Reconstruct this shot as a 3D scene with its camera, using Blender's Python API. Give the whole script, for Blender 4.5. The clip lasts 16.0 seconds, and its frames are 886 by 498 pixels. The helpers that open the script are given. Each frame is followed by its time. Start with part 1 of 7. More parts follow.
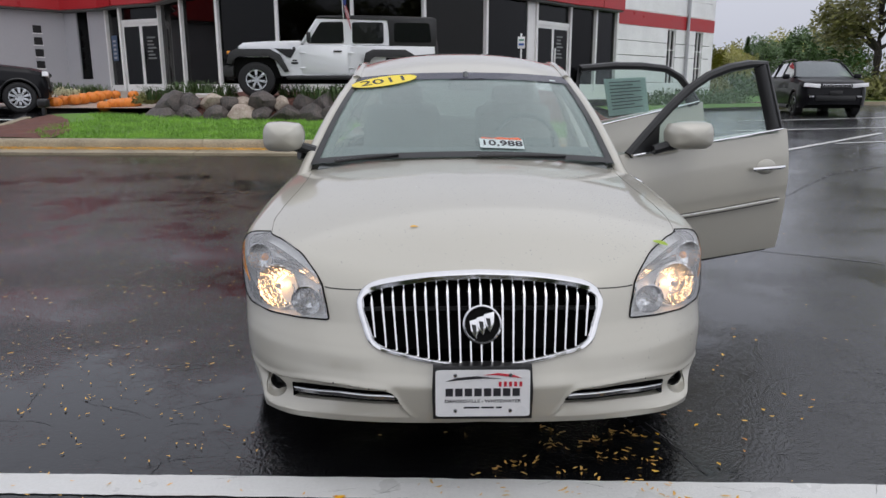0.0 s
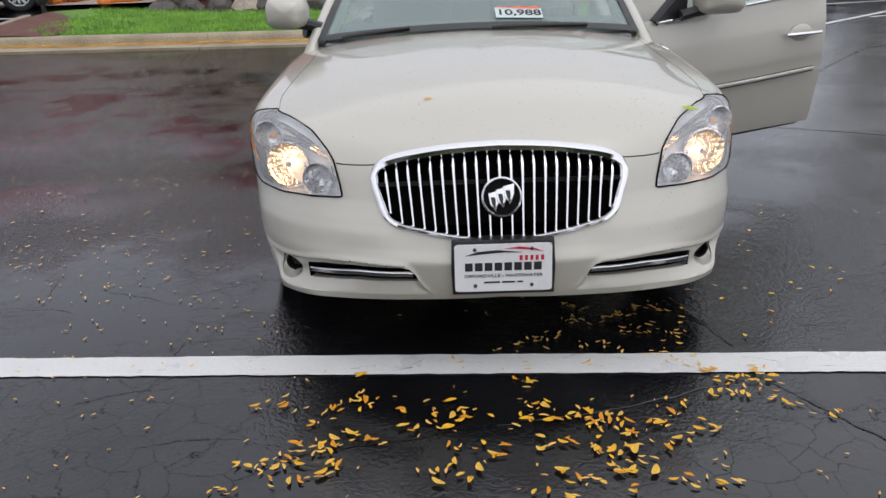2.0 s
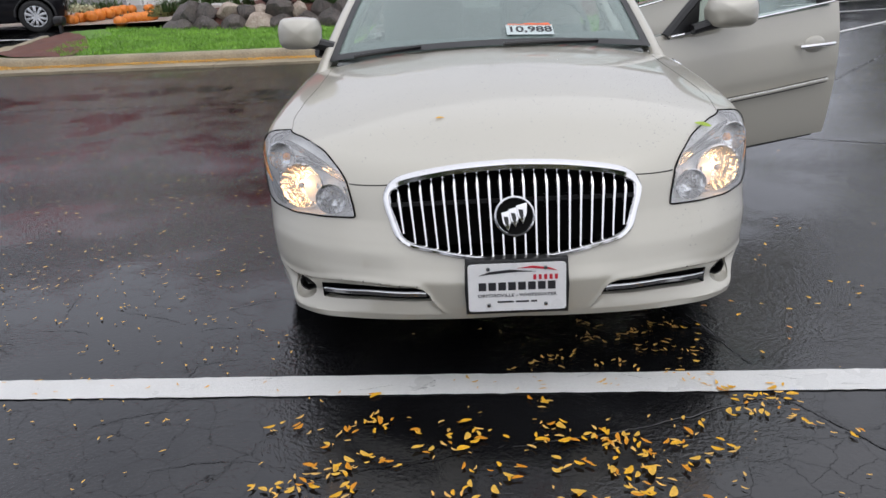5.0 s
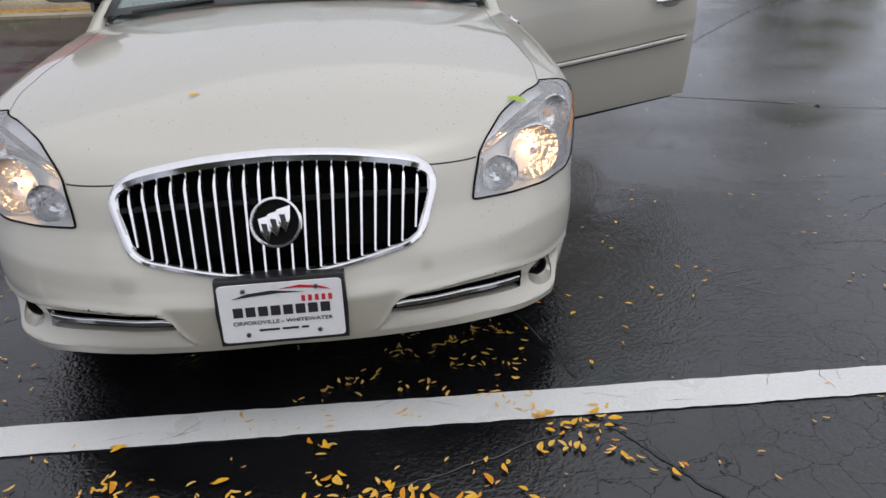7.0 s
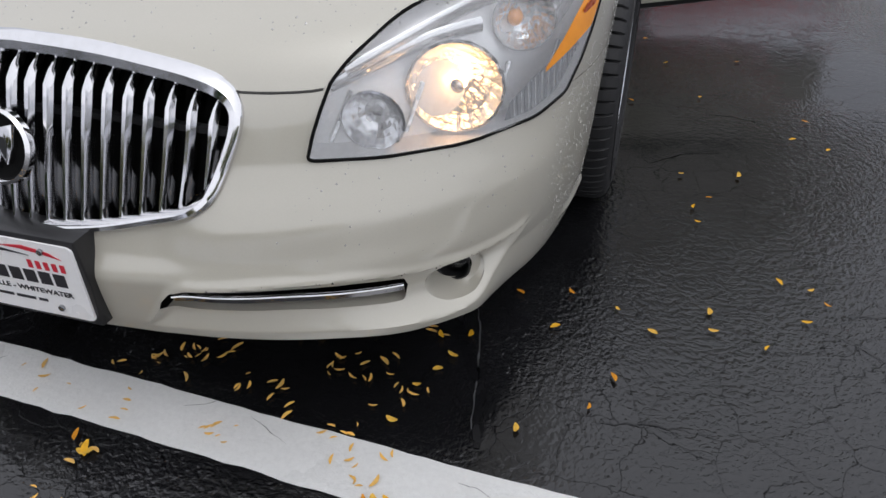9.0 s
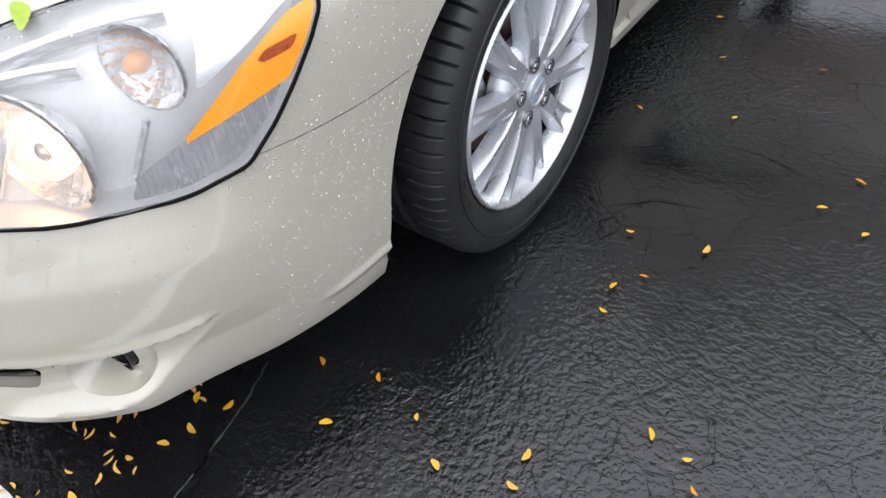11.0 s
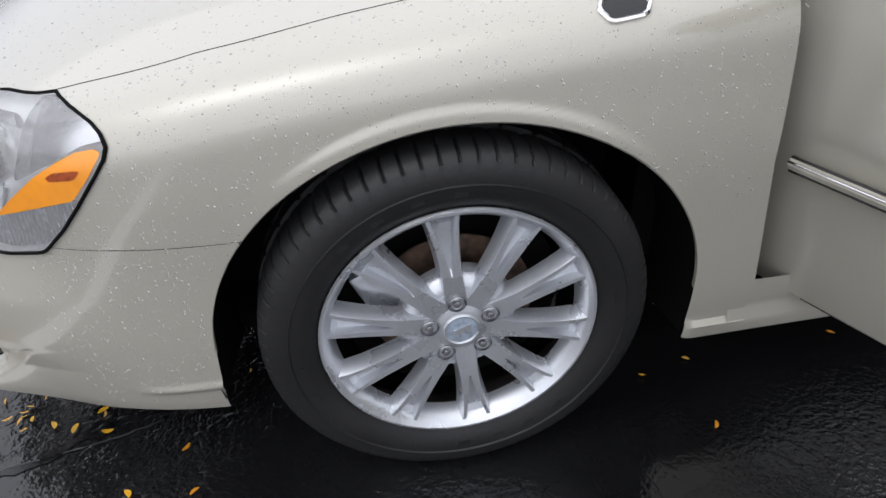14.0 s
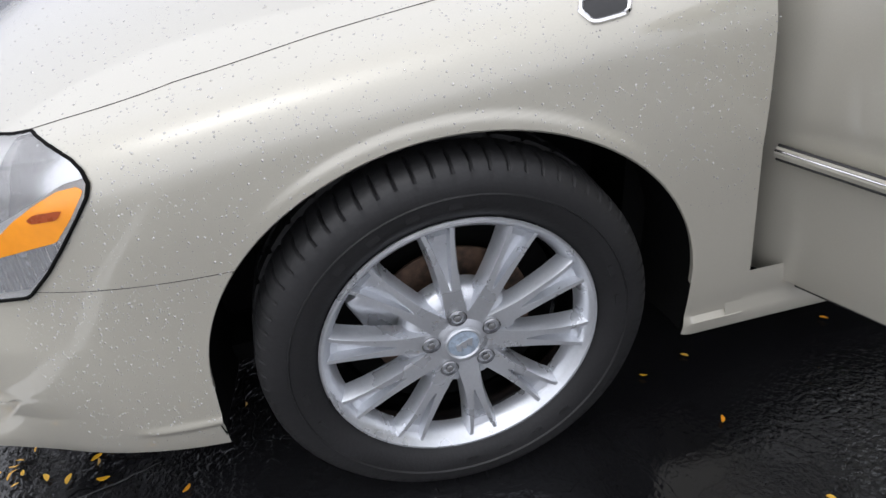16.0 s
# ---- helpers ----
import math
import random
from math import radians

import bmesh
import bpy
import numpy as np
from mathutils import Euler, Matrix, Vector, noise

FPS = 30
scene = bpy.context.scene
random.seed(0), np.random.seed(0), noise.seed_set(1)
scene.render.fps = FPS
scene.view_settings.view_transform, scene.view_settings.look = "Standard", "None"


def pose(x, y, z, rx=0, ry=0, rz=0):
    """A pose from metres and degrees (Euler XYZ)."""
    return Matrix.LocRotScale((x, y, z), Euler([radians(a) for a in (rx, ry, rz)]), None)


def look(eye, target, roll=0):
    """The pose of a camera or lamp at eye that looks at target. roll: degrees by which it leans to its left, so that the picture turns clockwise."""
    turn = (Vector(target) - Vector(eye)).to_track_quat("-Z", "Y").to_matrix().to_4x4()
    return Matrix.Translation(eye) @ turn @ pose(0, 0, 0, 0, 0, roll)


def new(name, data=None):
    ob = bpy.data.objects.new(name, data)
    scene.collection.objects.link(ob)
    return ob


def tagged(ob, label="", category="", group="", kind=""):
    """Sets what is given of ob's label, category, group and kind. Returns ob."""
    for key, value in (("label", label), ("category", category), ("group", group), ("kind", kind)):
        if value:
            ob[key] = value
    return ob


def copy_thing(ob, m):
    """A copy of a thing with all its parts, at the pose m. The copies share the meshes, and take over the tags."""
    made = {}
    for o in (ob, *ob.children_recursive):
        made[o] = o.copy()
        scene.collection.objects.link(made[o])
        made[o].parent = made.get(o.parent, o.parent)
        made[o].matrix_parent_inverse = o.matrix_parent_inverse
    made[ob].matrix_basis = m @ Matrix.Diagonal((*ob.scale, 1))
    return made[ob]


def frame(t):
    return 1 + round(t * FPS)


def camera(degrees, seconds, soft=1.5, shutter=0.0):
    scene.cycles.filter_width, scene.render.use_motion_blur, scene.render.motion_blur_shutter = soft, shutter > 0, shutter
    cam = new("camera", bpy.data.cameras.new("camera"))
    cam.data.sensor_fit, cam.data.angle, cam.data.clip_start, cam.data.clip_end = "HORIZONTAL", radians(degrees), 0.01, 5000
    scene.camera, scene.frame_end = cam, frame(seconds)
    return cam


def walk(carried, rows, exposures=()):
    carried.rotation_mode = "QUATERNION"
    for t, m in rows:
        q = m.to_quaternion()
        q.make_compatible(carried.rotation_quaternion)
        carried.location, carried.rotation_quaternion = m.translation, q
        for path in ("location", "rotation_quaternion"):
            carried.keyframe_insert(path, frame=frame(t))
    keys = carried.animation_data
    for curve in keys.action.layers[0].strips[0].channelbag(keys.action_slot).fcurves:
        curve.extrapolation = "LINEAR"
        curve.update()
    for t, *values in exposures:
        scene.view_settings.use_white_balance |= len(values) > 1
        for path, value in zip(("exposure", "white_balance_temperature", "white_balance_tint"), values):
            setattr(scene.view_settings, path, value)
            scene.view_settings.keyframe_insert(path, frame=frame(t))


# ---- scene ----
cam = camera(63.4, 16.0)
PATH = [
    (0, (-0.16, -3.269, 1.316), (-0.129, -1.317, 0.882), -0.1),
    (0.5, (-0.161, -3.272, 1.308), (-0.13, -1.333, 0.822), -0.3),
    (1, (-0.163, -3.271, 1.287), (-0.121, -1.356, 0.712), -0.2),
    (1.5, (-0.166, -3.251, 1.258), (-0.14, -1.364, 0.597), -0.6),
    (2, (-0.162, -3.197, 1.217), (-0.183, -1.327, 0.509), -2.0),
    (2.5, (-0.162, -3.179, 1.208), (-0.214, -1.311, 0.494), -2.8),
    (3, (-0.158, -3.186, 1.207), (-0.232, -1.309, 0.519), -3.2),
    (3.5, (-0.161, -3.188, 1.219), (-0.238, -1.305, 0.549), -3.2),
    (5.8, (-0.154, -3.179, 1.24), (-0.164, -1.302, 0.551), -2.3),
    (6, (-0.13, -3.156, 1.234), (-0.099, -1.29, 0.516), -1.6),
    (6.5, (0.048, -2.974, 1.191), (0.158, -1.126, 0.433), -1.1),
    (7, (0.25, -2.737, 1.215), (0.427, -0.917, 0.405), -2.2),
    (7.5, (0.492, -2.432, 1.221), (0.824, -0.654, 0.367), -3.1),
    (8, (0.801, -2.188, 1.176), (0.984, -0.48, 0.152), -1.9),
    (8.2, (0.844, -2.099, 1.175), (0.873, -0.422, 0.085), -1.7),
    (10.3, (1.251, -1.449, 1.059), (0.468, -0.2, -0.293), -1.8),
    (10.5, (1.279, -1.352, 1.072), (0.492, -0.14, -0.31), -2.0),
    (11, (1.511, -1.069, 1.12), (0.635, 0.059, -0.28), -4.5),
    (11.5, (1.635, -0.84, 1.168), (0.673, 0.263, -0.196), -2.3),
    (12, (1.693, -0.579, 1.154), (0.573, 0.401, -0.181), 0.2),
    (12.5, (1.839, -0.392, 1.172), (0.504, 0.348, -0.12), 0.2),
    (13, (1.89, -0.307, 1.171), (0.422, 0.194, -0.091), -0.7),
    (13.5, (1.87, -0.233, 1.176), (0.308, 0.123, -0.022), -1.6),
    (14, (1.873, -0.177, 1.188), (0.253, 0.099, 0.048), -1.7),
    (14.5, (1.861, -0.162, 1.179), (0.239, 0.079, 0.035), -2.1),
    (15, (1.845, -0.174, 1.171), (0.227, 0.04, 0.015), -3.0),
    (15.5, (1.843, -0.198, 1.17), (0.226, 0.03, 0.015), -4.1),
    (16, (1.854, -0.208, 1.174), (0.223, 0.142, 0.072), -4.7),
]
walk(cam, [(t, look(eye, target, roll)) for t, eye, target, roll in PATH],
     exposures=[(0, -.05), (2, .15), (3.5, .2), (6.5, .07), (8.2, -.04), (10.3, .6), (11, .93), (12, 1.1), (12.6, 1.2), (13.5, .82), (14, .46), (14.5, .36), (15.5, .38), (16, .57)])

# ---- world, sun ----
world = bpy.data.worlds.new("overcast_sky")
scene.world = world
world.use_nodes = True
wn, wl = world.node_tree.nodes, world.node_tree.links
wn.clear()
sky = wn.new("ShaderNodeTexSky")
sky.sky_type, sky.sun_disc = "NISHITA", False
sky.sun_elevation, sky.sun_rotation = radians(70), radians(139)
sky.air_density, sky.dust_density, sky.ozone_density = 1.2, 5.0, 1.0
cloud = wn.new("ShaderNodeHueSaturation")
cloud.inputs["Saturation"].default_value = 0.12
veil = wn.new("ShaderNodeMix")
veil.data_type = "RGBA"
veil.inputs["Factor"].default_value = 0.6
veil.inputs["B"].default_value = (6.2, 6.45, 7.6, 1)      # the cloud layer
back = wn.new("ShaderNodeBackground")
back.inputs["Strength"].default_value = 0.132
wout = wn.new("ShaderNodeOutputWorld")
wl.new(sky.outputs[0], cloud.inputs["Color"])
wl.new(cloud.outputs[0], veil.inputs["A"])
wl.new(veil.outputs["Result"], back.inputs["Color"])
wl.new(back.outputs[0], wout.inputs["Surface"])
sun = new("sun", bpy.data.lights.new("sun", "SUN"))
sun.data.energy, sun.data.angle, sun.data.color = 0.9, radians(140), (1.0, .99, .985)
sun.matrix_world = look((0, 0, 30), (-7, 8, 0))

# ---- materials ----
def mat(name, colour, rough=.5, metal=0.0, var=.12, scale=6.0, fine=60.0, bump=0.0, bump_scale=None, coat=0.0, second=None, rough_var=.1, coat_rough=.06, spec=.5, sheen=0.0):
    """A surface with colour and roughness varied at two scales, and a fine relief."""
    m = bpy.data.materials.new(name)
    m.use_nodes = True
    n, l = m.node_tree.nodes, m.node_tree.links
    b = n["Principled BSDF"]
    co = n.new("ShaderNodeTexCoord")
    big, small = n.new("ShaderNodeTexNoise"), n.new("ShaderNodeTexNoise")
    big.inputs["Scale"].default_value, big.inputs["Detail"].default_value = scale, 4
    small.inputs["Scale"].default_value, small.inputs["Detail"].default_value = fine, 6
    for t in (big, small):
        l.new(co.outputs["Object"], t.inputs["Vector"])
    add = n.new("ShaderNodeMath")
    add.operation = "ADD"
    l.new(big.outputs["Fac"], add.inputs[0]), l.new(small.outputs["Fac"], add.inputs[1])
    ramp = n.new("ShaderNodeMapRange")
    ramp.inputs["From Min"].default_value, ramp.inputs["From Max"].default_value = .65, 1.35
    l.new(add.outputs[0], ramp.inputs["Value"])
    mix = n.new("ShaderNodeMix")
    mix.data_type = "RGBA"
    c2 = second or colour
    mix.inputs["A"].default_value = (*[c * (1 - var) for c in colour], 1)
    mix.inputs["B"].default_value = (*[min(1, c * (1 + var)) for c in c2], 1)
    l.new(ramp.outputs[0], mix.inputs["Factor"])
    l.new(mix.outputs["Result"], b.inputs["Base Color"])
    rr = n.new("ShaderNodeMapRange")
    rr.inputs["To Min"].default_value, rr.inputs["To Max"].default_value = max(.01, rough - rough_var), min(1, rough + rough_var)
    l.new(big.outputs["Fac"], rr.inputs["Value"])
    rr.inputs["From Min"].default_value, rr.inputs["From Max"].default_value = .3, .7
    l.new(rr.outputs[0], b.inputs["Roughness"])
    b.inputs["Metallic"].default_value = metal
    b.inputs["Coat Weight"].default_value, b.inputs["Coat Roughness"].default_value = coat, coat_rough
    b.inputs["Specular IOR Level"].default_value = spec
    if bump:
        bp = n.new("ShaderNodeBump")
        bp.inputs["Strength"].default_value, bp.inputs["Distance"].default_value = 1.0, bump
        if bump_scale:
            t = n.new("ShaderNodeTexNoise")
            t.inputs["Scale"].default_value, t.inputs["Detail"].default_value = bump_scale, 5
            l.new(co.outputs["Object"], t.inputs["Vector"])
            l.new(t.outputs["Fac"], bp.inputs["Height"])
        else:
            l.new(small.outputs["Fac"], bp.inputs["Height"])
        l.new(bp.outputs[0], b.inputs["Normal"])
    return m


def wet_paint(name, colour, drop=.0035, metal=.15):
    """Car paint under clear coat, beaded with rain."""
    m = mat(name, colour, rough=.36, metal=metal, var=.035, scale=1.5, fine=400, coat=1.0, rough_var=.05, coat_rough=.025)
    n, l = m.node_tree.nodes, m.node_tree.links
    b = n["Principled BSDF"]
    b.inputs["Coat IOR"].default_value = 1.72      # clear coat under a film of water
    co = n.new("ShaderNodeTexCoord")
    heights = []
    for scale, size, share in ((90, .22, .70), (150, .27, .55), (260, .30, .45)):
        v = n.new("ShaderNodeTexVoronoi")
        v.inputs["Scale"].default_value = scale
        l.new(co.outputs["Object"], v.inputs["Vector"])
        keep = n.new("ShaderNodeSeparateColor")
        l.new(v.outputs["Color"], keep.inputs[0])
        gate = n.new("ShaderNodeMath")
        gate.operation, gate.inputs[1].default_value = "GREATER_THAN", share
        l.new(keep.outputs[0], gate.inputs[0])
        dome = n.new("ShaderNodeMapRange")
        dome.interpolation_type = "SMOOTHERSTEP"
        dome.inputs["From Min"].default_value, dome.inputs["From Max"].default_value = size, .02
        l.new(v.outputs["Distance"], dome.inputs["Value"])
        mul = n.new("ShaderNodeMath")
        mul.operation = "MULTIPLY"
        l.new(dome.outputs[0], mul.inputs[0]), l.new(gate.outputs[0], mul.inputs[1])
        sc = n.new("ShaderNodeMath")
        sc.operation, sc.inputs[1].default_value = "MULTIPLY", 90 / scale
        l.new(mul.outputs[0], sc.inputs[0])
        heights.append(sc)
    # rain gathers in patches
    patch = n.new("ShaderNodeTexNoise")
    patch.inputs["Scale"].default_value = 3.5
    l.new(co.outputs["Object"], patch.inputs["Vector"])
    pm = n.new("ShaderNodeMapRange")
    pm.inputs["From Min"].default_value, pm.inputs["From Max"].default_value = .40, .62
    l.new(patch.outputs["Fac"], pm.inputs["Value"])
    s = heights[0]
    for h in heights[1:]:
        a = n.new("ShaderNodeMath")
        a.operation = "ADD"
        l.new(s.outputs[0], a.inputs[0]), l.new(h.outputs[0], a.inputs[1])
        s = a
    a = n.new("ShaderNodeMath")
    a.operation = "MULTIPLY"
    l.new(s.outputs[0], a.inputs[0]), l.new(pm.outputs[0], a.inputs[1])
    bp = n.new("ShaderNodeBump")
    bp.inputs["Strength"].default_value, bp.inputs["Distance"].default_value = .10, drop
    l.new(a.outputs[0], bp.inputs["Height"])
    l.new(bp.outputs[0], b.inputs["Coat Normal"])
    return m


def glass(name, tint=(.8, .9, .88), rough=.02, haze=0.0, haze_colour=(.5, .56, .57), ior=1.6):
    """A thin pane: clear, with a mirror gloss that grows to the edge; haze: a pale diffuse share, for rain film and for
    reflected sky.
    """
    m = bpy.data.materials.new(name)
    m.use_nodes = True
    n, l = m.node_tree.nodes, m.node_tree.links
    n.clear()
    out = n.new("ShaderNodeOutputMaterial")
    tr, gl, mx = n.new("ShaderNodeBsdfTransparent"), n.new("ShaderNodeBsdfGlossy"), n.new("ShaderNodeMixShader")
    tr.inputs["Color"].default_value = (*tint, 1)
    gl.inputs["Roughness"].default_value = rough
    fr = n.new("ShaderNodeFresnel")
    fr.inputs["IOR"].default_value = ior
    l.new(fr.outputs[0], mx.inputs[0]), l.new(tr.outputs[0], mx.inputs[1]), l.new(gl.outputs[0], mx.inputs[2])
    last = mx
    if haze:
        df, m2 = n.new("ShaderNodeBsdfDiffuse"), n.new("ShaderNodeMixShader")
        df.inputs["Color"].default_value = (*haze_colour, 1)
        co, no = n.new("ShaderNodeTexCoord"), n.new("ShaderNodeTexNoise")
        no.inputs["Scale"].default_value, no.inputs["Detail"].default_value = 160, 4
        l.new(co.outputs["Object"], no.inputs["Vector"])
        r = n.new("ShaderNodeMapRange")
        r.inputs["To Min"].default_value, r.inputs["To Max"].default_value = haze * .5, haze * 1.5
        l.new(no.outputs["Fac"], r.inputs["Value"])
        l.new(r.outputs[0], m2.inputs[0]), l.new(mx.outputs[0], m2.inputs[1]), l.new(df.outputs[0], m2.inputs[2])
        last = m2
    l.new(last.outputs[0], out.inputs["Surface"])
    return m


def glow(name, colour, power):
    m = bpy.data.materials.new(name)
    m.use_nodes = True
    b = m.node_tree.nodes["Principled BSDF"]
    b.inputs["Base Color"].default_value = (*colour, 1)
    b.inputs["Emission Color"].default_value, b.inputs["Emission Strength"].default_value = (*colour, 1), power
    return m


def wet_asphalt():
    """Dark sealed asphalt, wet: smooth puddled film in places, grain showing in others, hair cracks."""
    m = bpy.data.materials.new("wet_asphalt")
    m.use_nodes = True
    n, l = m.node_tree.nodes, m.node_tree.links
    b = n["Principled BSDF"]
    co = n.new("ShaderNodeTexCoord")

    def noise_at(scale, detail=5, rough=.55):
        t = n.new("ShaderNodeTexNoise")
        t.inputs["Scale"].default_value, t.inputs["Detail"].default_value, t.inputs["Roughness"].default_value = scale, detail, rough
        l.new(co.outputs["Object"], t.inputs["Vector"])
        return t

    def span(src, a, z, lo, hi):
        r = n.new("ShaderNodeMapRange")
        for k, v in zip(("From Min", "From Max", "To Min", "To Max"), (a, z, lo, hi)):
            r.inputs[k].default_value = v
        l.new(src, r.inputs["Value"])
        return r.outputs[0]

    def mul(x, y):
        q = n.new("ShaderNodeMath")
        q.operation = "MULTIPLY"
        l.new(x, q.inputs[0]), l.new(y, q.inputs[1])
        return q.outputs[0]

    film, stain, grain, pore = noise_at(.9, 5), noise_at(1.7, 6), noise_at(58, 3, .55), noise_at(190, 3)
    lumps = n.new("ShaderNodeTexVoronoi")
    lumps.feature, lumps.inputs["Scale"].default_value = "SMOOTH_F1", 95
    lumps.inputs["Smoothness"].default_value = .35
    dry = span(film.outputs["Fac"], .42, .60, 0, 1)
    mix = n.new("ShaderNodeMix")
    mix.data_type = "RGBA"
    mix.inputs["A"].default_value, mix.inputs["B"].default_value = (.004, .004, .0045, 1), (.011, .0113, .0125, 1)
    l.new(span(stain.outputs["Fac"], .3, .72, 0, 1), mix.inputs["Factor"])
    crack = n.new("ShaderNodeTexVoronoi")
    crack.feature = "DISTANCE_TO_EDGE"
    crack.inputs["Scale"].default_value, crack.inputs["Randomness"].default_value = 8.0, 1.0
    warp = n.new("ShaderNodeMixRGB")
    warp.blend_type, warp.inputs[0].default_value = "ADD", .10
    wob = noise_at(7, 5)
    l.new(co.outputs["Object"], warp.inputs[1]), l.new(wob.outputs["Color"], warp.inputs[2])
    l.new(warp.outputs[0], crack.inputs["Vector"])
    l.new(co.outputs["Object"], lumps.inputs["Vector"])
    line = span(crack.outputs["Distance"], .0, .011, 1, 0)
    where = span(noise_at(.8, 4).outputs["Fac"], .38, .48, 0, 1)
    cracked = mul(line, where)
    dark = n.new("ShaderNodeMix")
    dark.data_type = "RGBA"
    dark.inputs["B"].default_value = (.004, .004, .004, 1)
    l.new(mix.outputs["Result"], dark.inputs["A"]), l.new(cracked, dark.inputs["Factor"])
    # greyer beyond the seam: the sky's sheen at a low angle, put into the colour
    xyz = n.new("ShaderNodeSeparateXYZ")
    l.new(warp.outputs[0], xyz.inputs[0])
    across = n.new("ShaderNodeMath")
    across.operation, across.inputs[1].default_value = "MULTIPLY", .464
    l.new(xyz.outputs["X"], across.inputs[0])
    summed = n.new("ShaderNodeMath")
    summed.operation = "ADD"
    l.new(across.outputs[0], summed.inputs[0]), l.new(xyz.outputs["Y"], summed.inputs[1])
    sky_sheen = mul(span(summed.outputs[0], 1.7, 3.6, 0, 1), span(xyz.outputs["X"], .8, 2.2, 0, 1))
    # the mixed-in grey is reflected sky, not another surfacing
    worn = n.new("ShaderNodeMix")
    worn.data_type = "RGBA"
    worn.inputs["B"].default_value = (.050, .051, .055, 1)
    l.new(sky_sheen, worn.inputs["Factor"]), l.new(dark.outputs["Result"], worn.inputs["A"])
    l.new(worn.outputs["Result"], b.inputs["Base Color"])
    rough = n.new("ShaderNodeMath")
    rough.operation, rough.inputs[1].default_value = "MULTIPLY_ADD", .06
    l.new(sky_sheen, rough.inputs[0]), l.new(span(film.outputs["Fac"], .40, .60, .065, .13), rough.inputs[2])
    l.new(rough.outputs[0], b.inputs["Roughness"])
    # stones standing out of the binder, with crevices between them
    warp2 = n.new("ShaderNodeMixRGB")
    warp2.blend_type, warp2.inputs[0].default_value = "ADD", .022
    l.new(co.outputs["Object"], warp2.inputs[1]), l.new(noise_at(45, 4).outputs["Color"], warp2.inputs[2])
    crevice = n.new("ShaderNodeTexVoronoi")
    crevice.feature, crevice.inputs["Scale"].default_value = "DISTANCE_TO_EDGE", 46
    l.new(warp2.outputs[0], crevice.inputs["Vector"])
    gaps = mul(span(crevice.outputs["Distance"], .0, .16, 1, 0), span(noise_at(16, 3).outputs["Fac"], .42, .58, 0, 1))

    def added(x, y, k):
        q = n.new("ShaderNodeMath")
        q.operation, q.inputs[1].default_value = "MULTIPLY_ADD", k
        l.new(x, q.inputs[0]), l.new(y, q.inputs[2])
        return q.outputs[0]

    h = added(lumps.outputs["Distance"], span(grain.outputs["Fac"], .36, .68, 0, .75), -.55)
    h = added(pore.outputs["Fac"], h, .22)
    h = added(gaps, h, -.32)
    h = mul(h, span(film.outputs["Fac"], .44, .57, .20, 1.0))
    h = mul(h, span(sky_sheen, 0, 1, 1, .25))
    h = added(cracked, h, -.12)
    bp = n.new("ShaderNodeBump")
    bp.inputs["Strength"].default_value, bp.inputs["Distance"].default_value = 1.0, .0019
    l.new(h, bp.inputs["Height"])
    l.new(bp.outputs[0], b.inputs["Normal"])
    # no water film stands in the cracks
    l.new(span(cracked, 0, 1, .72, .03), b.inputs["Specular IOR Level"])
    return m


PAINT = wet_paint("beige_paint", (.445, .424, .360), metal=.08)
ASPHALT = wet_asphalt()
CLEAR = glass("small_lens", (.8, .82, .84), rough=.03)
LINE = mat("line_paint", (.60, .60, .585), rough=.34, var=.07, scale=4, fine=110, bump=.0015, bump_scale=120)
CHROME = mat("chrome", (.74, .74, .75), rough=.10, metal=1, var=.04, rough_var=.04)
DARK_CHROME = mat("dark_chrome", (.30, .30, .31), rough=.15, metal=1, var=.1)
BLACK = mat("black_plastic", (.012, .012, .013), rough=.38, var=.2, fine=120)
# below any plastic: for black parts, and for sheets that paint shade in hollows
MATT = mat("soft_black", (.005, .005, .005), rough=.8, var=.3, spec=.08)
SEAM = mat("panel_gap", (.035, .034, .03), rough=.7, var=.2)
RUBBER = mat("tyre_rubber", (.014, .014, .015), spec=.4, rough=.55, var=.25, scale=9, fine=150, bump=.0008)
ALLOY = mat("silver_alloy", (.61, .63, .665), rough=.32, metal=.7, var=.06, scale=14, fine=180, bump=.0004)
RUST = mat("brake_iron", (.10, .075, .06), rough=.6, metal=.6, var=.4, scale=30, second=(.16, .10, .07))
# white haze stands for sky reflections and the bulb's wash on the lens
LENS = glass("lamp_lens", (.96, .975, .98), rough=.02, haze=.20, haze_colour=(.88, .88, .89))
# strong haze: the sky mirrored in the windscreen is painted as diffuse teal
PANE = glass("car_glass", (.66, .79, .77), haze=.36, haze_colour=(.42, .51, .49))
DOOR_PANE = glass("door_glass", (.74, .87, .83), haze=.07, haze_colour=(.5, .62, .6))
# tinted almost black, so that the room behind looks unlit
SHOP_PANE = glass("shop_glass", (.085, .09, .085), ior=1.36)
AMBER = mat("amber_plastic", (.95, .33, .015), rough=.2, var=.08, coat=.8)
BULB = glow("warm_bulb", (1.0, .56, .24), 14)
CLOTH = mat("beige_leather", (.34, .33, .30), rough=.6, var=.1, bump=.001)
GREY_TRIM = mat("grey_trim", (.16, .17, .17), rough=.7, var=.1, bump=.0006)
CREAM_TRIM = mat("cream_trim", (.50, .52, .48), rough=.6, var=.06)
GRASS = mat("grass_blades", (.13, .31, .032), rough=.6, var=.4, scale=2.5, fine=40, second=(.23, .42, .06))
SOIL = mat("lawn_soil", (.10, .21, .03), rough=.9, var=.3, scale=3, fine=60)
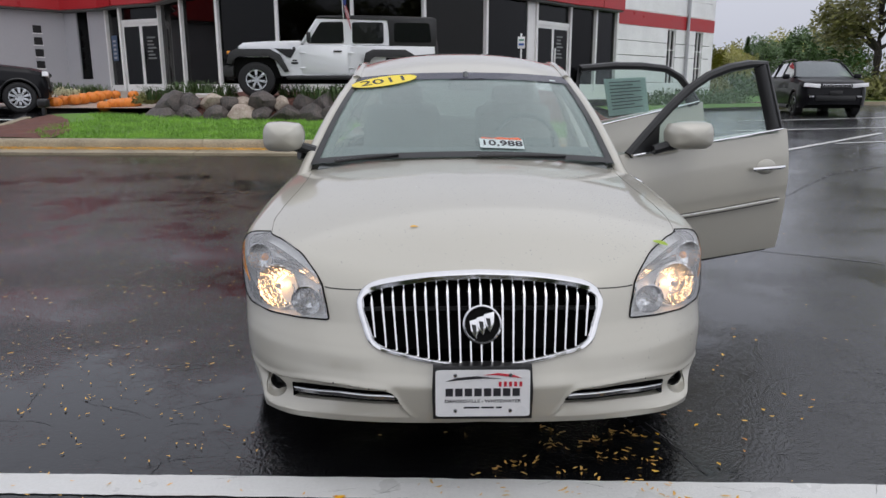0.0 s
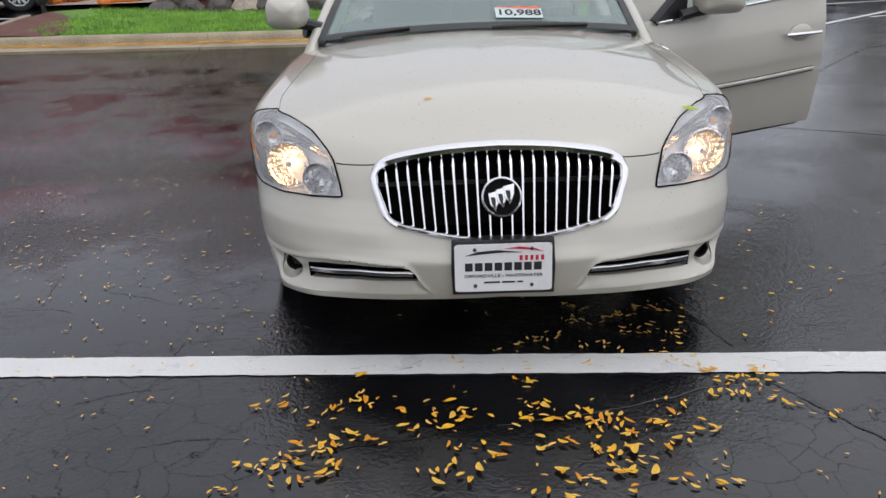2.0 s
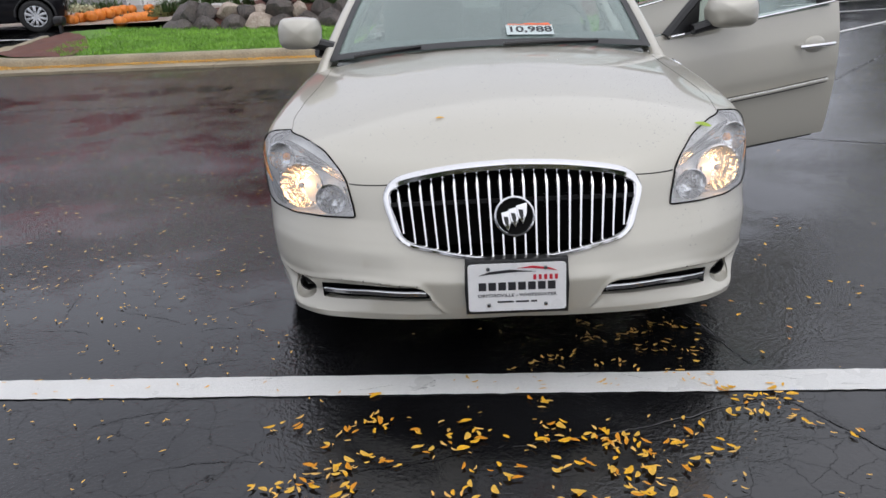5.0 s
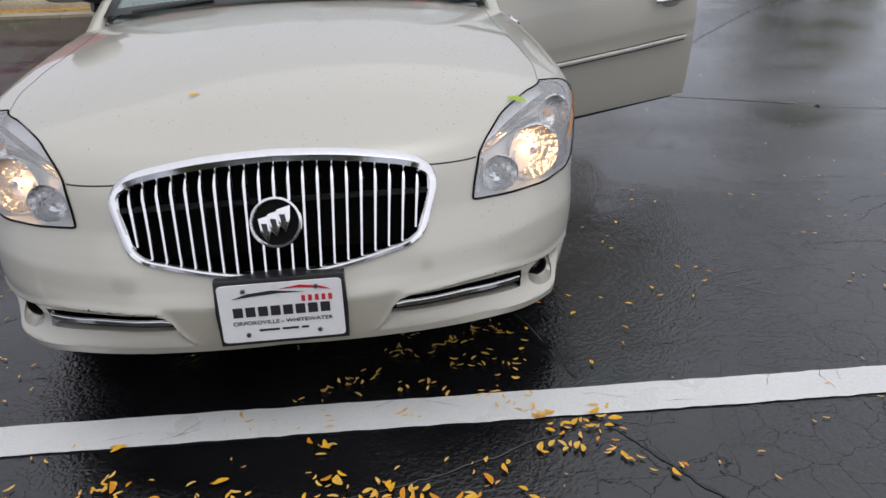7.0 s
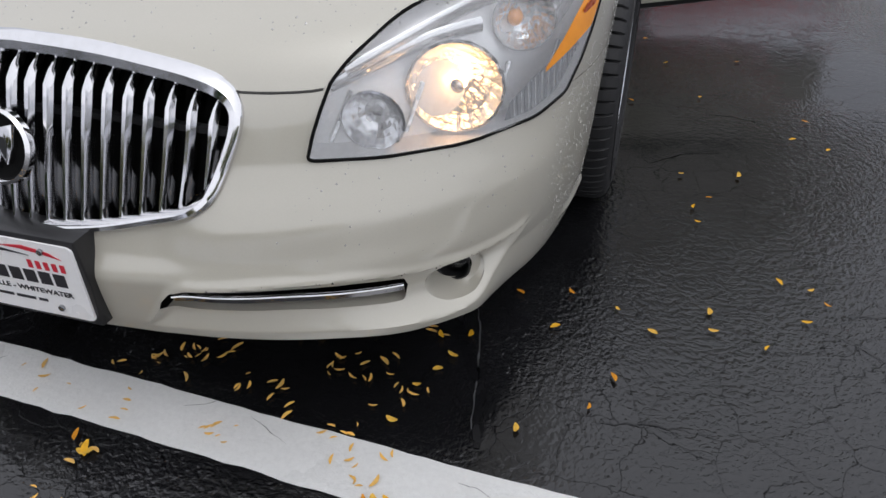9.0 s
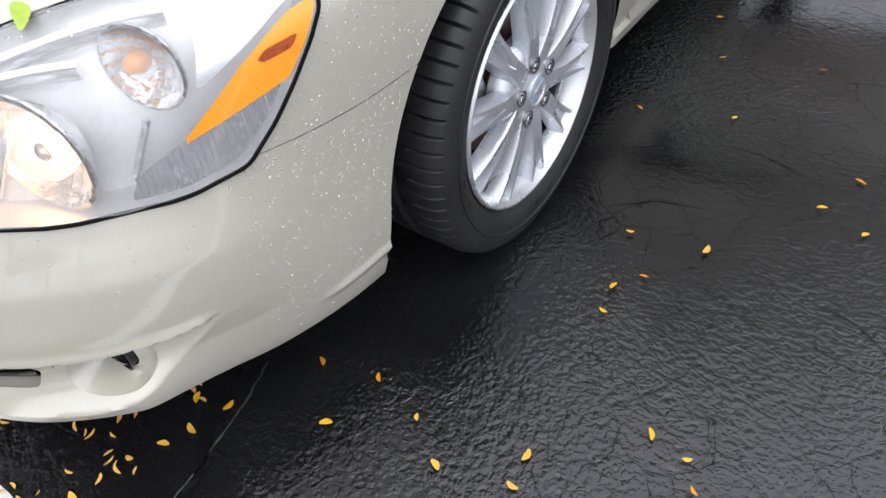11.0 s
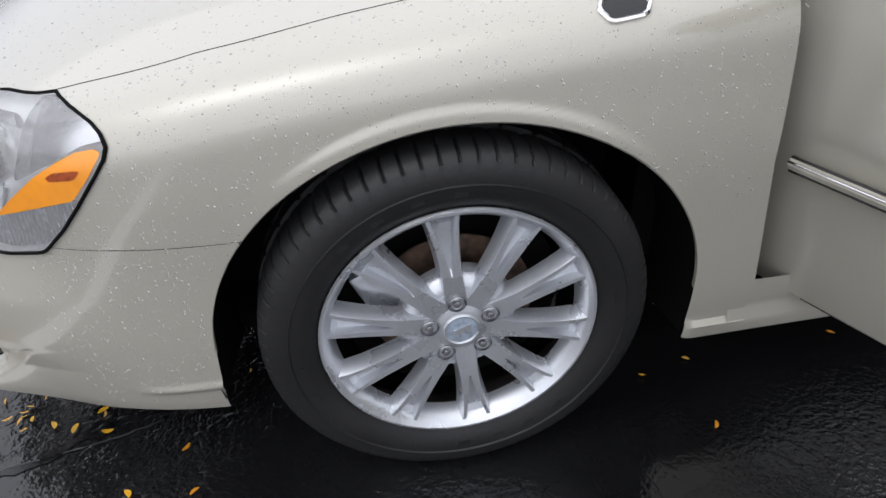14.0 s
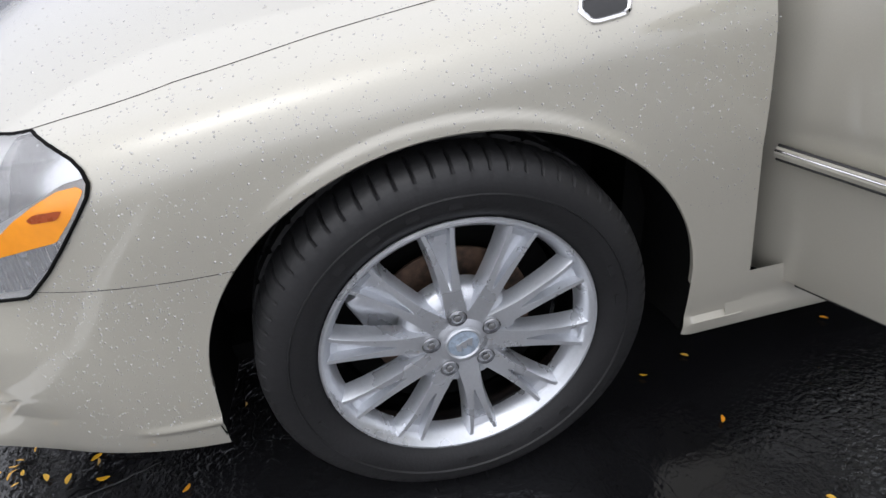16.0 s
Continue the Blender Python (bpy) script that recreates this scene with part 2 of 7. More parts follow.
MULCH = mat("red_mulch", (.13, .052, .038), rough=.8, var=.5, scale=9, fine=45, bump=.03, bump_scale=40)
CONCRETE = mat("wet_concrete", (.31, .26, .175), rough=.5, var=.4, scale=2.2, fine=40, bump=.002)
WALK = mat("pavement_concrete", (.36, .31, .26), rough=.45, var=.14, scale=2, fine=50, bump=.002)
# greyer than white paint: the overhang's shade is put into the colour
WHITE_WALL = mat("white_render", (.42, .42, .445), rough=.75, var=.05, scale=1.5, fine=30, bump=.004, bump_scale=25)
WHITE_BRICK = mat("white_block", (.86, .86, .86), rough=.75, var=.08, scale=2, fine=18, bump=.01, bump_scale=9)
RED = mat("red_fascia", (.42, .022, .028), rough=.35, var=.08, scale=1.2, fine=20)
ALU = mat("white_aluminium", (.80, .80, .79), rough=.45, var=.05)
# near black: the dimness of the room is put into the colour
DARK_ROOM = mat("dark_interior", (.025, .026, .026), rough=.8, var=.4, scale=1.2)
FLOOR = mat("shop_floor", (.10, .10, .10), rough=.3, var=.2)
def curve(knots, t):
    """A smooth monotone curve through (t, value) knots."""
    k = np.array(knots, float)
    a, v = k[:, 0], k[:, 1]
    d = np.diff(v) / np.diff(a)
    m = np.concatenate(([d[0]], np.where(d[1:] * d[:-1] > 0, 2 * d[1:] * d[:-1] / (d[1:] + d[:-1] + 1e-12), 0), [d[-1]]))
    t = np.clip(np.asarray(t, float), a[0], a[-1])
    i = np.clip(np.searchsorted(a, t) - 1, 0, len(a) - 2)
    h = a[i + 1] - a[i]
    s = (t - a[i]) / h
    return (v[i] * (1 + 2 * s) * (1 - s) ** 2 + v[i + 1] * s * s * (3 - 2 * s) + h * s * (1 - s) * (m[i] * (1 - s) - m[i + 1] * s))


NOSE_Y, NOSE_X = -0.35, 0.35      # where the front curve starts, and the axis of its fan
NOSE = [(.14, -1.06), (.22, -1.103), (.30, -1.122), (.37, -1.125), (.42, -1.10), (.50, -1.065), (.60, -1.02), (.70, -.975), (.85, -.90)]
WIDE = [(.14, .850), (.22, .876), (.32, .893), (.50, .905), (.65, .912), (.78, .905), (.90, .885), (1.05, .85)]
CROWN = [(-1.2, .60), (-1.0, .69), (-.9, .735), (-.69, .827), (-.4, .895), (0, .95), (.43, .99), (.8, 1.01), (2.6, 1.03), (3.2, 1.08), (4.0, 1.05)]


def half_width(y, z):
    return curve(WIDE, z) + .012 * np.exp(-((y - 0) / .5) ** 2) + .012 * np.clip((y - .3) / 1.5, 0, 1) - .03 * np.clip((y - 3.0) / 1.2, 0, 1)


def top_height(x, y):
    return curve(CROWN, y) - .125 * np.abs(x) ** 2.1


def body(x, y, z):
    """Signed measure of the lower body's skin: below 0 inside."""
    w = half_width(y, z)
    depth = NOSE_Y - curve(NOSE, z)
    n = 2.35
    ahead = np.clip(NOSE_Y - y, 0, None) / depth
    behind = np.clip(y - 3.2, 0, None) / .82
    f = (((np.abs(x) / w) ** n + ahead ** n + behind ** (n + .6)) ** (1 / n) - 1) * w
    g = (z - top_height(x, y)) * .92
    k = .07
    h = np.clip(.5 + .5 * (f - g) / k, 0, 1)
    return f * h + g * (1 - h) + k * h * (1 - h)


def skin(origin, way, reach):
    """Where rays from inside the body leave it."""
    origin, way = np.broadcast_arrays(np.asarray(origin, float), np.asarray(way, float))
    lo, hi = np.zeros(origin.shape[:-1]), np.full(origin.shape[:-1], float(reach))
    for _ in range(26):
        mid = (lo + hi) / 2
        p = origin + way * mid[..., None]
        out = body(p[..., 0], p[..., 1], p[..., 2]) > 0
        hi, lo = np.where(out, mid, hi), np.where(out, lo, mid)
    return origin + way * lo[..., None]


# ---- tools ----
def raw(name, verts, faces, material, parent=None, label="", smooth=True, angle=38):
    me = bpy.data.meshes.new(name)
    me.from_pydata([tuple(map(float, v)) for v in verts], [], [tuple(map(int, f)) for f in faces])
    me.materials.append(material)
    if smooth:
        me.shade_smooth()
        me.set_sharp_from_angle(angle=radians(angle))
    ob = new(name, me)
    ob.parent = parent
    if label:
        tagged(ob, label)
    return ob


def part(name, bm, material, parent=None, label="", smooth=True, angle=38):
    bmesh.ops.recalc_face_normals(bm, faces=bm.faces)
    me = bpy.data.meshes.new(name)
    bm.to_mesh(me)
    bm.free()
    me.materials.append(material)
    if smooth:
        me.shade_smooth()
        me.set_sharp_from_angle(angle=radians(angle))
    ob = new(name, me)
    ob.parent = parent
    if label:
        tagged(ob, label)
    return ob


def thing(name, label, category, group="", m=None):
    ob = new(name)
    ob.empty_display_size = .1
    if m is not None:
        ob.matrix_world = m
    return tagged(ob, label, category, group)


def box(size, at=(0, 0, 0), turn=(0, 0, 0), bevel=0.0, seg=2, bm=None):
    bm = bm or bmesh.new()
    m = pose(*at, *turn) @ Matrix.Diagonal((*size, 1))
    g = bmesh.ops.create_cube(bm, size=1, matrix=m)
    if bevel:
        es = list({e for v in g["verts"] for e in v.link_edges})
        bmesh.ops.bevel(bm, geom=es, offset=bevel, segments=seg, affect="EDGES", profile=.5)
    return bm


def cyl(r, h, at=(0, 0, 0), turn=(0, 0, 0), r2=None, seg=24, bm=None, bevel=0):
    bm = bm or bmesh.new()
    g = bmesh.ops.create_cone(bm, cap_ends=True, segments=seg, radius1=r, radius2=r if r2 is None else r2, depth=h, matrix=pose(*at, *turn))
    if bevel:
        es = [e for e in {e for v in g["verts"] for e in v.link_edges} if any(len(f.verts) > 4 for f in e.link_faces)]
        bmesh.ops.bevel(bm, geom=es, offset=bevel, segments=2, affect="EDGES", profile=.5)
    return bm


def grid_faces(a, b, wrap=False, base=0, flip=False):
    fs = []
    for i in range(a - 1):
        for j in range(b if wrap else b - 1):
            k = (j + 1) % b
            f = (base + i * b + j, base + i * b + k, base + (i + 1) * b + k, base + (i + 1) * b + j)
            fs.append(f[::-1] if flip else f)
    return fs


def sheet(name, P, material, parent=None, label="", wrap=False, **kw):
    """A mesh from a grid of points (rows, columns, 3)."""
    P = np.asarray(P, float)
    return raw(name, P.reshape(-1, 3), grid_faces(P.shape[0], P.shape[1], wrap), material, parent, label, **kw)


def lathe(profile, seg=48, bm=None, m=None, closed=False):
    """A turned body round x: profile of (x, radius)."""
    bm = bm or bmesh.new()
    rings = []
    for x, r in profile:
        rings.append([bm.verts.new((x, r * math.cos(2 * math.pi * k / seg), r * math.sin(2 * math.pi * k / seg))) for k in range(seg)])
    pairs = list(zip(rings, rings[1:])) + ([(rings[-1], rings[0])] if closed else [])
    for a, b in pairs:
        for k in range(seg):
            q = (k + 1) % seg
            bm.faces.new((a[k], a[q], b[q], b[k]))
    if m is not None:
        bmesh.ops.transform(bm, matrix=m, verts=[v for r in rings for v in r])
    return bm


def tube(points, r, seg=8, bm=None, flat=1.0, closed=False, up=(0, 0, 1)):
    """A bar along points; flat: its thickness towards up as a share of its width."""
    bm = bm or bmesh.new()
    pts = [Vector(p) for p in points]
    rings = []
    n = len(pts)
    for i, p in enumerate(pts):
        a, b = (pts[(i - 1) % n], pts[(i + 1) % n]) if closed else (pts[max(i - 1, 0)], pts[min(i + 1, n - 1)])
        t = (b - a).normalized()
        s = t.cross(Vector(up))
        s = s.normalized() if s.length > 1e-5 else Vector((1, 0, 0))
        u = s.cross(t).normalized()
        rr = r(i / (n - 1)) if callable(r) else r
        rings.append([bm.verts.new(p + s * rr * math.cos(2 * math.pi * k / seg) + u * rr * flat * math.sin(2 * math.pi * k / seg)) for k in range(seg)])
    for a, b in list(zip(rings, rings[1:])) + ([(rings[-1], rings[0])] if closed else []):
        for k in range(seg):
            q = (k + 1) % seg
            bm.faces.new((a[k], a[q], b[q], b[k]))
    if not closed:
        bm.faces.new(rings[0][::-1]), bm.faces.new(rings[-1])
    return bm


def prism(outline, axis, lo, hi, bm=None, bevel=0):
    """A flat outline (two coordinates) drawn out along axis 0, 1 or 2."""
    bm = bm or bmesh.new()
    def at(p, h):
        q = list(p)
        q.insert(axis, h)
        return q
    a = [bm.verts.new(at(p, lo)) for p in outline]
    b = [bm.verts.new(at(p, hi)) for p in outline]
    fs = [bm.faces.new(a), bm.faces.new(b[::-1])]
    for i in range(len(a)):
        j = (i + 1) % len(a)
        fs.append(bm.faces.new((a[j], a[i], b[i], b[j])))
    if bevel:
        bmesh.ops.bevel(bm, geom=[e for f in fs[:2] for e in f.edges], offset=bevel, segments=2, affect="EDGES", profile=.5)
    return bm


def inside(poly, q):
    """Which of the points q (.., 2) lie in a polygon."""
    poly = np.asarray(poly, float)
    x, y = q[..., 0], q[..., 1]
    res = np.zeros(x.shape, bool)
    for (x1, y1), (x2, y2) in zip(poly, np.roll(poly, -1, 0)):
        cross = (y1 > y) != (y2 > y)
        with np.errstate(divide="ignore", invalid="ignore"):
            res ^= cross & (x < (x2 - x1) * (y - y1) / (y2 - y1 + 1e-12) + x1)
    return res


def onto(poly, q):
    """The nearest points of a polygon's rim."""
    poly = np.asarray(poly, float)
    best, out = np.full(len(q), 1e9), q.copy()
    for a, b in zip(poly, np.roll(poly, -1, 0)):
        d = b - a
        s = np.clip(((q - a) @ d) / (d @ d + 1e-12), 0, 1)
        p = a + s[:, None] * d
        r = ((q - p) ** 2).sum(1)
        k = r < best
        best, out[k] = np.where(k, r, best), p[k]
    return out


def rounded(poly, steps=6, share=.3):
    """A polygon with its corners rounded."""
    out = []
    n = len(poly)
    for i in range(n):
        a, p, b = (np.array(poly[j % n], float) for j in (i - 1, i, i + 1))
        s, e = p + (a - p) * share, p + (b - p) * share
        for k in range(steps + 1):
            t = k / steps
            out.append((1 - t) ** 2 * s + 2 * t * (1 - t) * p + t * t * e)
    return np.array(out)


def cut(faces, Q, holes, keep_inside=False):
    """Takes the holes out of a mesh whose points have flat coordinates Q (metres); returns faces and the moved Q."""
    Q = Q.copy()
    faces = np.array(faces)
    for h in holes:
        h = np.asarray(h, float)
        i = inside(h, Q)
        if keep_inside:
            i = ~i
        c = i[faces].sum(1)
        faces = faces[c < 4]
        edge = np.unique(faces[(i[faces].sum(1) > 0)])
        edge = edge[i[edge]]
        if len(edge):
            Q[edge] = onto(h, Q[edge])
    return faces, Q


# ---- the ground ----
def step(a, b, t):
    s = np.clip((np.asarray(t, float) - a) / (b - a), 0, 1)
    return s * s * (3 - 2 * s)


def ground_z(x, y):
    """The lot rises gently from the car to the building, more on the left."""
    x, y = np.asarray(x, float), np.asarray(y, float)
    r = y - 2.0
    up = .034 * np.where(r < 0, 0, np.where(r > 18, 18, r - .5 * np.clip(1 - r, 0, 1) ** 2 * step(0, .01, r)))
    left = .020 * np.clip(-x - 1.5, 0, 8) * step(3, 9, y)
    drive = .06 * np.clip(y - 9.5, 0, 5) * step(5, 8, -x)
    return up + left + drive


def spaced(lo, hi, fine_lo, fine_hi, d, grow=1.25):
    mid = list(np.arange(fine_lo, fine_hi + d / 2, d))
    a, s = mid[-1], d
    while a < hi:
        s *= grow
        a = min(a + s, hi)
        mid.append(a)
    a, s = mid[0], d
    while a > lo:
        s *= grow
        a = max(a - s, lo)
        mid.insert(0, a)
    return np.array(mid)


gx, gy = np.meshgrid(spaced(-600, 600, -14, 16, .35), spaced(-600, 600, -6, 26, .35))
ground = sheet("ground", np.dstack([gx, gy, ground_z(gx, gy)]), ASPHALT)
tagged(ground, "wet black asphalt of the parking lot, cracked and puddled", "ground", kind="structure")


def ribbon(name, pts, width, lift, material, label, category="road marking"):
    """A painted line on the ground, following its height."""
    pts = np.array(pts, float)
    seg = np.linalg.norm(np.diff(pts, axis=0), axis=1)
    s = np.concatenate(([0], np.cumsum(seg)))
    t = np.arange(0, s[-1] + .02, .04)
    P = np.stack([np.interp(t, s, pts[:, 0]), np.interp(t, s, pts[:, 1])], 1)
    T = np.gradient(P, axis=0)
    N = np.stack([-T[:, 1], T[:, 0]], 1) / np.linalg.norm(T, axis=1)[:, None]
    rng = np.random.default_rng(len(name) + int(t.size))
    cols = []
    for side in (-.5, -.2, .2, .5):
        wob = (rng.random(len(t)) - .5) * .006 if abs(side) > .4 else 0
        q = P + N * (side * width + wob)[..., None] if abs(side) > .4 else P + N * side * width
        cols.append(np.column_stack([q, ground_z(q[:, 0], q[:, 1]) + lift]))
    ob = sheet(name, np.stack(cols, 1), material)
    return tagged(ob, label, category, kind="structure")


ribbon("parking_line", [(-9, -.71), (-.28, -1.078), (1.15, -1.142), (9, -1.48)], .128, .004, LINE, "white painted parking line, worn, strewn with leaves")
for k, (a, b) in enumerate([((5.4, 8.8), (9.8, 12.6)), ((7.6, 10.5), (14.5, 12.5)), ((6.8, 13.2), (15.5, 15.0)), ((8.0, 16.0), (22.0, 19.5)), ((12.5, 12.0), (24.0, 15.4))]):
    ribbon("bay_line", [a, b], .11, .006, LINE, "white painted parking bay line on the lot")

# ---- kerb, lawn and beds ----
EDGE = [(-8.5, 11.8), (-8.42, 10.6), (-8.25, 9.7), (-7.95, 9.2), (-7.4, 8.97), (-5.15, 9.23), (-3.26, 9.43), (0, 9.75), (3.0, 10.0), (3.6, 10.3), (3.9, 10.9), (4.0, 12.5)]


def along(pts, d=.05):
    pts = np.array(pts, float)
    s = np.concatenate(([0], np.cumsum(np.linalg.norm(np.diff(pts, axis=0), axis=1))))
    t = np.arange(0, s[-1], d)
    P = np.stack([np.interp(t, s, pts[:, 0]), np.interp(t, s, pts[:, 1])], 1)
    for _ in range(6):
        P[1:-1] = (P[:-2] + 2 * P[1:-1] + P[2:]) / 4
    return P


rim = along(EDGE)
tang = np.gradient(rim, axis=0)
norm = np.stack([tang[:, 1], -tang[:, 0]], 1) / np.linalg.norm(tang, axis=1)[:, None]   # outwards, to the lot


def kerb_piece(i0, i1):
    prof = [(.80, -.05), (.80, .010), (.06, .03), (.05, .10), (.035, .155), (.0, .175), (-.12, .178), (-.14, .165), (-.14, -.1)]
    rows = []
    for i in range(i0, i1):
        at, nn = rim[i], norm[i]
        if i == i1 - 1:
            at = rim[i] - tang[i] / np.linalg.norm(tang[i]) * .008
        rows.append([(*(at + nn * o), float(ground_z(*at)) + h) for o, h in prof])
    return rows


cuts = list(range(0, len(rim), 44)) + [len(rim)]
kerb = thing("kerb", "weathered tan concrete kerb with gutter round the lawn", "kerb")
tagged(kerb, kind="structure")
for a, b in zip(cuts, cuts[1:]):
    if b - a > 3:
        sheet("kerb_stone", kerb_piece(a, min(b + 1, len(rim))), CONCRETE, kerb, angle=50)


def lawn_z(x, y):
    e = np.interp(x, rim[20:-8, 0], rim[20:-8, 1]) if np.ndim(x) == 0 else np.interp(x, rim[20:-8, 0], rim[20:-8, 1])
    g = ground_z(x, np.minimum(y, 9.6)) + .165
    return g + .10 * np.clip(y - e, 0, 3.2) + .02 * np.sin(x * 1.7) * np.sin(y * 1.3)


def bed_z(x, y):
    """Lawn, then the planted mound behind the rocks."""
    return lawn_z(x, y) * (1 - step(11.9, 12.6, y)) + (1.12 + .035 * np.clip(y - 12.6, 0, 5)) * step(11.9, 12.6, y)


lx, ly = np.meshgrid(np.linspace(0, 1, 130), np.linspace(0, 1, 46))
X = -8.35 + lx * 12.2
front = np.interp(X, rim[:, 0][np.argsort(rim[:, 0])], rim[:, 1][np.argsort(rim[:, 0])]) + .06
Y = front + (12.0 - front) * ly
lawn = sheet("lawn", np.dstack([X, Y, lawn_z(X, Y)]), SOIL)
tagged(lawn, "short wet green lawn inside the kerb", "lawn", kind="structure")

X2 = -6.1 + lx * 9.9
Y2 = 11.7 + ly * 8.0
side_fall = np.minimum(step(-6.1, -5.3, X2), 1 - step(3.0, 3.8, X2))
bed = sheet("planting_bed", np.dstack([X2, Y2, bed_z(X2, Y2) - .02 * (1 - step(11.8, 12.0, Y2)) - (1 - side_fall) * .45]), MULCH)
gx2, gy2 = np.meshgrid(np.linspace(0, 1, 24), np.linspace(0, 1, 16))
sx2, sy2 = 5.2 + gx2 * 9.0, 18.0 + gx2 * 6.2 + gy2 * 4.2
side_lawn = sheet("side_lawn", np.dstack([sx2, sy2, ground_z(sx2, sy2) + .10 + .05 * np.sin(gy2 * 3.1)]), SOIL)
tagged(side_lawn, "green grass strip along the white block wall", "lawn", kind="structure")
tagged(bed, "raised planting bed of red-brown bark mulch behind the rocks", "planting bed", kind="structure")

tipx, tipy = np.meshgrid(np.linspace(0, 1, 40), np.linspace(0, 1, 40))
X3 = -8.33 + tipx * 1.75
F3 = np.interp(X3, rim[:, 0][np.argsort(rim[:, 0])], rim[:, 1][np.argsort(rim[:, 0])]) + .05
Y3 = F3 + tipy * (11.75 - F3) * (1 - .75 * tipx ** 2)
tip = sheet("mulch_bed", np.dstack([X3, Y3, lawn_z(X3, Y3) + .025 + .02 * np.sin(X3 * 9) * np.sin(Y3 * 8)]), MULCH)
tagged(tip, "red bark mulch at the rounded end of the lawn", "mulch bed", kind="structure")

px, py = np.meshgrid(np.linspace(0, 1, 40), np.linspace(0, 1, 40))
X4 = -13.5 + px * 8.0
Y4 = 14.0 + .25 * (1 - px) + py * 8.5
plaza = sheet("pavement", np.dstack([X4, Y4, .90 + .38 * step(14, 20.5, Y4) + .02 * (1 - px)]), WALK)
tagged(plaza, "tan concrete pavement before the showroom doors", "pavement", kind="structure")
ribbon("pavement_edge_line", [(-14, 12.6), (-8.9, 12.2), (-6.5, 12.9)], .12, .05, LINE, "white line along the drive before the showroom")

# ---- the showroom ----
FLOOR_Z, SILL, HEAD, TOP = 1.28, 1.48, 3.92, 5.4
FACADE = [(-10.84, 21.63), (-10.11, 20.93), (-8.6, 20.23), (-7.44, 18.8), (-6.03, 17.48), (-4.25, 16.73), (-2.25, 16.73), (-.34, 16.73), (1.38, 17.63), (2.74, 19.03), (3.02, 19.33), (4.3, 20.68), (5.3, 21.48), (6.22, 22.38)]
DOORS = {1: "door", 10: "door"}


def upright(a, b, lo, hi, thick, material, name, parent, out=0.0, bevel=.0, label=""):
    """A wall slab from plan point a to b between two heights; out: how far it stands proud to the lot."""
    a, b = Vector(a), Vector(b)
    d = b - a
    ang = math.degrees(math.atan2(d.y, d.x))
    nrm = Vector((d.y, -d.x)).normalized()
    c = (a + b) / 2 + nrm * (out - thick / 2)
    return part(name, box((d.length, thick, hi - lo), (c.x, c.y, (lo + hi) / 2), (0, 0, ang), bevel), material, parent, label, smooth=False)


def post(at, lo, hi, w, ang, material, name, parent, out=0.0):
    return part(name, box((w, w * 1.5, hi - lo), (at[0], at[1], (lo + hi) / 2), (0, 0, ang), .008, 1), material, parent, smooth=False)


front_wall = thing("showroom_front", "curved glass showroom front in white frames under a red fascia", "facade")
tagged(front_wall, kind="structure")
for i, (a, b) in enumerate(zip(FACADE, FACADE[1:])):
    ang = math.degrees(math.atan2(b[1] - a[1], b[0] - a[0]))
    va, vb = Vector(a), Vector(b)
    u = (vb - va).normalized()
    if i == 9:
        upright(a, b, FLOOR_Z, HEAD, .16, ALU, "frame_post", front_wall)
        continue
    if i in DOORS:
        head = 3.38 if i == 1 else 3.24
        upright(a, b, head, head + .12, .10, ALU, "door_head", front_wall, .02)
        upright(a, b, head + .12, HEAD, .03, SHOP_PANE, "pane", front_wall, -.04)
        dr = thing("double_door", "dark glass double door in a white aluminium frame with white notices", "door")
        tagged(dr, kind="structure")
        mid = (va + vb) / 2
        for p, q in ((va + u * .06, mid), (mid, vb - u * .06)):
            for s, e in ((p, p + u * .055), (q - u * .055, q)):
                upright(s, e, FLOOR_Z, head, .06, ALU, "stile", dr, .0)
            upright(p + u * .055, q - u * .055, FLOOR_Z, FLOOR_Z + .22, .05, ALU, "bottom_rail", dr, -.005)
            upright(p + u * .055, q - u * .055, head - .09, head, .05, ALU, "top_rail", dr, -.005)
            upright(p + u * .055, q - u * .055, FLOOR_Z + .22, head - .09, .02, SHOP_PANE, "pane", dr, -.02)
        nrm = Vector((u.y, -u.x))
        h = mid + u * .06 + nrm * .05
        part("pull_handle", box((.03, .04, .5), (h.x, h.y, FLOOR_Z + 1.05), (0, 0, ang), .008), ALU, dr)
        # opening hours and notices, unreadable
        for k in range(7):
            s = mid + u * (.22 + .02 * (k % 2))
            upright(s, s + u * (.34 - .06 * (k % 3)), FLOOR_Z + 1.0 + .105 * k, FLOOR_Z + 1.05 + .105 * k, .006, GREY_TRIM, "notice_bar", dr, -.012)
    else:
        upright(a, b, FLOOR_Z - .3, SILL, .22, ALU, "sill", front_wall, .03)
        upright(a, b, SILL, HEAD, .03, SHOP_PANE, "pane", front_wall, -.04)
    post(a, FLOOR_Z, HEAD, .09, ang, ALU, "mullion", front_wall)
upright((-10.05, 20.9), (-9.98, 20.86), 1.6, 1.61, .01, ALU, "sill", front_wall)
post(FACADE[-1], FLOOR_Z, HEAD, .1, 45, ALU, "mullion", front_wall)

fascia = thing("fascia", "red metal fascia over the showroom glass", "fascia")
tagged(fascia, kind="structure")
LEFT = [(-15.6, 19.1), (-12.59, 22.33), (-10.84, 21.63)]
for a, b in list(zip(LEFT, LEFT[1:])) + list(zip(FACADE, FACADE[1:])):
    upright(a, b, HEAD, TOP, .5, RED, "fascia_panel", fascia, .32, .01)
    upright(a, b, HEAD - .05, HEAD - .002, .3, GREY_TRIM, "soffit", fascia, .25)

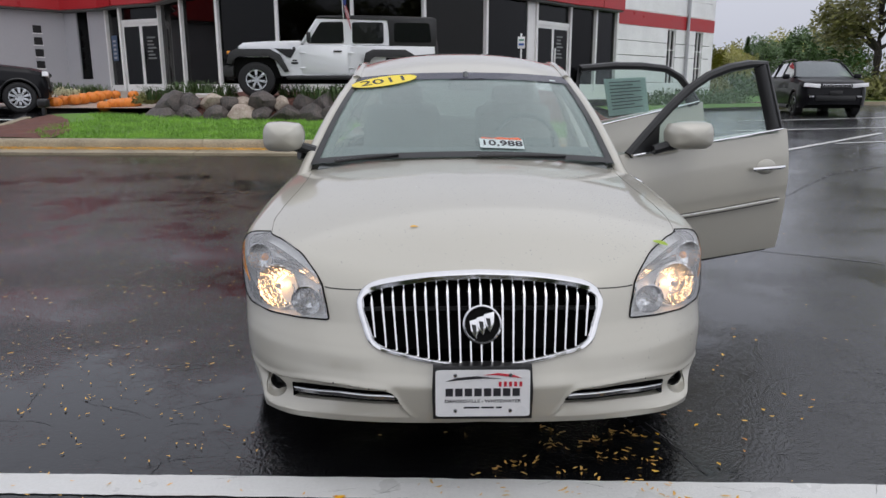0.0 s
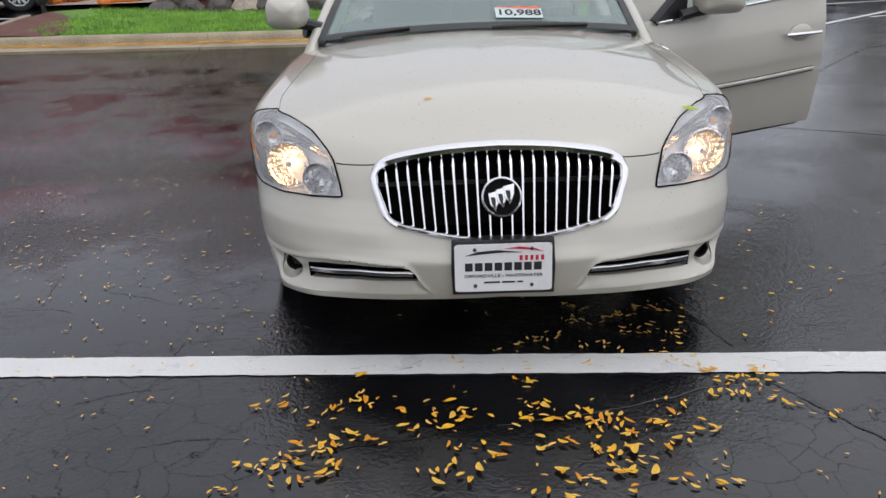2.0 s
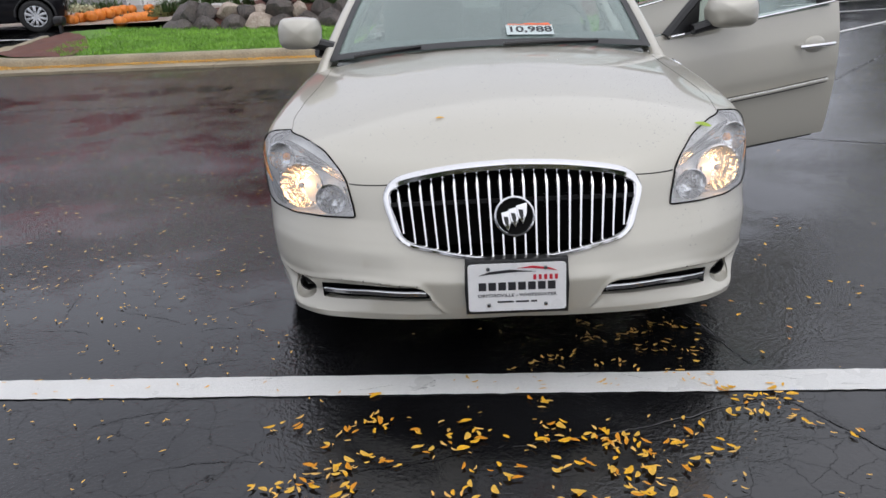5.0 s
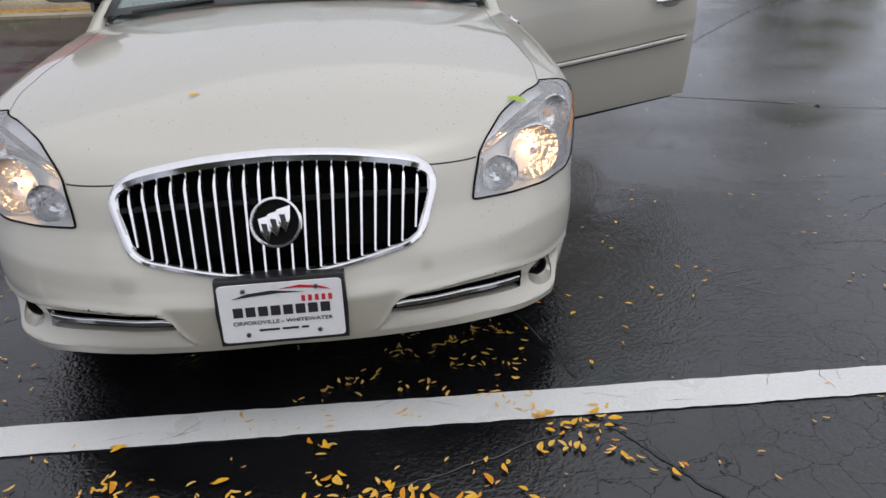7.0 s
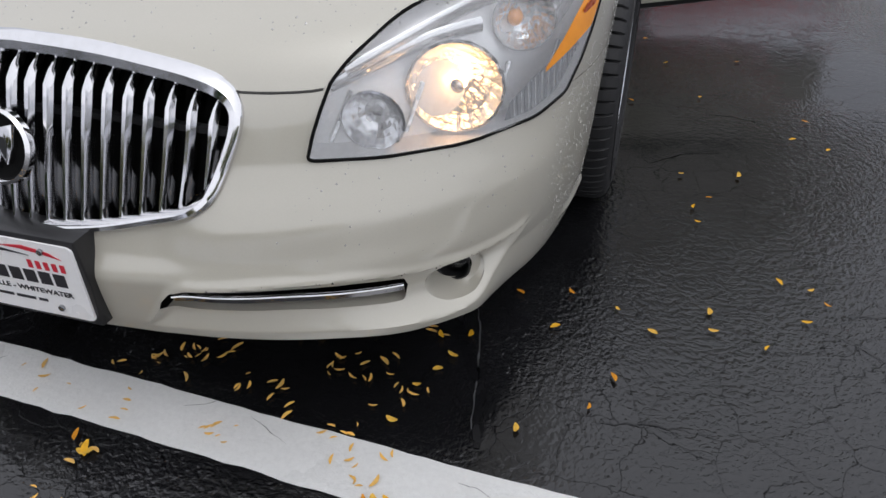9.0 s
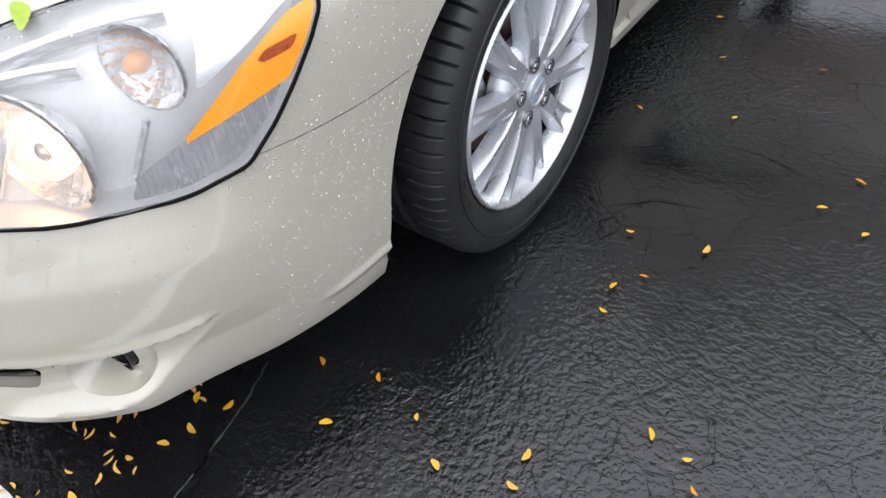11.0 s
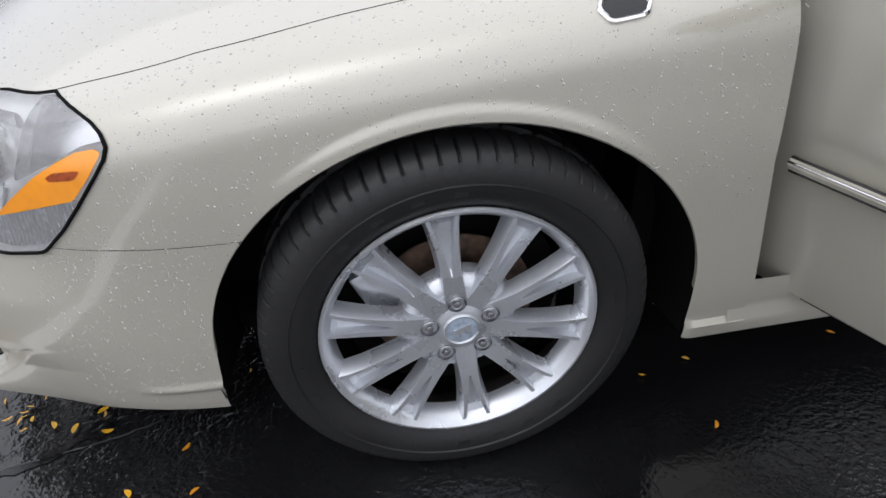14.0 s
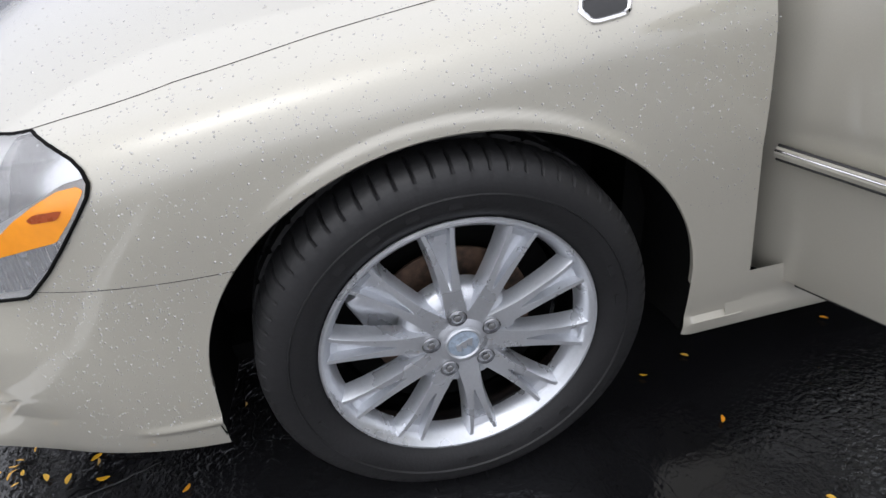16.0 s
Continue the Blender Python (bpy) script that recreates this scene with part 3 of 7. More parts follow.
left_wall = thing("wall_left", "white rendered wall with four small square windows and one tall dark window", "wall")
tagged(left_wall, kind="structure")
upright(LEFT[0], LEFT[1], .6, HEAD - .06, .3, WHITE_WALL, "render", left_wall)
lv = (Vector(LEFT[1]) - Vector(LEFT[0])).normalized()
for k in range(4):
    c = Vector((-13.19, 21.69)) + lv * 0
    z = 3.29 - .38 * k
    upright(c - lv * .13, c + lv * .13, z - .12, z + .12, .05, BLACK, "small_window", left_wall, .012)
    upright(c - lv * .15, c + lv * .15, z - .15, z - .12, .06, ALU, "sill", left_wall, .03)
a, b = Vector(LEFT[1]), Vector(LEFT[2])
u = (b - a).normalized()
L = (b - a).length
upright(a, a + u * .55, .6, HEAD - .06, .3, WHITE_WALL, "render", left_wall)
upright(a + u * 1.05, b, .6, HEAD - .06, .3, WHITE_WALL, "render", left_wall)
upright(a + u * .55, a + u * 1.05, .6, 1.68, .3, WHITE_WALL, "render", left_wall)
upright(a + u * .55, a + u * 1.05, 1.68, HEAD - .06, .03, SHOP_PANE, "tall_window", left_wall, -.06)

right_wall = thing("wall_right", "white painted block wall with a red band and narrow windows", "wall")
tagged(right_wall, kind="structure")
ra, rb = Vector(FACADE[-1]), Vector((11.40, 27.06))
ru = (rb - ra).normalized()
RL = (rb - ra).length
WINS = [(3.42, 4.02), (5.52, 6.12)]
courses = [(.6, 1.55), (1.55, 2.5), (2.5, 3.0), (3.0, 3.53), (4.03, 4.62), (4.62, 5.6), (5.6, 6.6)]
for lo, hi in courses:
    spans = [(0, RL)]
    if 1.5 < lo < 3.4:
        spans = [(0, WINS[0][0]), (WINS[0][1], WINS[1][0]), (WINS[1][1], RL)]
    for s, e in spans:
        upright(ra + ru * s, ra + ru * e, lo + .012, hi - .012, .3, WHITE_BRICK, "block_course", right_wall, .0, .012)
upright(ra, rb, .6, 1.55, .24, WHITE_BRICK, "backing", right_wall, -.02)
upright(ra, rb, 3.5, 6.6, .24, WHITE_BRICK, "backing", right_wall, -.02)
upright(ra, rb, 3.54, 4.02, .3, RED, "red_band", right_wall, .012)
for s, e in WINS:
    upright(ra + ru * s, ra + ru * e, 1.55, 3.53, .04, SHOP_PANE, "window_pane", right_wall, -.1)
    for t in (s, (s + e) / 2 - .02, e - .04):
        upright(ra + ru * t, ra + ru * (t + .04), 1.55, 3.53, .08, ALU, "window_bar", right_wall, -.05)
    for z in (2.1, 2.75, 3.49):
        upright(ra + ru * s, ra + ru * e, z, z + .035, .07, ALU, "window_bar", right_wall, -.048)
part("downpipe", cyl(.06, 5.6, (*(ra + ru * 4.75 + Vector((.06, -.06))), 3.6), seg=14), WHITE_WALL, right_wall)
end = Vector((ru.y * -1, ru.x))
upright(rb, rb + end * 14, .5, 6.6, .3, WHITE_BRICK, "side_wall", right_wall, .0)

shop = thing("showroom_interior", "dim showroom interior behind the glass", "interior")
tagged(shop, kind="structure")
part("shop_floor", prism([*[(x, y + .15) for x, y in FACADE], (7, 32), (-13, 32)], 2, FLOOR_Z - .4, FLOOR_Z - .005), FLOOR, shop, smooth=False)
# dark sheet closing the room, painted for the lack of light inside
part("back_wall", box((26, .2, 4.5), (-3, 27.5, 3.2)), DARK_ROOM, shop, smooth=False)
part("ceiling_panel", prism([*[(x, y + .35) for x, y in FACADE], (11, 40), (-15.6, 40), (-15.4, 20), (-12.6, 22.7)], 2, HEAD + .01, TOP - .1), GREY_TRIM, shop, smooth=False)


# ---- the beige saloon ----
car = thing("sedan_car", "wet beige saloon with chrome grille, two doors open, headlights lit", "car")
SEAM_Z = .576
TOP_EDGE = [(-35, .719), (-22, .716), (-10, .703), (0, .678), (5, .661), (12, .659), (17, .660), (18.5, .668), (20, .683), (22.5, .702), (26, .722), (32, .7465), (40, .764), (49, .7755), (59, .783), (68, .7975), (90, .8295), (113.7, .866), (140, .897), (165, .918), (182, .93), (300, .955), (445, .985), (500, .99), (570, .99)]
LOW_EDGE = [(-35, .262), (0, .246), (15, .232), (27, .220), (38, .212), (48, .196), (60, .187), (88, .185), (172, .20), (400, .21), (445, .22), (570, .25)]
LAMP = rounded([(.145, .561), (.25, .555), (.39, .550), (.54, .553), (.617, .568), (.665, .614), (.70, .655), (.735, .699), (.757, .729), (.7625, .746), (.754, .762), (.736, .7735), (.70, .7825), (.64, .788), (.60, .792), (.55, .84), (.30, .81), (.215, .73), (.190, .676), (.170, .636), (.155, .598)], 4, .16)
ARCH = [(1.272 + (.446 if t < 1.57 else .437) * math.cos(t), .335 + .404 * math.sin(t)) for t in np.linspace(0, math.pi, 60)] + [(.824, .20), (.822, .0), (1.70, .0), (1.725, .2)]
GRILLE_RIM = [(-.35, .711), (-.25, .708), (-.16, .702), (-.046, .686), (.009, .673), (.038, .657), (.049, .637), (.046, .61), (.036, .577), (.022, .538), (.010, .508), (-.023, .487), (-.09, .473), (-.171, .457), (-.264, .446), (-.35, .442)]


def smooth_line(pts, n):
    """Points along a soft line through pts."""
    pts = np.array(pts, float)
    t = np.arange(len(pts))
    P = np.stack([np.interp(np.linspace(0, len(pts) - 1, n), t, pts[:, k]) for k in range(pts.shape[1])], 1)
    for _ in range(max(1, n // 18)):
        P[1:-1] = (P[:-2] + 2 * P[1:-1] + P[2:]) / 4
    return P


GRILLE = [tuple(q) for q in smooth_line(GRILLE_RIM, 72)] + [(-.40, .442), (-.40, .711)]


def fan(p):
    """Origin and heading, in plan, of the ray that meets the skin at place p along the car's outline (centimetres)."""
    p = np.asarray(p, float)
    a = np.radians(np.clip(p, 0, 90))
    r = np.radians(np.clip(p - 445, 0, 90))
    ox = np.where(p < 0, .35 + p / 100, np.where(p > 535, .35 - (p - 535) / 100, .35))
    oy = np.where(p < 90, NOSE_Y, np.clip(NOSE_Y + (p - 90) / 100, None, 3.2))
    dx = np.where(p < 90, np.sin(a), np.cos(r))
    dy = np.where(p < 90, -np.cos(a), np.sin(r))
    return ox, oy, dx, dy


def crease(p, z):
    """The shelf above the bumper slots and the swage of the lower bumper."""
    front = (1 - step(48.5, 53, p)) * step(-15, -9, p)
    z0 = curve([(-35, .27), (-13, .272), (-9.8, .300), (-6.5, .350), (-2.4, .368), (10, .374), (20, .366), (27, .355), (33, .347), (39, .343), (45, .344), (52, .352), (60, .36)], p)
    lip = curve([(-35, .284), (0, .268), (15, .256), (25, .244), (35, .236), (40, .250), (44, .280), (48, .312), (52, .348), (60, .36)], p)
    chin = curve([(-35, .0), (-8, .002), (0, .007), (15, .019), (27, .036), (38, .040), (44, .019), (48, .008), (52, .003), (58, .001), (64, .0), (90, .0)], p)
    wide = np.maximum(z0 - lip, .016)
    chin = chin * (1 - .75 * step(.225, .315, z))
    t = np.clip((z - lip) / wide, 0, 1)                    # 0 at the chin's edge, 1 at the ledge
    ridge = np.where(z >= z0, .0065 * np.exp(-((z - z0) / .012) ** 2), 0)
    floor_ = chin * (1 - t) ** 2.2 - .015 * np.sin(math.pi * np.clip(t, 0, 1) ** 1.25) * np.clip(wide / .07, 0, 1) + .0065 * step(.92, 1.0, t)
    ledge = np.where(z >= z0, ridge, np.where(z > lip, floor_, chin + .0015 * np.exp(-((lip - z) / .006) ** 2))) * front + np.where(z > lip, 0, chin) * (1 - front) * step(-15, -9, p)
    swage = .006 * np.exp(-((z - .252 - .0006 * (p - 70)) / .010) ** 2) * step(64, 74, p) * (1 - step(86, 90, p))
    r = np.hypot(p / 100 - 1.272, (z - .335) * 1.077)
    flare = .0055 * (1 - step(.452, .464, r)) * step(92, 112, p) * (1 - step(148, 166, p)) * step(.56, .68, z)
    brow = curve([(.30, .0), (.345, .008), (.38, .011), (.42, .0165), (.455, .018), (.49, .0125), (.53, .004), (.56, .0), (1.2, .0)], z) * step(-9, 4, p) * (1 - step(46, 72, p))
    foot = .013 * (1 - step(.238, .248, z)) * step(171, 174, p)
    return ledge + swage + flare + brow + foot


def on_skin(p, z, lift=0.0):
    p, z = np.broadcast_arrays(np.asarray(p, float), np.asarray(z, float))
    ox, oy, dx, dy = fan(p)
    w = np.stack([dx, dy, np.zeros_like(z)], -1)
    P = skin(np.stack([ox, oy, z], -1), w, 1.6)
    return P + w * (np.asarray(lift) + crease(p, z))[..., None]


def shell(ps, lows, highs, n, ease=1.0, holes=(), lift=0.0, keep=None, shear=None):
    """Points and faces of the skin over a stretch of the outline, between two heights."""
    ps = np.asarray(ps, float)
    q = np.linspace(0, 1, n)
    q = 1 - (1 - q) ** ease
    Z = lows[None, :] + q[:, None] * (highs - lows)[None, :]
    Q = np.stack([np.broadcast_to(ps / 100, Z.shape), Z], -1).reshape(-1, 2)
    F = np.array(grid_faces(n, len(ps)))
    if keep is not None:
        F, Q = cut(F, Q, [keep], True)
    if len(holes):
        F, Q = cut(F, Q, holes)
    if shear is not None:
        Q[:, 0] += shear(Q)
    P = on_skin(Q[:, 0] * 100, Q[:, 1], lift)
    used = np.unique(F)
    back = np.full(len(P), -1)
    back[used] = np.arange(len(used))
    return P[used], back[F]


def mirror(P, F):
    return P * [-1, 1, 1], F[:, ::-1]


def join(*sets):
    V, G, n = [], [], 0
    for P, F in sets:
        V.append(P), G.append(F + n)
        n += len(P)
    return np.concatenate(V), np.concatenate(G)


def welded(name, P, F, material, parent, label="", angle=38):
    bm = bmesh.new()
    vs = [bm.verts.new(p) for p in P]
    for f in F:
        g = list(dict.fromkeys(int(k) for k in f))
        if len(g) > 2:
            try:
                bm.faces.new([vs[k] for k in g])
            except ValueError:
                pass
    bmesh.ops.remove_doubles(bm, verts=bm.verts, dist=.0004)
    return part(name, bm, material, parent, label, angle=angle)


circle = lambda x, z, r, n=28: [(x + r * math.cos(t), z + r * math.sin(t)) for t in np.linspace(0, 2 * math.pi, n, False)]
FOG = [(.362 + .058 * math.cos(t), .292 + .041 * math.sin(t)) for t in np.linspace(0, 2 * math.pi, 40, False)]
SLOT = rounded([(-.055, .362), (.10, .358), (.20, .347), (.268, .331), (.276, .305), (.268, .277), (.10, .301), (-.088, .313), (-.078, .338)], 4, .12)

ps = np.concatenate([np.arange(-35, 92, .55), [91.8]])
hi = curve(TOP_EDGE, ps)
lo = curve(LOW_EDGE, ps)
low_part = shell(ps, lo, np.minimum(SEAM_Z, hi), 84, 1, [LAMP, ARCH, GRILLE, FOG, SLOT])
pf = ps[ps <= 66]
nose_part = shell(pf, np.full(len(pf), SEAM_Z), np.maximum(curve(TOP_EDGE, pf), SEAM_Z + .001), 20, 1, [LAMP, GRILLE])
half = join(low_part, nose_part)
front_bumper = welded("front_bumper", *join(half, mirror(*half)), PAINT, car)

lean = lambda q: np.interp(q[:, 1], [.2, .345, .614, .842], [.028, .024, -.014, -.022]) * np.clip((q[:, 0] - 1.73) / .09, 0, 1)
pfen = np.concatenate([np.arange(60, 182, .6), [182]])
fen_a = shell(pfen, np.full(len(pfen), SEAM_Z + .001), curve(TOP_EDGE, pfen), 56, 1.5, [LAMP, ARCH], shear=lean)
pr = np.concatenate([np.arange(150, 182, .8), [182]])
fen_b = shell(pr, curve(LOW_EDGE, pr), np.full(len(pr), SEAM_Z + .001), 34, 1, [ARCH], shear=lean)
fen = join(fen_a, fen_b)
welded("front_fender", *fen, PAINT, car)
welded("front_fender", *mirror(*fen), PAINT, car)

# bonnet, from its edge to the spine
pb = np.concatenate([np.arange(-35, 166, 1.2), [166]])
edge = on_skin(pb, curve(TOP_EDGE, pb))
spine_y = edge[0, 1] + (.36 - edge[0, 1]) * np.clip((pb + 35) / 201, 0, 1) ** .95
s = np.linspace(0, 1, 36)[:, None]
hx = edge[None, :, 0] * (1 - s)
hy = edge[None, :, 1] * (1 - s) + spine_y[None] * s
hz = np.repeat(edge[None, :, 2], 36, 0)
H = skin(np.stack([hx, hy, np.full_like(hx, .45)], -1), np.array([0, 0, 1.0]), .9)
H[0] = edge
hood_half = (H.reshape(-1, 3), np.array(grid_faces(36, len(pb))))
welded("hood", *join(hood_half, mirror(*hood_half)), PAINT, car)


def gap(name, P, r=.0022, parent=car):
    """A dark joint between panels."""
    return part(name, tube([tuple(v) for v in P], r, 6), SEAM, parent)


for sx in (1, -1):
    m = np.array([sx, 1, 1])
    gap("panel_gap", on_skin(np.arange(62, 166, 3), curve(TOP_EDGE, np.arange(62, 166, 3)), -.0003) * m, .0010)
    gap("panel_gap", on_skin(np.arange(62.5, 92, 2), np.full(15, SEAM_Z), -.0004) * m, .0008)
    gap("panel_gap", on_skin(np.arange(4, 18, 1.5), curve(TOP_EDGE, np.arange(4, 18, 1.5)), .0) * m, .0022)

# flank: closed on the one side, sills and pillar on the other
pl = np.arange(182, 571, 2.0)
REAR_ARCH = [(1.272 + 2.94 + .41 * math.cos(t), .335 + .39 * math.sin(t)) for t in np.linspace(0, math.pi, 50)] + [(3.80, .0), (4.62, .0)]
flank = shell(pl, curve(LOW_EDGE, pl), curve(TOP_EDGE, pl), 50, 1.4, [REAR_ARCH])
welded("rear_body", *mirror(*flank), PAINT, car)
pq = np.arange(396, 571, 2.0)
quarter = shell(pq, curve(LOW_EDGE, pq), curve(TOP_EDGE, pq), 50, 1.4, [REAR_ARCH])
welded("rear_body", *quarter, PAINT, car)
psill = np.arange(181, 397, 3.0)
sill = shell(psill, curve(LOW_EDGE, psill), np.full(len(psill), .34), 8)
welded("sill", *sill, PAINT, car)
part("pillar", tube([(.86, 1.66, .34), (.86, 1.66, .95), (.66, 1.80, 1.44)], .05, 10, flat=.7), PAINT, car)
for yy in (1.66, 2.72):
    gap("panel_gap", on_skin(np.full(20, 90 + (yy + .35) * 100), np.linspace(.3, .94, 20)) * [-1, 1, 1])
gap("panel_gap", on_skin(np.full(20, 182.), np.linspace(.22, .92, 20)) * [-1, 1, 1])
# boot lid
pt = np.concatenate([np.arange(420, 571, 2.0), [570]])
edge2 = on_skin(pt, curve(TOP_EDGE, pt))
sp2 = 3.0 + (edge2[-1, 1] - 3.0) * np.clip((pt - 420) / 150, 0, 1)
s = np.linspace(0, 1, 24)[:, None]
tx, ty = edge2[None, :, 0] * (1 - s), edge2[None, :, 1] * (1 - s) + sp2[None] * s
T = skin(np.stack([tx, ty, np.full_like(tx, .45)], -1), np.array([0, 0, 1.0]), .9)
T[0] = edge2
lid = (T.reshape(-1, 3), np.array(grid_faces(24, len(pt))))
welded("boot_lid", *join(lid, mirror(*lid)), PAINT, car)

# greenhouse
def cross(y, z_mid, half, drop, n=25):
    x = np.linspace(-half, half, n)
    return np.stack([x, np.full(n, float(y)), z_mid - drop * np.abs(x / half) ** 2.4], -1)


CX = .03     # the body sits a touch askew
roof_rows = [(1.34, 1.418, .640, .030), (1.42, 1.452, .642, .042), (1.52, 1.486, .642, .055), (1.75, 1.542, .640, .068), (2.05, 1.568, .635, .075), (2.40, 1.552, .625, .075), (2.65, 1.49, .61, .06), (2.80, 1.44, .60, .05)]
R = np.stack([cross(*r) for r in roof_rows])
sheet("roof", R + [CX, 0, 0], PAINT, car, angle=60)
base = np.stack([np.linspace(-.775, .775, 25), .30 + .10 * np.abs(np.linspace(-1, 1, 25)) ** 2, .985 - .045 * np.abs(np.linspace(-1, 1, 25)) ** 2], -1)
head_line = R[0] + [CX, .0, -.004]
s = np.linspace(0, 1, 16)[:, None, None]
W = base[None] * (1 - s) + head_line[None] * s
W[..., 2] += .035 * np.sin(np.pi * s[..., 0]) * 1.0
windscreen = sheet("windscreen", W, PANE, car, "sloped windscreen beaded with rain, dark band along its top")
windscreen.visible_shadow = False
W2 = W + [0, -.004, .006]
band = W2[14:]
sheet("tint_band", np.concatenate([W2[13:14] * .9 + W2[14:15] * .1, band]), glass("tint_band", (.14, .14, .20), haze=.30, haze_colour=(.20, .20, .25)), car)
for sx in (1, -1):
    e = W2[:, -1 if sx > 0 else 0]
    i2 = W2[:, -2 if sx > 0 else 1]
    sheet("black_border", np.stack([e, e * .45 + i2 * .55], 1), BLACK, car)
    A = W[:, -1 if sx > 0 else 0]
    part("pillar", tube([tuple(A[0] + np.array([sx * .045, -.10, -.085]))] + [tuple(v + np.array([sx * .024, .018, -.008])) for v in A] + [tuple(A[-1] + np.array([sx * .02, .12, .02]))], .030, 12, flat=.7), PAINT, car)
    rail = np.stack([R[:, -1 if sx > 0 else 0][k] + [CX + sx * .012, 0, -.012] for k in range(len(R))])
    part("roof_rail", tube([tuple(v) for v in rail], .03, 8), PAINT, car)
    part("pillar", tube([tuple(rail[-1]), (sx * .70 + CX, 3.05, 1.25), (sx * .76, 3.30, 1.03)], .05, 8), PAINT, car)
bot = W2[:3].copy()
bot[2] = bot[0] * .35 + bot[1] * .65
bot[1] = (bot[0] + bot[2]) / 2
sheet("cowl_border", bot, BLACK, car)
back_base = np.stack([np.linspace(-.66, .66, 25), np.full(25, 3.36), 1.075 - .03 * np.abs(np.linspace(-1, 1, 25)) ** 2], -1)
s = np.linspace(0, 1, 10)[:, None, None]
BW = (R[-1] + [CX, 0, -.003])[None] * (1 - s) + back_base[None] * s
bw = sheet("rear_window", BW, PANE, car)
bw.visible_shadow = False
# closed windows of the far flank
for y0, y1, in ((.62, 1.62), (1.70, 2.70)):
    lo_z, n = .955, 12
    ys = np.linspace(y0, y1, n)
    topz = np.interp(ys, [.4, 1.36, 1.75, 2.3, 2.8, 3.1], [.96, 1.39, 1.445, 1.46, 1.38, 1.1]) - .03
    topx = np.interp(ys, [.4, 1.36, 2.8], [-.80, -.62, -.60])
    pane = np.stack([np.stack([np.full(n, -.845), ys, np.full(n, lo_z)], -1), np.stack([topx, ys, np.maximum(topz, lo_z + .01)], -1)])
    ob = sheet("side_window", pane, PANE, car)
    ob.visible_shadow = False
part("pillar", tube([(-.85, 1.66, .95), (-.62, 1.70, 1.44)], .04, 8, flat=.5), BLACK, car)


# ---- lamps, grille and plate ----
def patch(poly, lift, material, name, parent, label="", sx=1, n=(60, 34), top=True):
    """A piece of the skin inside a flat outline, moved out or in by lift."""
    poly = np.asarray(poly, float)
    x0, x1, z0, z1 = poly[:, 0].min(), poly[:, 0].max(), poly[:, 1].min(), poly[:, 1].max()
    ps = np.linspace(x0, x1, n[0]) * 100
    zt = np.minimum(curve(TOP_EDGE, ps), z1) if top else np.full(len(ps), z1)
    P, F = shell(ps, np.full(len(ps), z0), zt, n[1], 1.2, keep=poly, lift=lift)
    if sx < 0:
        P, F = mirror(P, F)
    return welded(name, P, F, material, parent, label)


def lamp_rim():
    """The lamp's outline, closed along the bonnet's edge."""
    q = LAMP[:, :].copy()
    q[:, 1] = np.minimum(q[:, 1], curve(TOP_EDGE, q[:, 0] * 100))
    return q


RIM = lamp_rim()
SIDE_MARK = rounded([(.545, .621), (.60, .638), (.65, .653), (.696, .665), (.728, .701), (.754, .737), (.748, .744), (.715, .738), (.68, .721), (.64, .697), (.58, .650)], 3, .12)
REFLECT = mat("lamp_reflector", (.80, .80, .80), rough=.15, rough_var=.03, metal=.95, var=.06, scale=25, fine=90, bump=.004, bump_scale=55)
# near white, hardly metal: chrome brightened by the bulb, put into the colour
HOUSING = mat("lamp_housing", (.93, .93, .94), rough=.22, metal=.1, var=.04, scale=9, fine=40, bump=.004, bump_scale=11, rough_var=.04)
RIBBED = mat("ribbed_lens", (.28, .30, .33), rough=.2, metal=.3, var=.3, scale=40)


def bowl(p, z, r, depth, sx, parent, name, material, back=.012):
    """A reflector bowl that faces forwards behind the lens."""
    c = on_skin(np.array([float(p)]), np.array([z]), -back)[0] * [sx, 1, 1]
    a = radians(p * .35) * sx
    m = Matrix.Translation(c) @ Matrix.Rotation(a, 4, "Z") @ Matrix.Rotation(-math.pi / 2, 4, "Z")
    prof = [(-.004, r * 1.06), (.0, r * 1.07), (.001, r), (-.010, r * .93), (-.024, r * .80), (-.036, r * .62), (-.045, r * .42), (-.049, r * .2), (-.049, .001)]
    return part(name, lathe([(x * depth / .05, q) for x, q in prof], 20, m=m @ Matrix.Rotation(math.pi, 4, "Z") @ Matrix.Diagonal((-1, 1, 1, 1))), material, parent, smooth=False), c, m


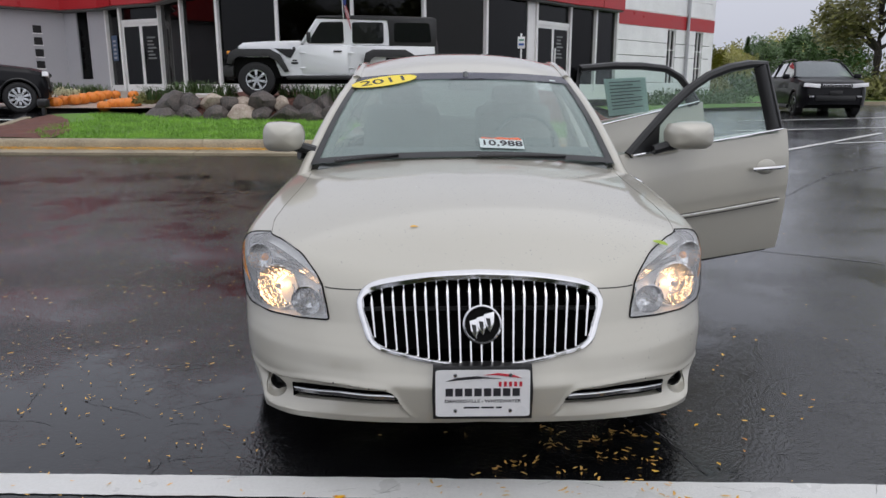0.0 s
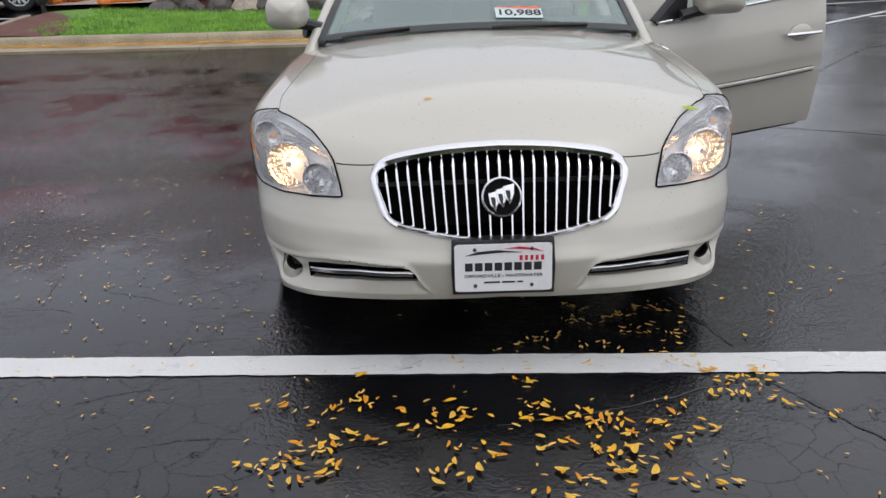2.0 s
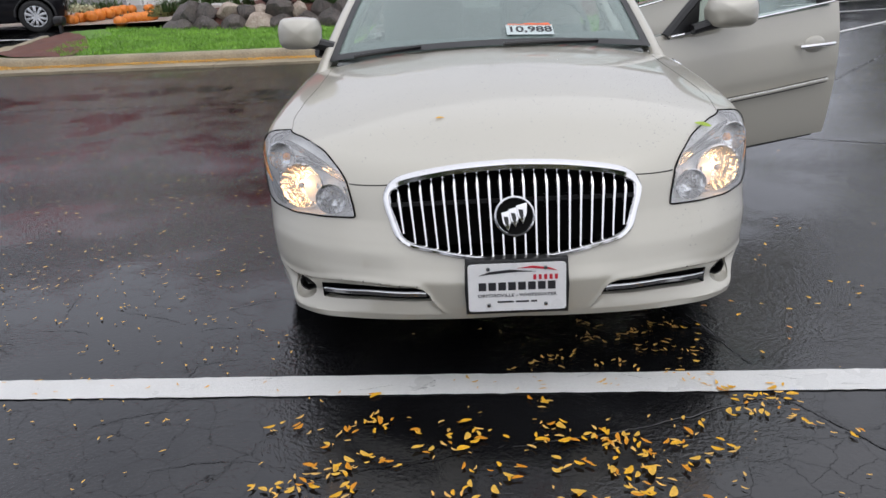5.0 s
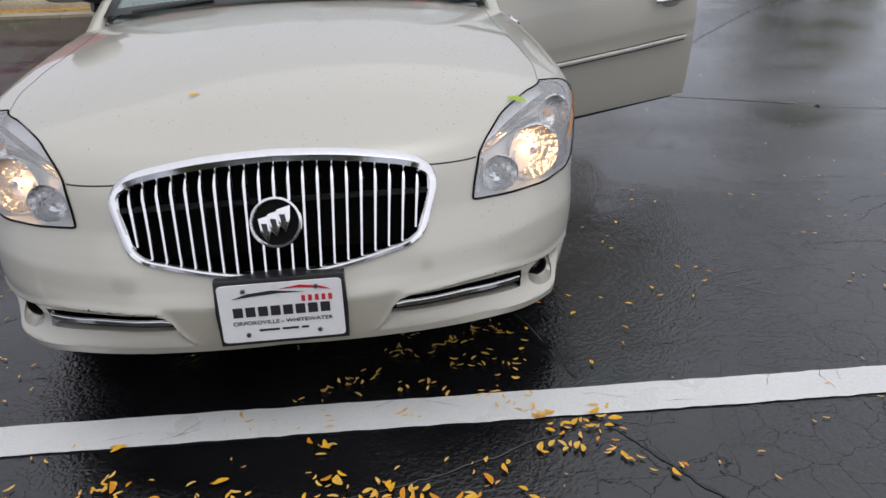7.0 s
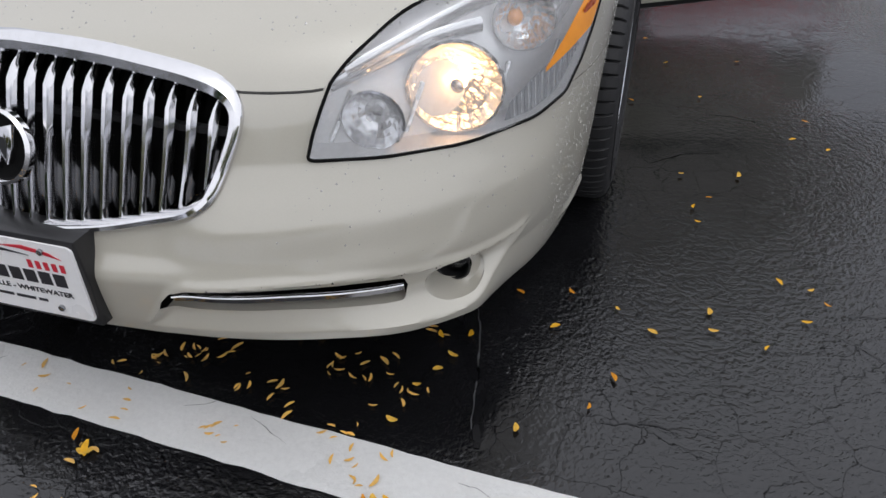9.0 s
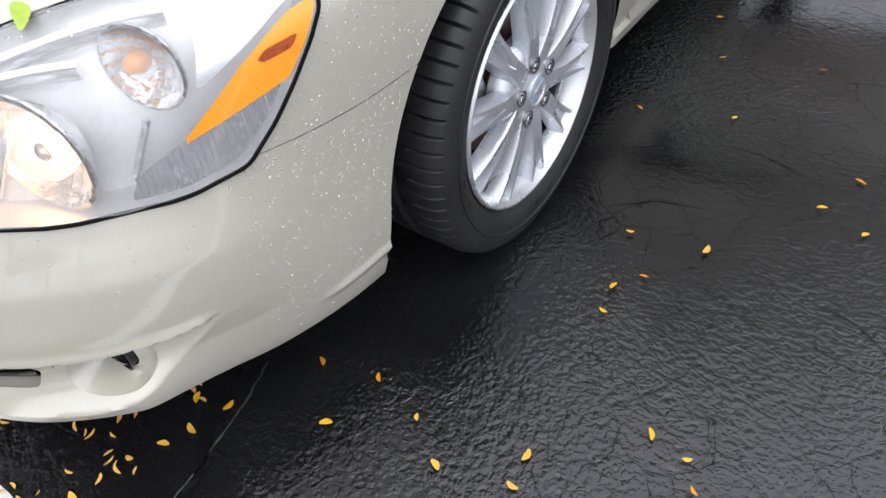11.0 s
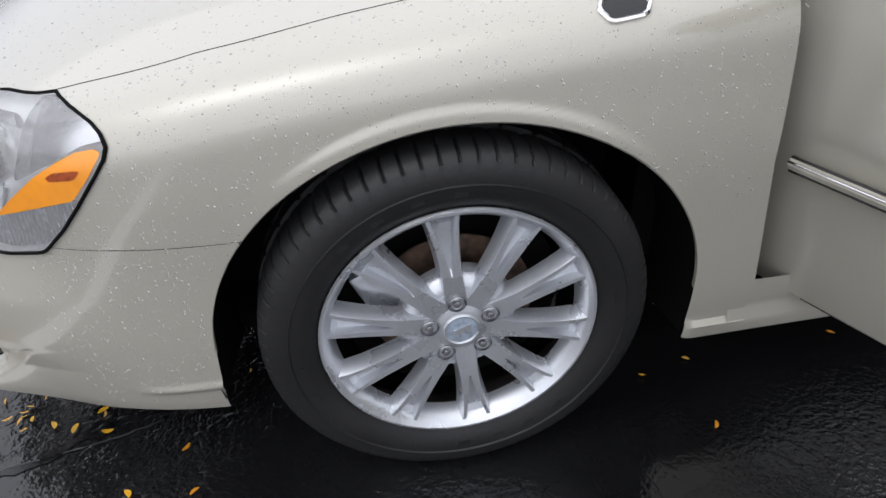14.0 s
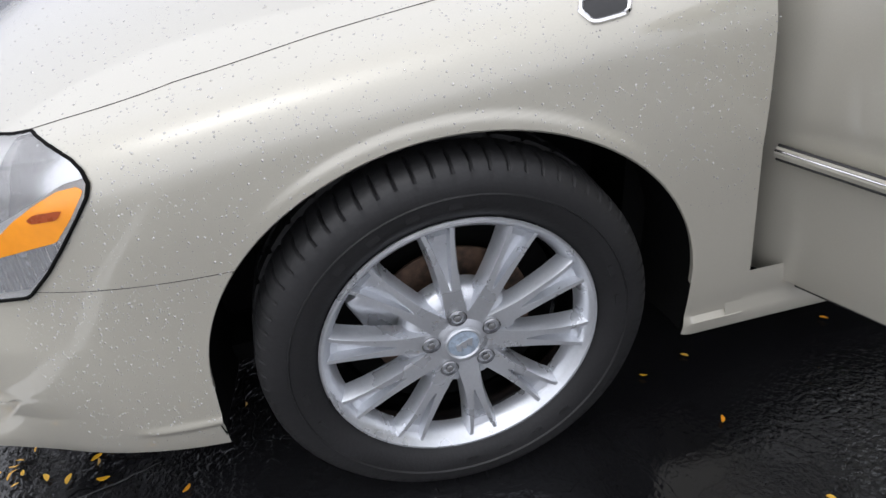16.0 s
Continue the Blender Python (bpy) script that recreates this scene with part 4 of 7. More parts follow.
for sx in (1, -1):
    lamp = thing("headlight", "", "")
    lamp.parent = car
    tagged(lamp, "clear headlight with warm lit bulb and amber side marker")
    patch(LAMP, .003, LENS, "lens", lamp, "clear plastic lens", sx).visible_shadow = False
    patch(LAMP, -.055, HOUSING, "housing", lamp, "silvered lamp housing", sx)
    rimP = on_skin(RIM[:, 0] * 100, RIM[:, 1], .0028) * [sx, 1, 1]
    part("lens_border", tube([tuple(v) for v in rimP], .0030, 6, closed=True), MATT, lamp, "black lens border")
    inner = on_skin(RIM[:, 0] * 100, RIM[:, 1], -.058) * [sx, 1, 1]
    sheet("housing_wall", np.stack([np.concatenate([rimP, rimP[:1]]), np.concatenate([inner, inner[:1]])]), HOUSING, lamp)
    low, c, m = bowl(38.5, .634, .077, .055, sx, lamp, "reflector", REFLECT)
    bulb = bmesh.new()
    bmesh.ops.create_uvsphere(bulb, u_segments=16, v_segments=10, radius=.013, matrix=Matrix.Translation(Vector(c) + Vector((0, .03, 0))))
    part("bulb", bulb, BULB, lamp, "glowing warm bulb")
    cap = bmesh.new()
    bmesh.ops.create_uvsphere(cap, u_segments=16, v_segments=10, radius=.012, matrix=Matrix.Translation(Vector(c) + Vector((0, .010, 0))) @ Matrix.Diagonal((1, .7, 1, 1)))
    part("bulb_shield", cap, CHROME, lamp)
    for q0, q1, z0_, z1_, zl in ((18, 46, .655, .712, .03), (21, 58, .674, .752, .022)):
        u_ = np.linspace(q0, q1, 14)
        zz_ = z0_ + (z1_ - z0_) * np.sin(np.linspace(0, 1, 14) * math.pi / 2)
        part("brow", tube([tuple(v) for v in on_skin(u_, zz_, -zl) * [sx, 1, 1]], .006, 8, flat=2.2), CHROME, lamp, "chrome brow over the bowls")
    zz_ = np.linspace(.566, .70, 8)
    for q in (17.5, 30.0, 47.5, 62.0):
        part("facet_rib", tube([tuple(v) for v in on_skin(np.full(5, q) + np.linspace(0, 4, 5), np.linspace(.566, .64, 5), -.045) * [sx, 1, 1]], .005, 6), REFLECT, lamp)
    bowl(24.5, .604, .050, .04, sx, lamp, "reflector", CHROME)
    bowl(53.5, .712, .052, .04, sx, lamp, "reflector", REFLECT)
    tb = on_skin(np.array([53.0]), np.array([.712]), -.03)[0] * [sx, 1, 1]
    b2 = bmesh.new()
    bmesh.ops.create_uvsphere(b2, u_segments=14, v_segments=8, radius=.014, matrix=Matrix.Translation(tb) @ Matrix.Diagonal((1, 1.3, 1, 1)))
    part("turn_bulb", b2, AMBER, lamp, "amber turn bulb")
    patch(rounded([(.585, .675), (.60, .72), (.605, .784), (.66, .783), (.70, .777), (.735, .766), (.752, .748), (.715, .740), (.66, .712)], 3, .15), -.012, CHROME, "side_reflector", lamp, "bright chrome side reflector", sx, (30, 18))
    patch(SIDE_MARK, .0042, AMBER, "side_marker", lamp, "amber side marker", sx, (24, 14))
    refl = rounded([(.662, .699), (.676, .708), (.72, .714), (.708, .700), (.668, .694)], 3, .2)
    patch(refl, .0056, mat("dark_amber", (.35, .06, .01), rough=.3, var=.2, scale=80), "reflex", lamp, "dark reflex pad", sx, (10, 6))
    low_lens = rounded([(.47, .557), (.54, .557), (.61, .573), (.66, .616), (.690, .654), (.65, .649), (.60, .634), (.545, .616), (.49, .590)], 3, .12)
    patch(low_lens, -.012, RIBBED, "ribbed_panel", lamp, "grey ribbed panel", sx, (20, 12))
    for k in range(24):
        u = .485 + k * .0085
        z0, z1 = np.interp(u, [.48, .54, .61, .66, .69], [.560, .560, .576, .620, .654]), np.interp(u, [.48, .545, .60, .65, .69], [.586, .614, .632, .647, .654])
        if z1 - z0 > .008:
            P = on_skin(np.full(4, u * 100), np.linspace(z0, z1, 4), -.010) * [sx, 1, 1]
            part("rib", tube([tuple(v) for v in P], .0015, 5), REFLECT if k % 2 else RIBBED, lamp)

grille = thing("grille", "", "")
grille.parent = car
tagged(grille, "waterfall grille of chrome bars on black, chrome surround")
line = smooth_line(GRILLE_RIM, 72)
right = on_skin(line[:, 0] * 100, line[:, 1], .004)
loop = np.concatenate([right, (right * [-1, 1, 1])[::-1][1:-1]])
bm = bmesh.new()
rings = []
n = len(loop)
for i, p in enumerate(loop):
    t = Vector(loop[(i + 1) % n]) - Vector(loop[i - 1])
    t.normalize()
    out = Vector((p[0], 0, (p[2] - .585) * 1.6)).normalized()
    s = (out - t * out.dot(t)).normalized()
    f = Vector((0, -1, 0))
    wide = .0075 + .0035 * (1 - abs(s.z)) + .0075 * max(0.0, s.z) ** 2
    prof = [(-1.25, -.012), (-1.3, .001), (-.75, .009), (.2, .009), (.85, .004), (1.0, -.004), (.6, -.02)]
    rings.append([bm.verts.new(Vector(p) + s * (wide * a) + f * b + Vector((0, .012 * max(0.0, s.z) * max(0, a), 0))) for a, b in prof])
for a, b in zip(rings, rings[1:] + rings[:1]):
    for k in range(7):
        q = (k + 1) % 7
        bm.faces.new((a[k], a[q], b[q], b[k]))
part("surround", bm, CHROME, grille, "chrome surround")
top_z = lambda x: float(np.interp(abs(x), [0, .19, .305, .36, .39], [.703, .694, .677, .663, .64]))
low_z = lambda x: float(np.interp(abs(x), [0, .09, .18, .275, .334, .364, .39], [.440, .444, .457, .475, .492, .515, .56]))
for k in range(-10, 11):
    x = k * .0364
    zt, zb = top_z(x) - .006, low_z(x) + .004
    zz = [zt, zt - .018, zt - .034, *np.linspace(zt - .06, zb, 7)]
    P = on_skin(np.full(len(zz), (abs(x) - .35) * 100.0), np.array(zz), -.006) * [1 if x >= 0 else -1, 1, 1]
    if abs(x) > .35:
        P = np.array([skin(np.array([[abs(x), -.4, z]]), np.array([0, -1.0, 0]), 1.2)[0] for z in zz]) * [1 if x >= 0 else -1, 1, 1] + [0, .006, 0]
    P = P * np.stack([1 - .055 * np.clip((.65 - np.array(zz)) / .17, 0, 1.2), np.ones(len(zz)), np.ones(len(zz))], 1)
    bm = bmesh.new()
    rr = []
    for i, p in enumerate(P):
        w = (.0014, .0060, .0086, .0084)[i] if i < 4 else .0072 - .0003 * (i - 4)
        fwd = (.020, .004, -.002)[i] if i < 3 else .0
        rr.append([bm.verts.new((p[0] + a, p[1] + fwd + b, p[2])) for a, b in ((-w, .006), (-w * .42, -.005), (w * .42, -.005), (w, .006), (w * .8, .035), (-w * .8, .035))])
    for a, b in zip(rr, rr[1:]):
        for q in range(6):
            bm.faces.new((a[q], a[(q + 1) % 6], b[(q + 1) % 6], b[q]))
    bm.faces.new(rr[0]), bm.faces.new(rr[-1][::-1])
    part("grille_bar", bm, CHROME, grille, angle=25)
# a near-black sheet stands for the shade behind the bars
part("backing", box((.84, .01, .24), (0, -.885, .555), (-14, 0, 0)), MATT, grille, "near-black sheet painted for the shade behind the bars")
bm = box((.80, .012, .012), (0, -.965, .60))
part("cross_bar", bm, BLACK, grille)

badge = thing("badge", "", "")
badge.parent = car
tagged(badge, "round chrome badge with three slanted shields on black")
ctr = Vector((.002, -1.052, .572))
bt = Matrix.Translation(ctr) @ Matrix.Rotation(radians(-22), 4, "X") @ Matrix.Rotation(-math.pi / 2, 4, "Z")
part("ring", lathe([(0, .052), (.006, .053), (.011, .058), (.006, .063), (-.004, .064), (-.004, .051)], 48, m=bt, closed=True), CHROME, badge)
part("disc", lathe([(.002, .053), (.003, .001)], 40, m=bt), MATT, badge)
for k, (dx, dz) in enumerate(((-.023, -.006), (.000, .004), (.023, .014))):
    o = [(dx - .019, dz + .017), (dx + .016, dz + .026), (dx + .014, dz - .008), (dx + .002, dz - .040), (dx - .014, dz - .018)]
    tilt = Matrix.Translation(ctr) @ Matrix.Rotation(radians(-22), 4, "X")
    bm = prism(o, 1, -.010 - .003 * k, -.002, bevel=.0012)
    bmesh.ops.transform(bm, matrix=tilt, verts=bm.verts)
    part("shield", bm, CHROME, badge)
    o = [(dx - .012, dz + .005), (dx + .002, dz + .004), (dx + .004, dz - .012), (dx + .001, dz - .030), (dx - .008, dz - .016)]
    bm = prism(o, 1, -.0115 - .003 * k, -.006)
    bmesh.ops.transform(bm, matrix=tilt, verts=bm.verts)
    part("shield_face", bm, BLACK, badge)

plate = thing("licence_plate", "", "")
plate.parent = car
tagged(plate, "white dealer plate in a black plastic frame")
PT = pose(0, -1.128, .370, -3, 0, 0)
PLATE_WHITE = mat("plate_white", (.80, .80, .80), rough=.35, var=.03)
INK = mat("dark_ink", (.02, .02, .025), rough=.5, var=.1)
RED_INK = mat("red_ink", (.55, .02, .04), rough=.5, var=.1)


def on_plate(name, bm, material, label=""):
    bmesh.ops.transform(bm, matrix=PT, verts=bm.verts)
    return part(name, bm, material, plate, label)


on_plate("frame", prism([(-.159, -.089), (.159, -.089), (.162, .0), (.158, .087), (-.158, .087), (-.162, .0)], 1, -.006, .055, bevel=.004), BLACK, "black plastic frame")
on_plate("plate_sheet", prism(rounded([(-.151, -.078), (.151, -.078), (.151, .076), (-.151, .076)], 4, .06), 1, -.010, -.005), PLATE_WHITE, "white sheet")
BARS = [(.0235, .026, -.107 + .0305 * k, .003, INK) for k in range(8)] + [(.009, .016, .055 + .0165 * k, .030, RED_INK) for k in range(5)]
BARS += [(w_, .0055, x_, -.048, INK) for w_, x_ in ((.050, -.036), (.040, .016), (.018, .052))]
for w, h, x, z, material in BARS:
    # words drawn as plain bars
    on_plate("text_bar", box((w, .001, h), (x, -.0108, z)), material)
for sgn, pts, material in ((1, [(-.118, .040), (-.08, .052), (-.02, .057), (.06, .048), (.0, .049), (-.06, .045)], INK), (1, [(.0, .060), (.05, .067), (.10, .060), (.125, .049), (.09, .055), (.04, .060)], RED_INK)):
    on_plate("swoosh", prism(pts, 1, -.0116, -.0104), material)
for x, z in ((-.088, .060), (.088, .060), (-.088, -.058), (.088, -.058)):
    on_plate("bolt", cyl(.006, .006, (x, -.012, z), (90, 0, 0), seg=12, bevel=.001), DARK_CHROME)

for sx in (1, -1):
    # lower slots with a chrome blade, and fog lamps
    u = np.linspace(-.066, .268, 22)
    mid = np.interp(u, [-.066, .10, .268], [.333, .326, .299])
    sec = [(-.006, .008), (-.003, .010), (-.001, .006), (-.002, -.006), (-.006, -.009), (-.045, -.004), (-.050, .008), (-.045, .013)]
    rows = [on_skin(u * 100, mid, lift) * [sx, 1, 1] + [0, 0, h] for lift, h in sec]
    blade = sheet("slot_blade", np.stack(rows + rows[:1]), DARK_CHROME, car, "grey chrome blade in the lower slot", angle=30)
    P = on_skin(u * 100, mid + .008, -.0005) * [sx, 1, 1]
    part("chrome_line", tube([tuple(v) for v in P], .0022, 6), CHROME, blade, "thin bright chrome line")
    # near-black sheet closes the slot, painting the shade inside it
    Pb = on_skin(np.linspace(-.125, .31, 20) * 100, np.full(20, .362), -.045) * [sx, 1, 1]
    Pa = on_skin(np.linspace(-.125, .31, 20) * 100, np.full(20, .27), -.045) * [sx, 1, 1]
    sheet("slot_shade", np.stack([Pa, Pb]), MATT, car)
    uf = np.linspace(-.088, .272, 26)
    zf = np.interp(uf, [-.088, .10, .268], [.313, .301, .277])
    sheet("slot_floor", np.stack([on_skin(uf * 100, zf - .007, -.0012) * [sx, 1, 1], on_skin(uf * 100, zf - .001, -.02) * [sx, 1, 1] - [0, 0, .004], on_skin(uf * 100, zf, -.05) * [sx, 1, 1] - [0, 0, .004]]), PAINT, car)
    fog = thing("fog_light", "", "")
    fog.parent = car
    tagged(fog, "small round fog light in a beige scoop")
    rimf = np.array(FOG)
    outer = on_skin(rimf[:, 0] * 100, rimf[:, 1], .0) * [sx, 1, 1]
    fc = on_skin(np.array([36.4]), np.array([.297]), -.020)[0] * [sx, 1, 1]
    tt = np.linspace(0, 2 * math.pi, len(rimf), False)
    inner = np.stack([fc[0] + sx * .034 * np.cos(tt), np.full(len(tt), fc[1]) + .010 * np.cos(tt), fc[2] + .031 * np.sin(tt)], 1)
    lips = [outer, outer * .93 + inner * .07 + [0, .010, 0], outer * .55 + inner * .45 + [0, .014, 0], inner]
    sheet("scoop", np.stack([np.concatenate([q, q[:1]]) for q in lips]), PAINT, fog)
    fm = Matrix.Translation(fc) @ Matrix.Rotation(-math.pi / 2, 4, "Z")
    part("fog_body", lathe([(.003, .0355), (.003, .032), (-.010, .030), (-.035, .026), (-.035, .001)], 30, m=fm), BLACK, fog)
    part("fog_lens", lathe([(-.012, .028), (-.007, .016), (-.006, .001)], 24, m=fm), CLEAR, fog)

# ---- wheels ----
def build_wheel(name="wheel"):
    w = thing(name, "", "")
    tagged(w, "ten-spoke silver alloy wheel with black tyre")
    seg = 576
    prof = [(-.20, .245), (-.222, .262), (-.232, .295), (-.228, .318), (-.212, .338), (-.19, .346), (-.155, .349), (-.150, .341), (-.142, .341), (-.137, .350), (-.10, .351), (-.095, .342), (-.087, .342), (-.082, .350), (-.060, .3505), (-.045, .3505), (-.026, .3495), (-.008, .3445), (.004, .334), (.011, .315), (.012, .292), (.007, .272), (-.002, .258), (-.010, .249), (-.03, .243)]
    bm = bmesh.new()
    rings = []
    for x, r in prof:
        ring = []
        for k in range(seg):
            rr, xx = r, x
            if r > .336 and x > -.06:
                rr -= (.0085 if (k % 8) == 0 else 0) * (1 if x < -.01 else .5)
                xx -= .004 if (k % 8) == 0 else 0
            elif r > .345:
                rr -= .004 if (k + int(-x * 400)) % 16 < 2 else 0
            a = 2 * math.pi * k / seg
            ring.append(bm.verts.new((xx, rr * math.cos(a), rr * math.sin(a))))
        rings.append(ring)
    for a, b in zip(rings, rings[1:]):
        for k in range(seg):
            q = (k + 1) % seg
            bm.faces.new((a[k], a[q], b[q], b[k]))
    part("tyre", bm, RUBBER, w, "black rubber tyre with fine tread", angle=30)
    # raised rings and bars on the sidewall
    part("sidewall_rib", lathe([(.0085, .302), (.0150, .2995), (.0095, .296)], 96), RUBBER, w)
    for k in range(26):
        if k % 13 in (0, 1, 2, 3, 7, 8):
            a = k * 2 * math.pi / 26
            bm = box((.003, .022, .012), (0, 0, 0))
            bmesh.ops.transform(bm, matrix=Matrix.Rotation(a, 4, "X") @ Matrix.Translation((.0095, 0, .284)), verts=bm.verts)
            part("sidewall_mark", bm, RUBBER, w)
    rim = part("rim", lathe([(-.012, .247), (-.004, .250), (.001, .247), (.001, .243), (-.006, .237), (-.014, .231), (-.03, .224), (-.045, .221)], 96), ALLOY, w, "silver alloy rim")
    # darker metal than the rim: shade inside the barrel, put into the colour
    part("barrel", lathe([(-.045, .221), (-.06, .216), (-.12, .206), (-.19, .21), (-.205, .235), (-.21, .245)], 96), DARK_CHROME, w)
    for k in range(10):
        a = radians(97 + 36 * k)
        bm = bmesh.new()
        st = [(.040, .023, .0, -.012, .04), (.075, .0205, .0, -.008, .04), (.100, .0190, .000, -.006, .04), (.118, .0185, .0, -.005, .04), (.128, .0188, .010, -.005, .08), (.155, .0200, .016, -.005, .28), (.185, .0226, .019, -.005, .46), (.215, .0262, .020, -.006, .58), (.238, .0315, .008, -.008, .62)]
        rows = []
        for r, hw, g, x, f in st:
            sec = [(-1.22, -.034), (-1.0, -.005), (-.90, 0), (-f - .06, 0), (-f, -g), (f, -g), (f + .06, 0), (.90, 0), (1.0, -.005), (1.22, -.034)]
            rows.append([bm.verts.new((x + d, hw * q, r)) for q, d in sec])
        for p, q in zip(rows, rows[1:]):
            for j in range(9):
                bm.faces.new((p[j], p[j + 1], q[j + 1], q[j]))
        bmesh.ops.transform(bm, matrix=Matrix.Rotation(a - math.pi / 2, 4, "X"), verts=bm.verts)
        part("spoke", bm, ALLOY, w, angle=22)
    # added near-black disc that paints the shade behind the spokes
    part("barrel_shade", lathe([(-.10, .205), (-.11, .16), (-.12, .001)], 48), MATT, w)
    part("hub", lathe([(-.055, .110), (-.034, .106), (-.022, .097), (-.015, .082), (-.013, .050), (-.006, .040), (-.006, .030)], 60), ALLOY, w)
    cap = part("hub_cap", lathe([(-.008, .034), (-.003, .0335), (-.001, .031), (-.002, .029), (-.0035, .028), (-.0035, .001)], 40), ALLOY, w, "round hub cap")
    part("cap_disc", lathe([(-.0030, .0275), (-.0012, .018), (-.0008, .001)], 32), mat("cap_blue_grey", (.36, .43, .52), rough=.3, metal=.2, var=.2, scale=90), w, "blue-grey cap centre")
    for dx, dz in ((-.010, -.004), (0, 0), (.010, .004)):
        part("cap_shield", prism([(dx - .005, dz + .007), (dx + .006, dz + .009), (dx + .004, dz - .009), (dx - .003, dz - .006)], 0, -.001, .0008), ALLOY, w)
    for k in range(5):
        a = radians(97 + 72 * k)
        y, z = .0575 * math.cos(a), .0575 * math.sin(a)
        # pockets darker than the hub, recess shade put into the colour
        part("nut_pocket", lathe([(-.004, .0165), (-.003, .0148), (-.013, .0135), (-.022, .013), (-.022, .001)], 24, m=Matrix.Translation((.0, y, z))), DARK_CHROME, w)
        part("wheel_nut", cyl(.0085, .016, (-.010, y, z), (0, 90, 0), r2=.0075, seg=6, bevel=.0015), CHROME, w)
    part("brake_disc", lathe([(-.085, .150), (-.080, .150), (-.080, .075), (-.06, .070), (-.06, .03)], 60), RUST, w, "rusty brake disc")
    part("caliper", box((.06, .07, .13), (-.09, -.13, .05), (25, 0, 0), .012), ALLOY, w)
    return w


wheel = build_wheel()
wheel.parent = car
wheel.matrix_basis = pose(.938, .012, .350)
for x, y, turn in ((-.938, .012, 180), (.91, 2.95, 0), (-.91, 2.95, 180)):
    c = copy_thing(wheel, pose(x, y, .350, 0 if turn == 0 else 0, 0, turn))
for yc in (.022, 2.95):
    for sx in (1, -1):
        t = np.linspace(-.25, math.pi + .25, 40)
        ring = lambda x, r: np.stack([np.full(40, x * sx), yc + r * np.cos(t), .335 + r * np.sin(t)], -1)
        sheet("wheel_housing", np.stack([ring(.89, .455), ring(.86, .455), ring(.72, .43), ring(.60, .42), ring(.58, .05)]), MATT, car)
    for sx in (1, -1):
        t = np.linspace(.02, math.pi - .02, 50)
        if yc < 1:
            lipP = [on_skin(127.2 + np.where(t < 1.57, 44.6, 43.7) * np.cos(t), .335 + .404 * np.sin(t), d) * [sx, 1, 1] for d in (.0, -.004, -.010)]
            lipP[1][:, 2] -= .004
            sheet("arch_lip", np.stack(lipP), PAINT, car)
part("underbody", box((1.4, 4.2, .05), (0, 1.55, .245), bevel=.02), MATT, car)
part("engine_bay", box((1.3, .75, .45), (0, -.33, .50), bevel=.08), MATT, car)
part("air_dam", box((1.2, .05, .1), (0, -.86, .24), bevel=.02), MATT, car)

# chrome porthole of the wing
hole = rounded([(1.485, .872), (1.500, .858), (1.555, .864), (1.565, .880), (1.55, .890), (1.495, .884)], 3, .25)
P = on_skin(hole[:, 0] * 100, hole[:, 1], .002)
part("porthole_ring", tube([tuple(v) for v in P], .0045, 6, closed=True), CHROME, car, "chrome porthole ring on the wing")
patch(hole, .002, BLACK, "porthole", car, "", 1, (8, 6), top=False)

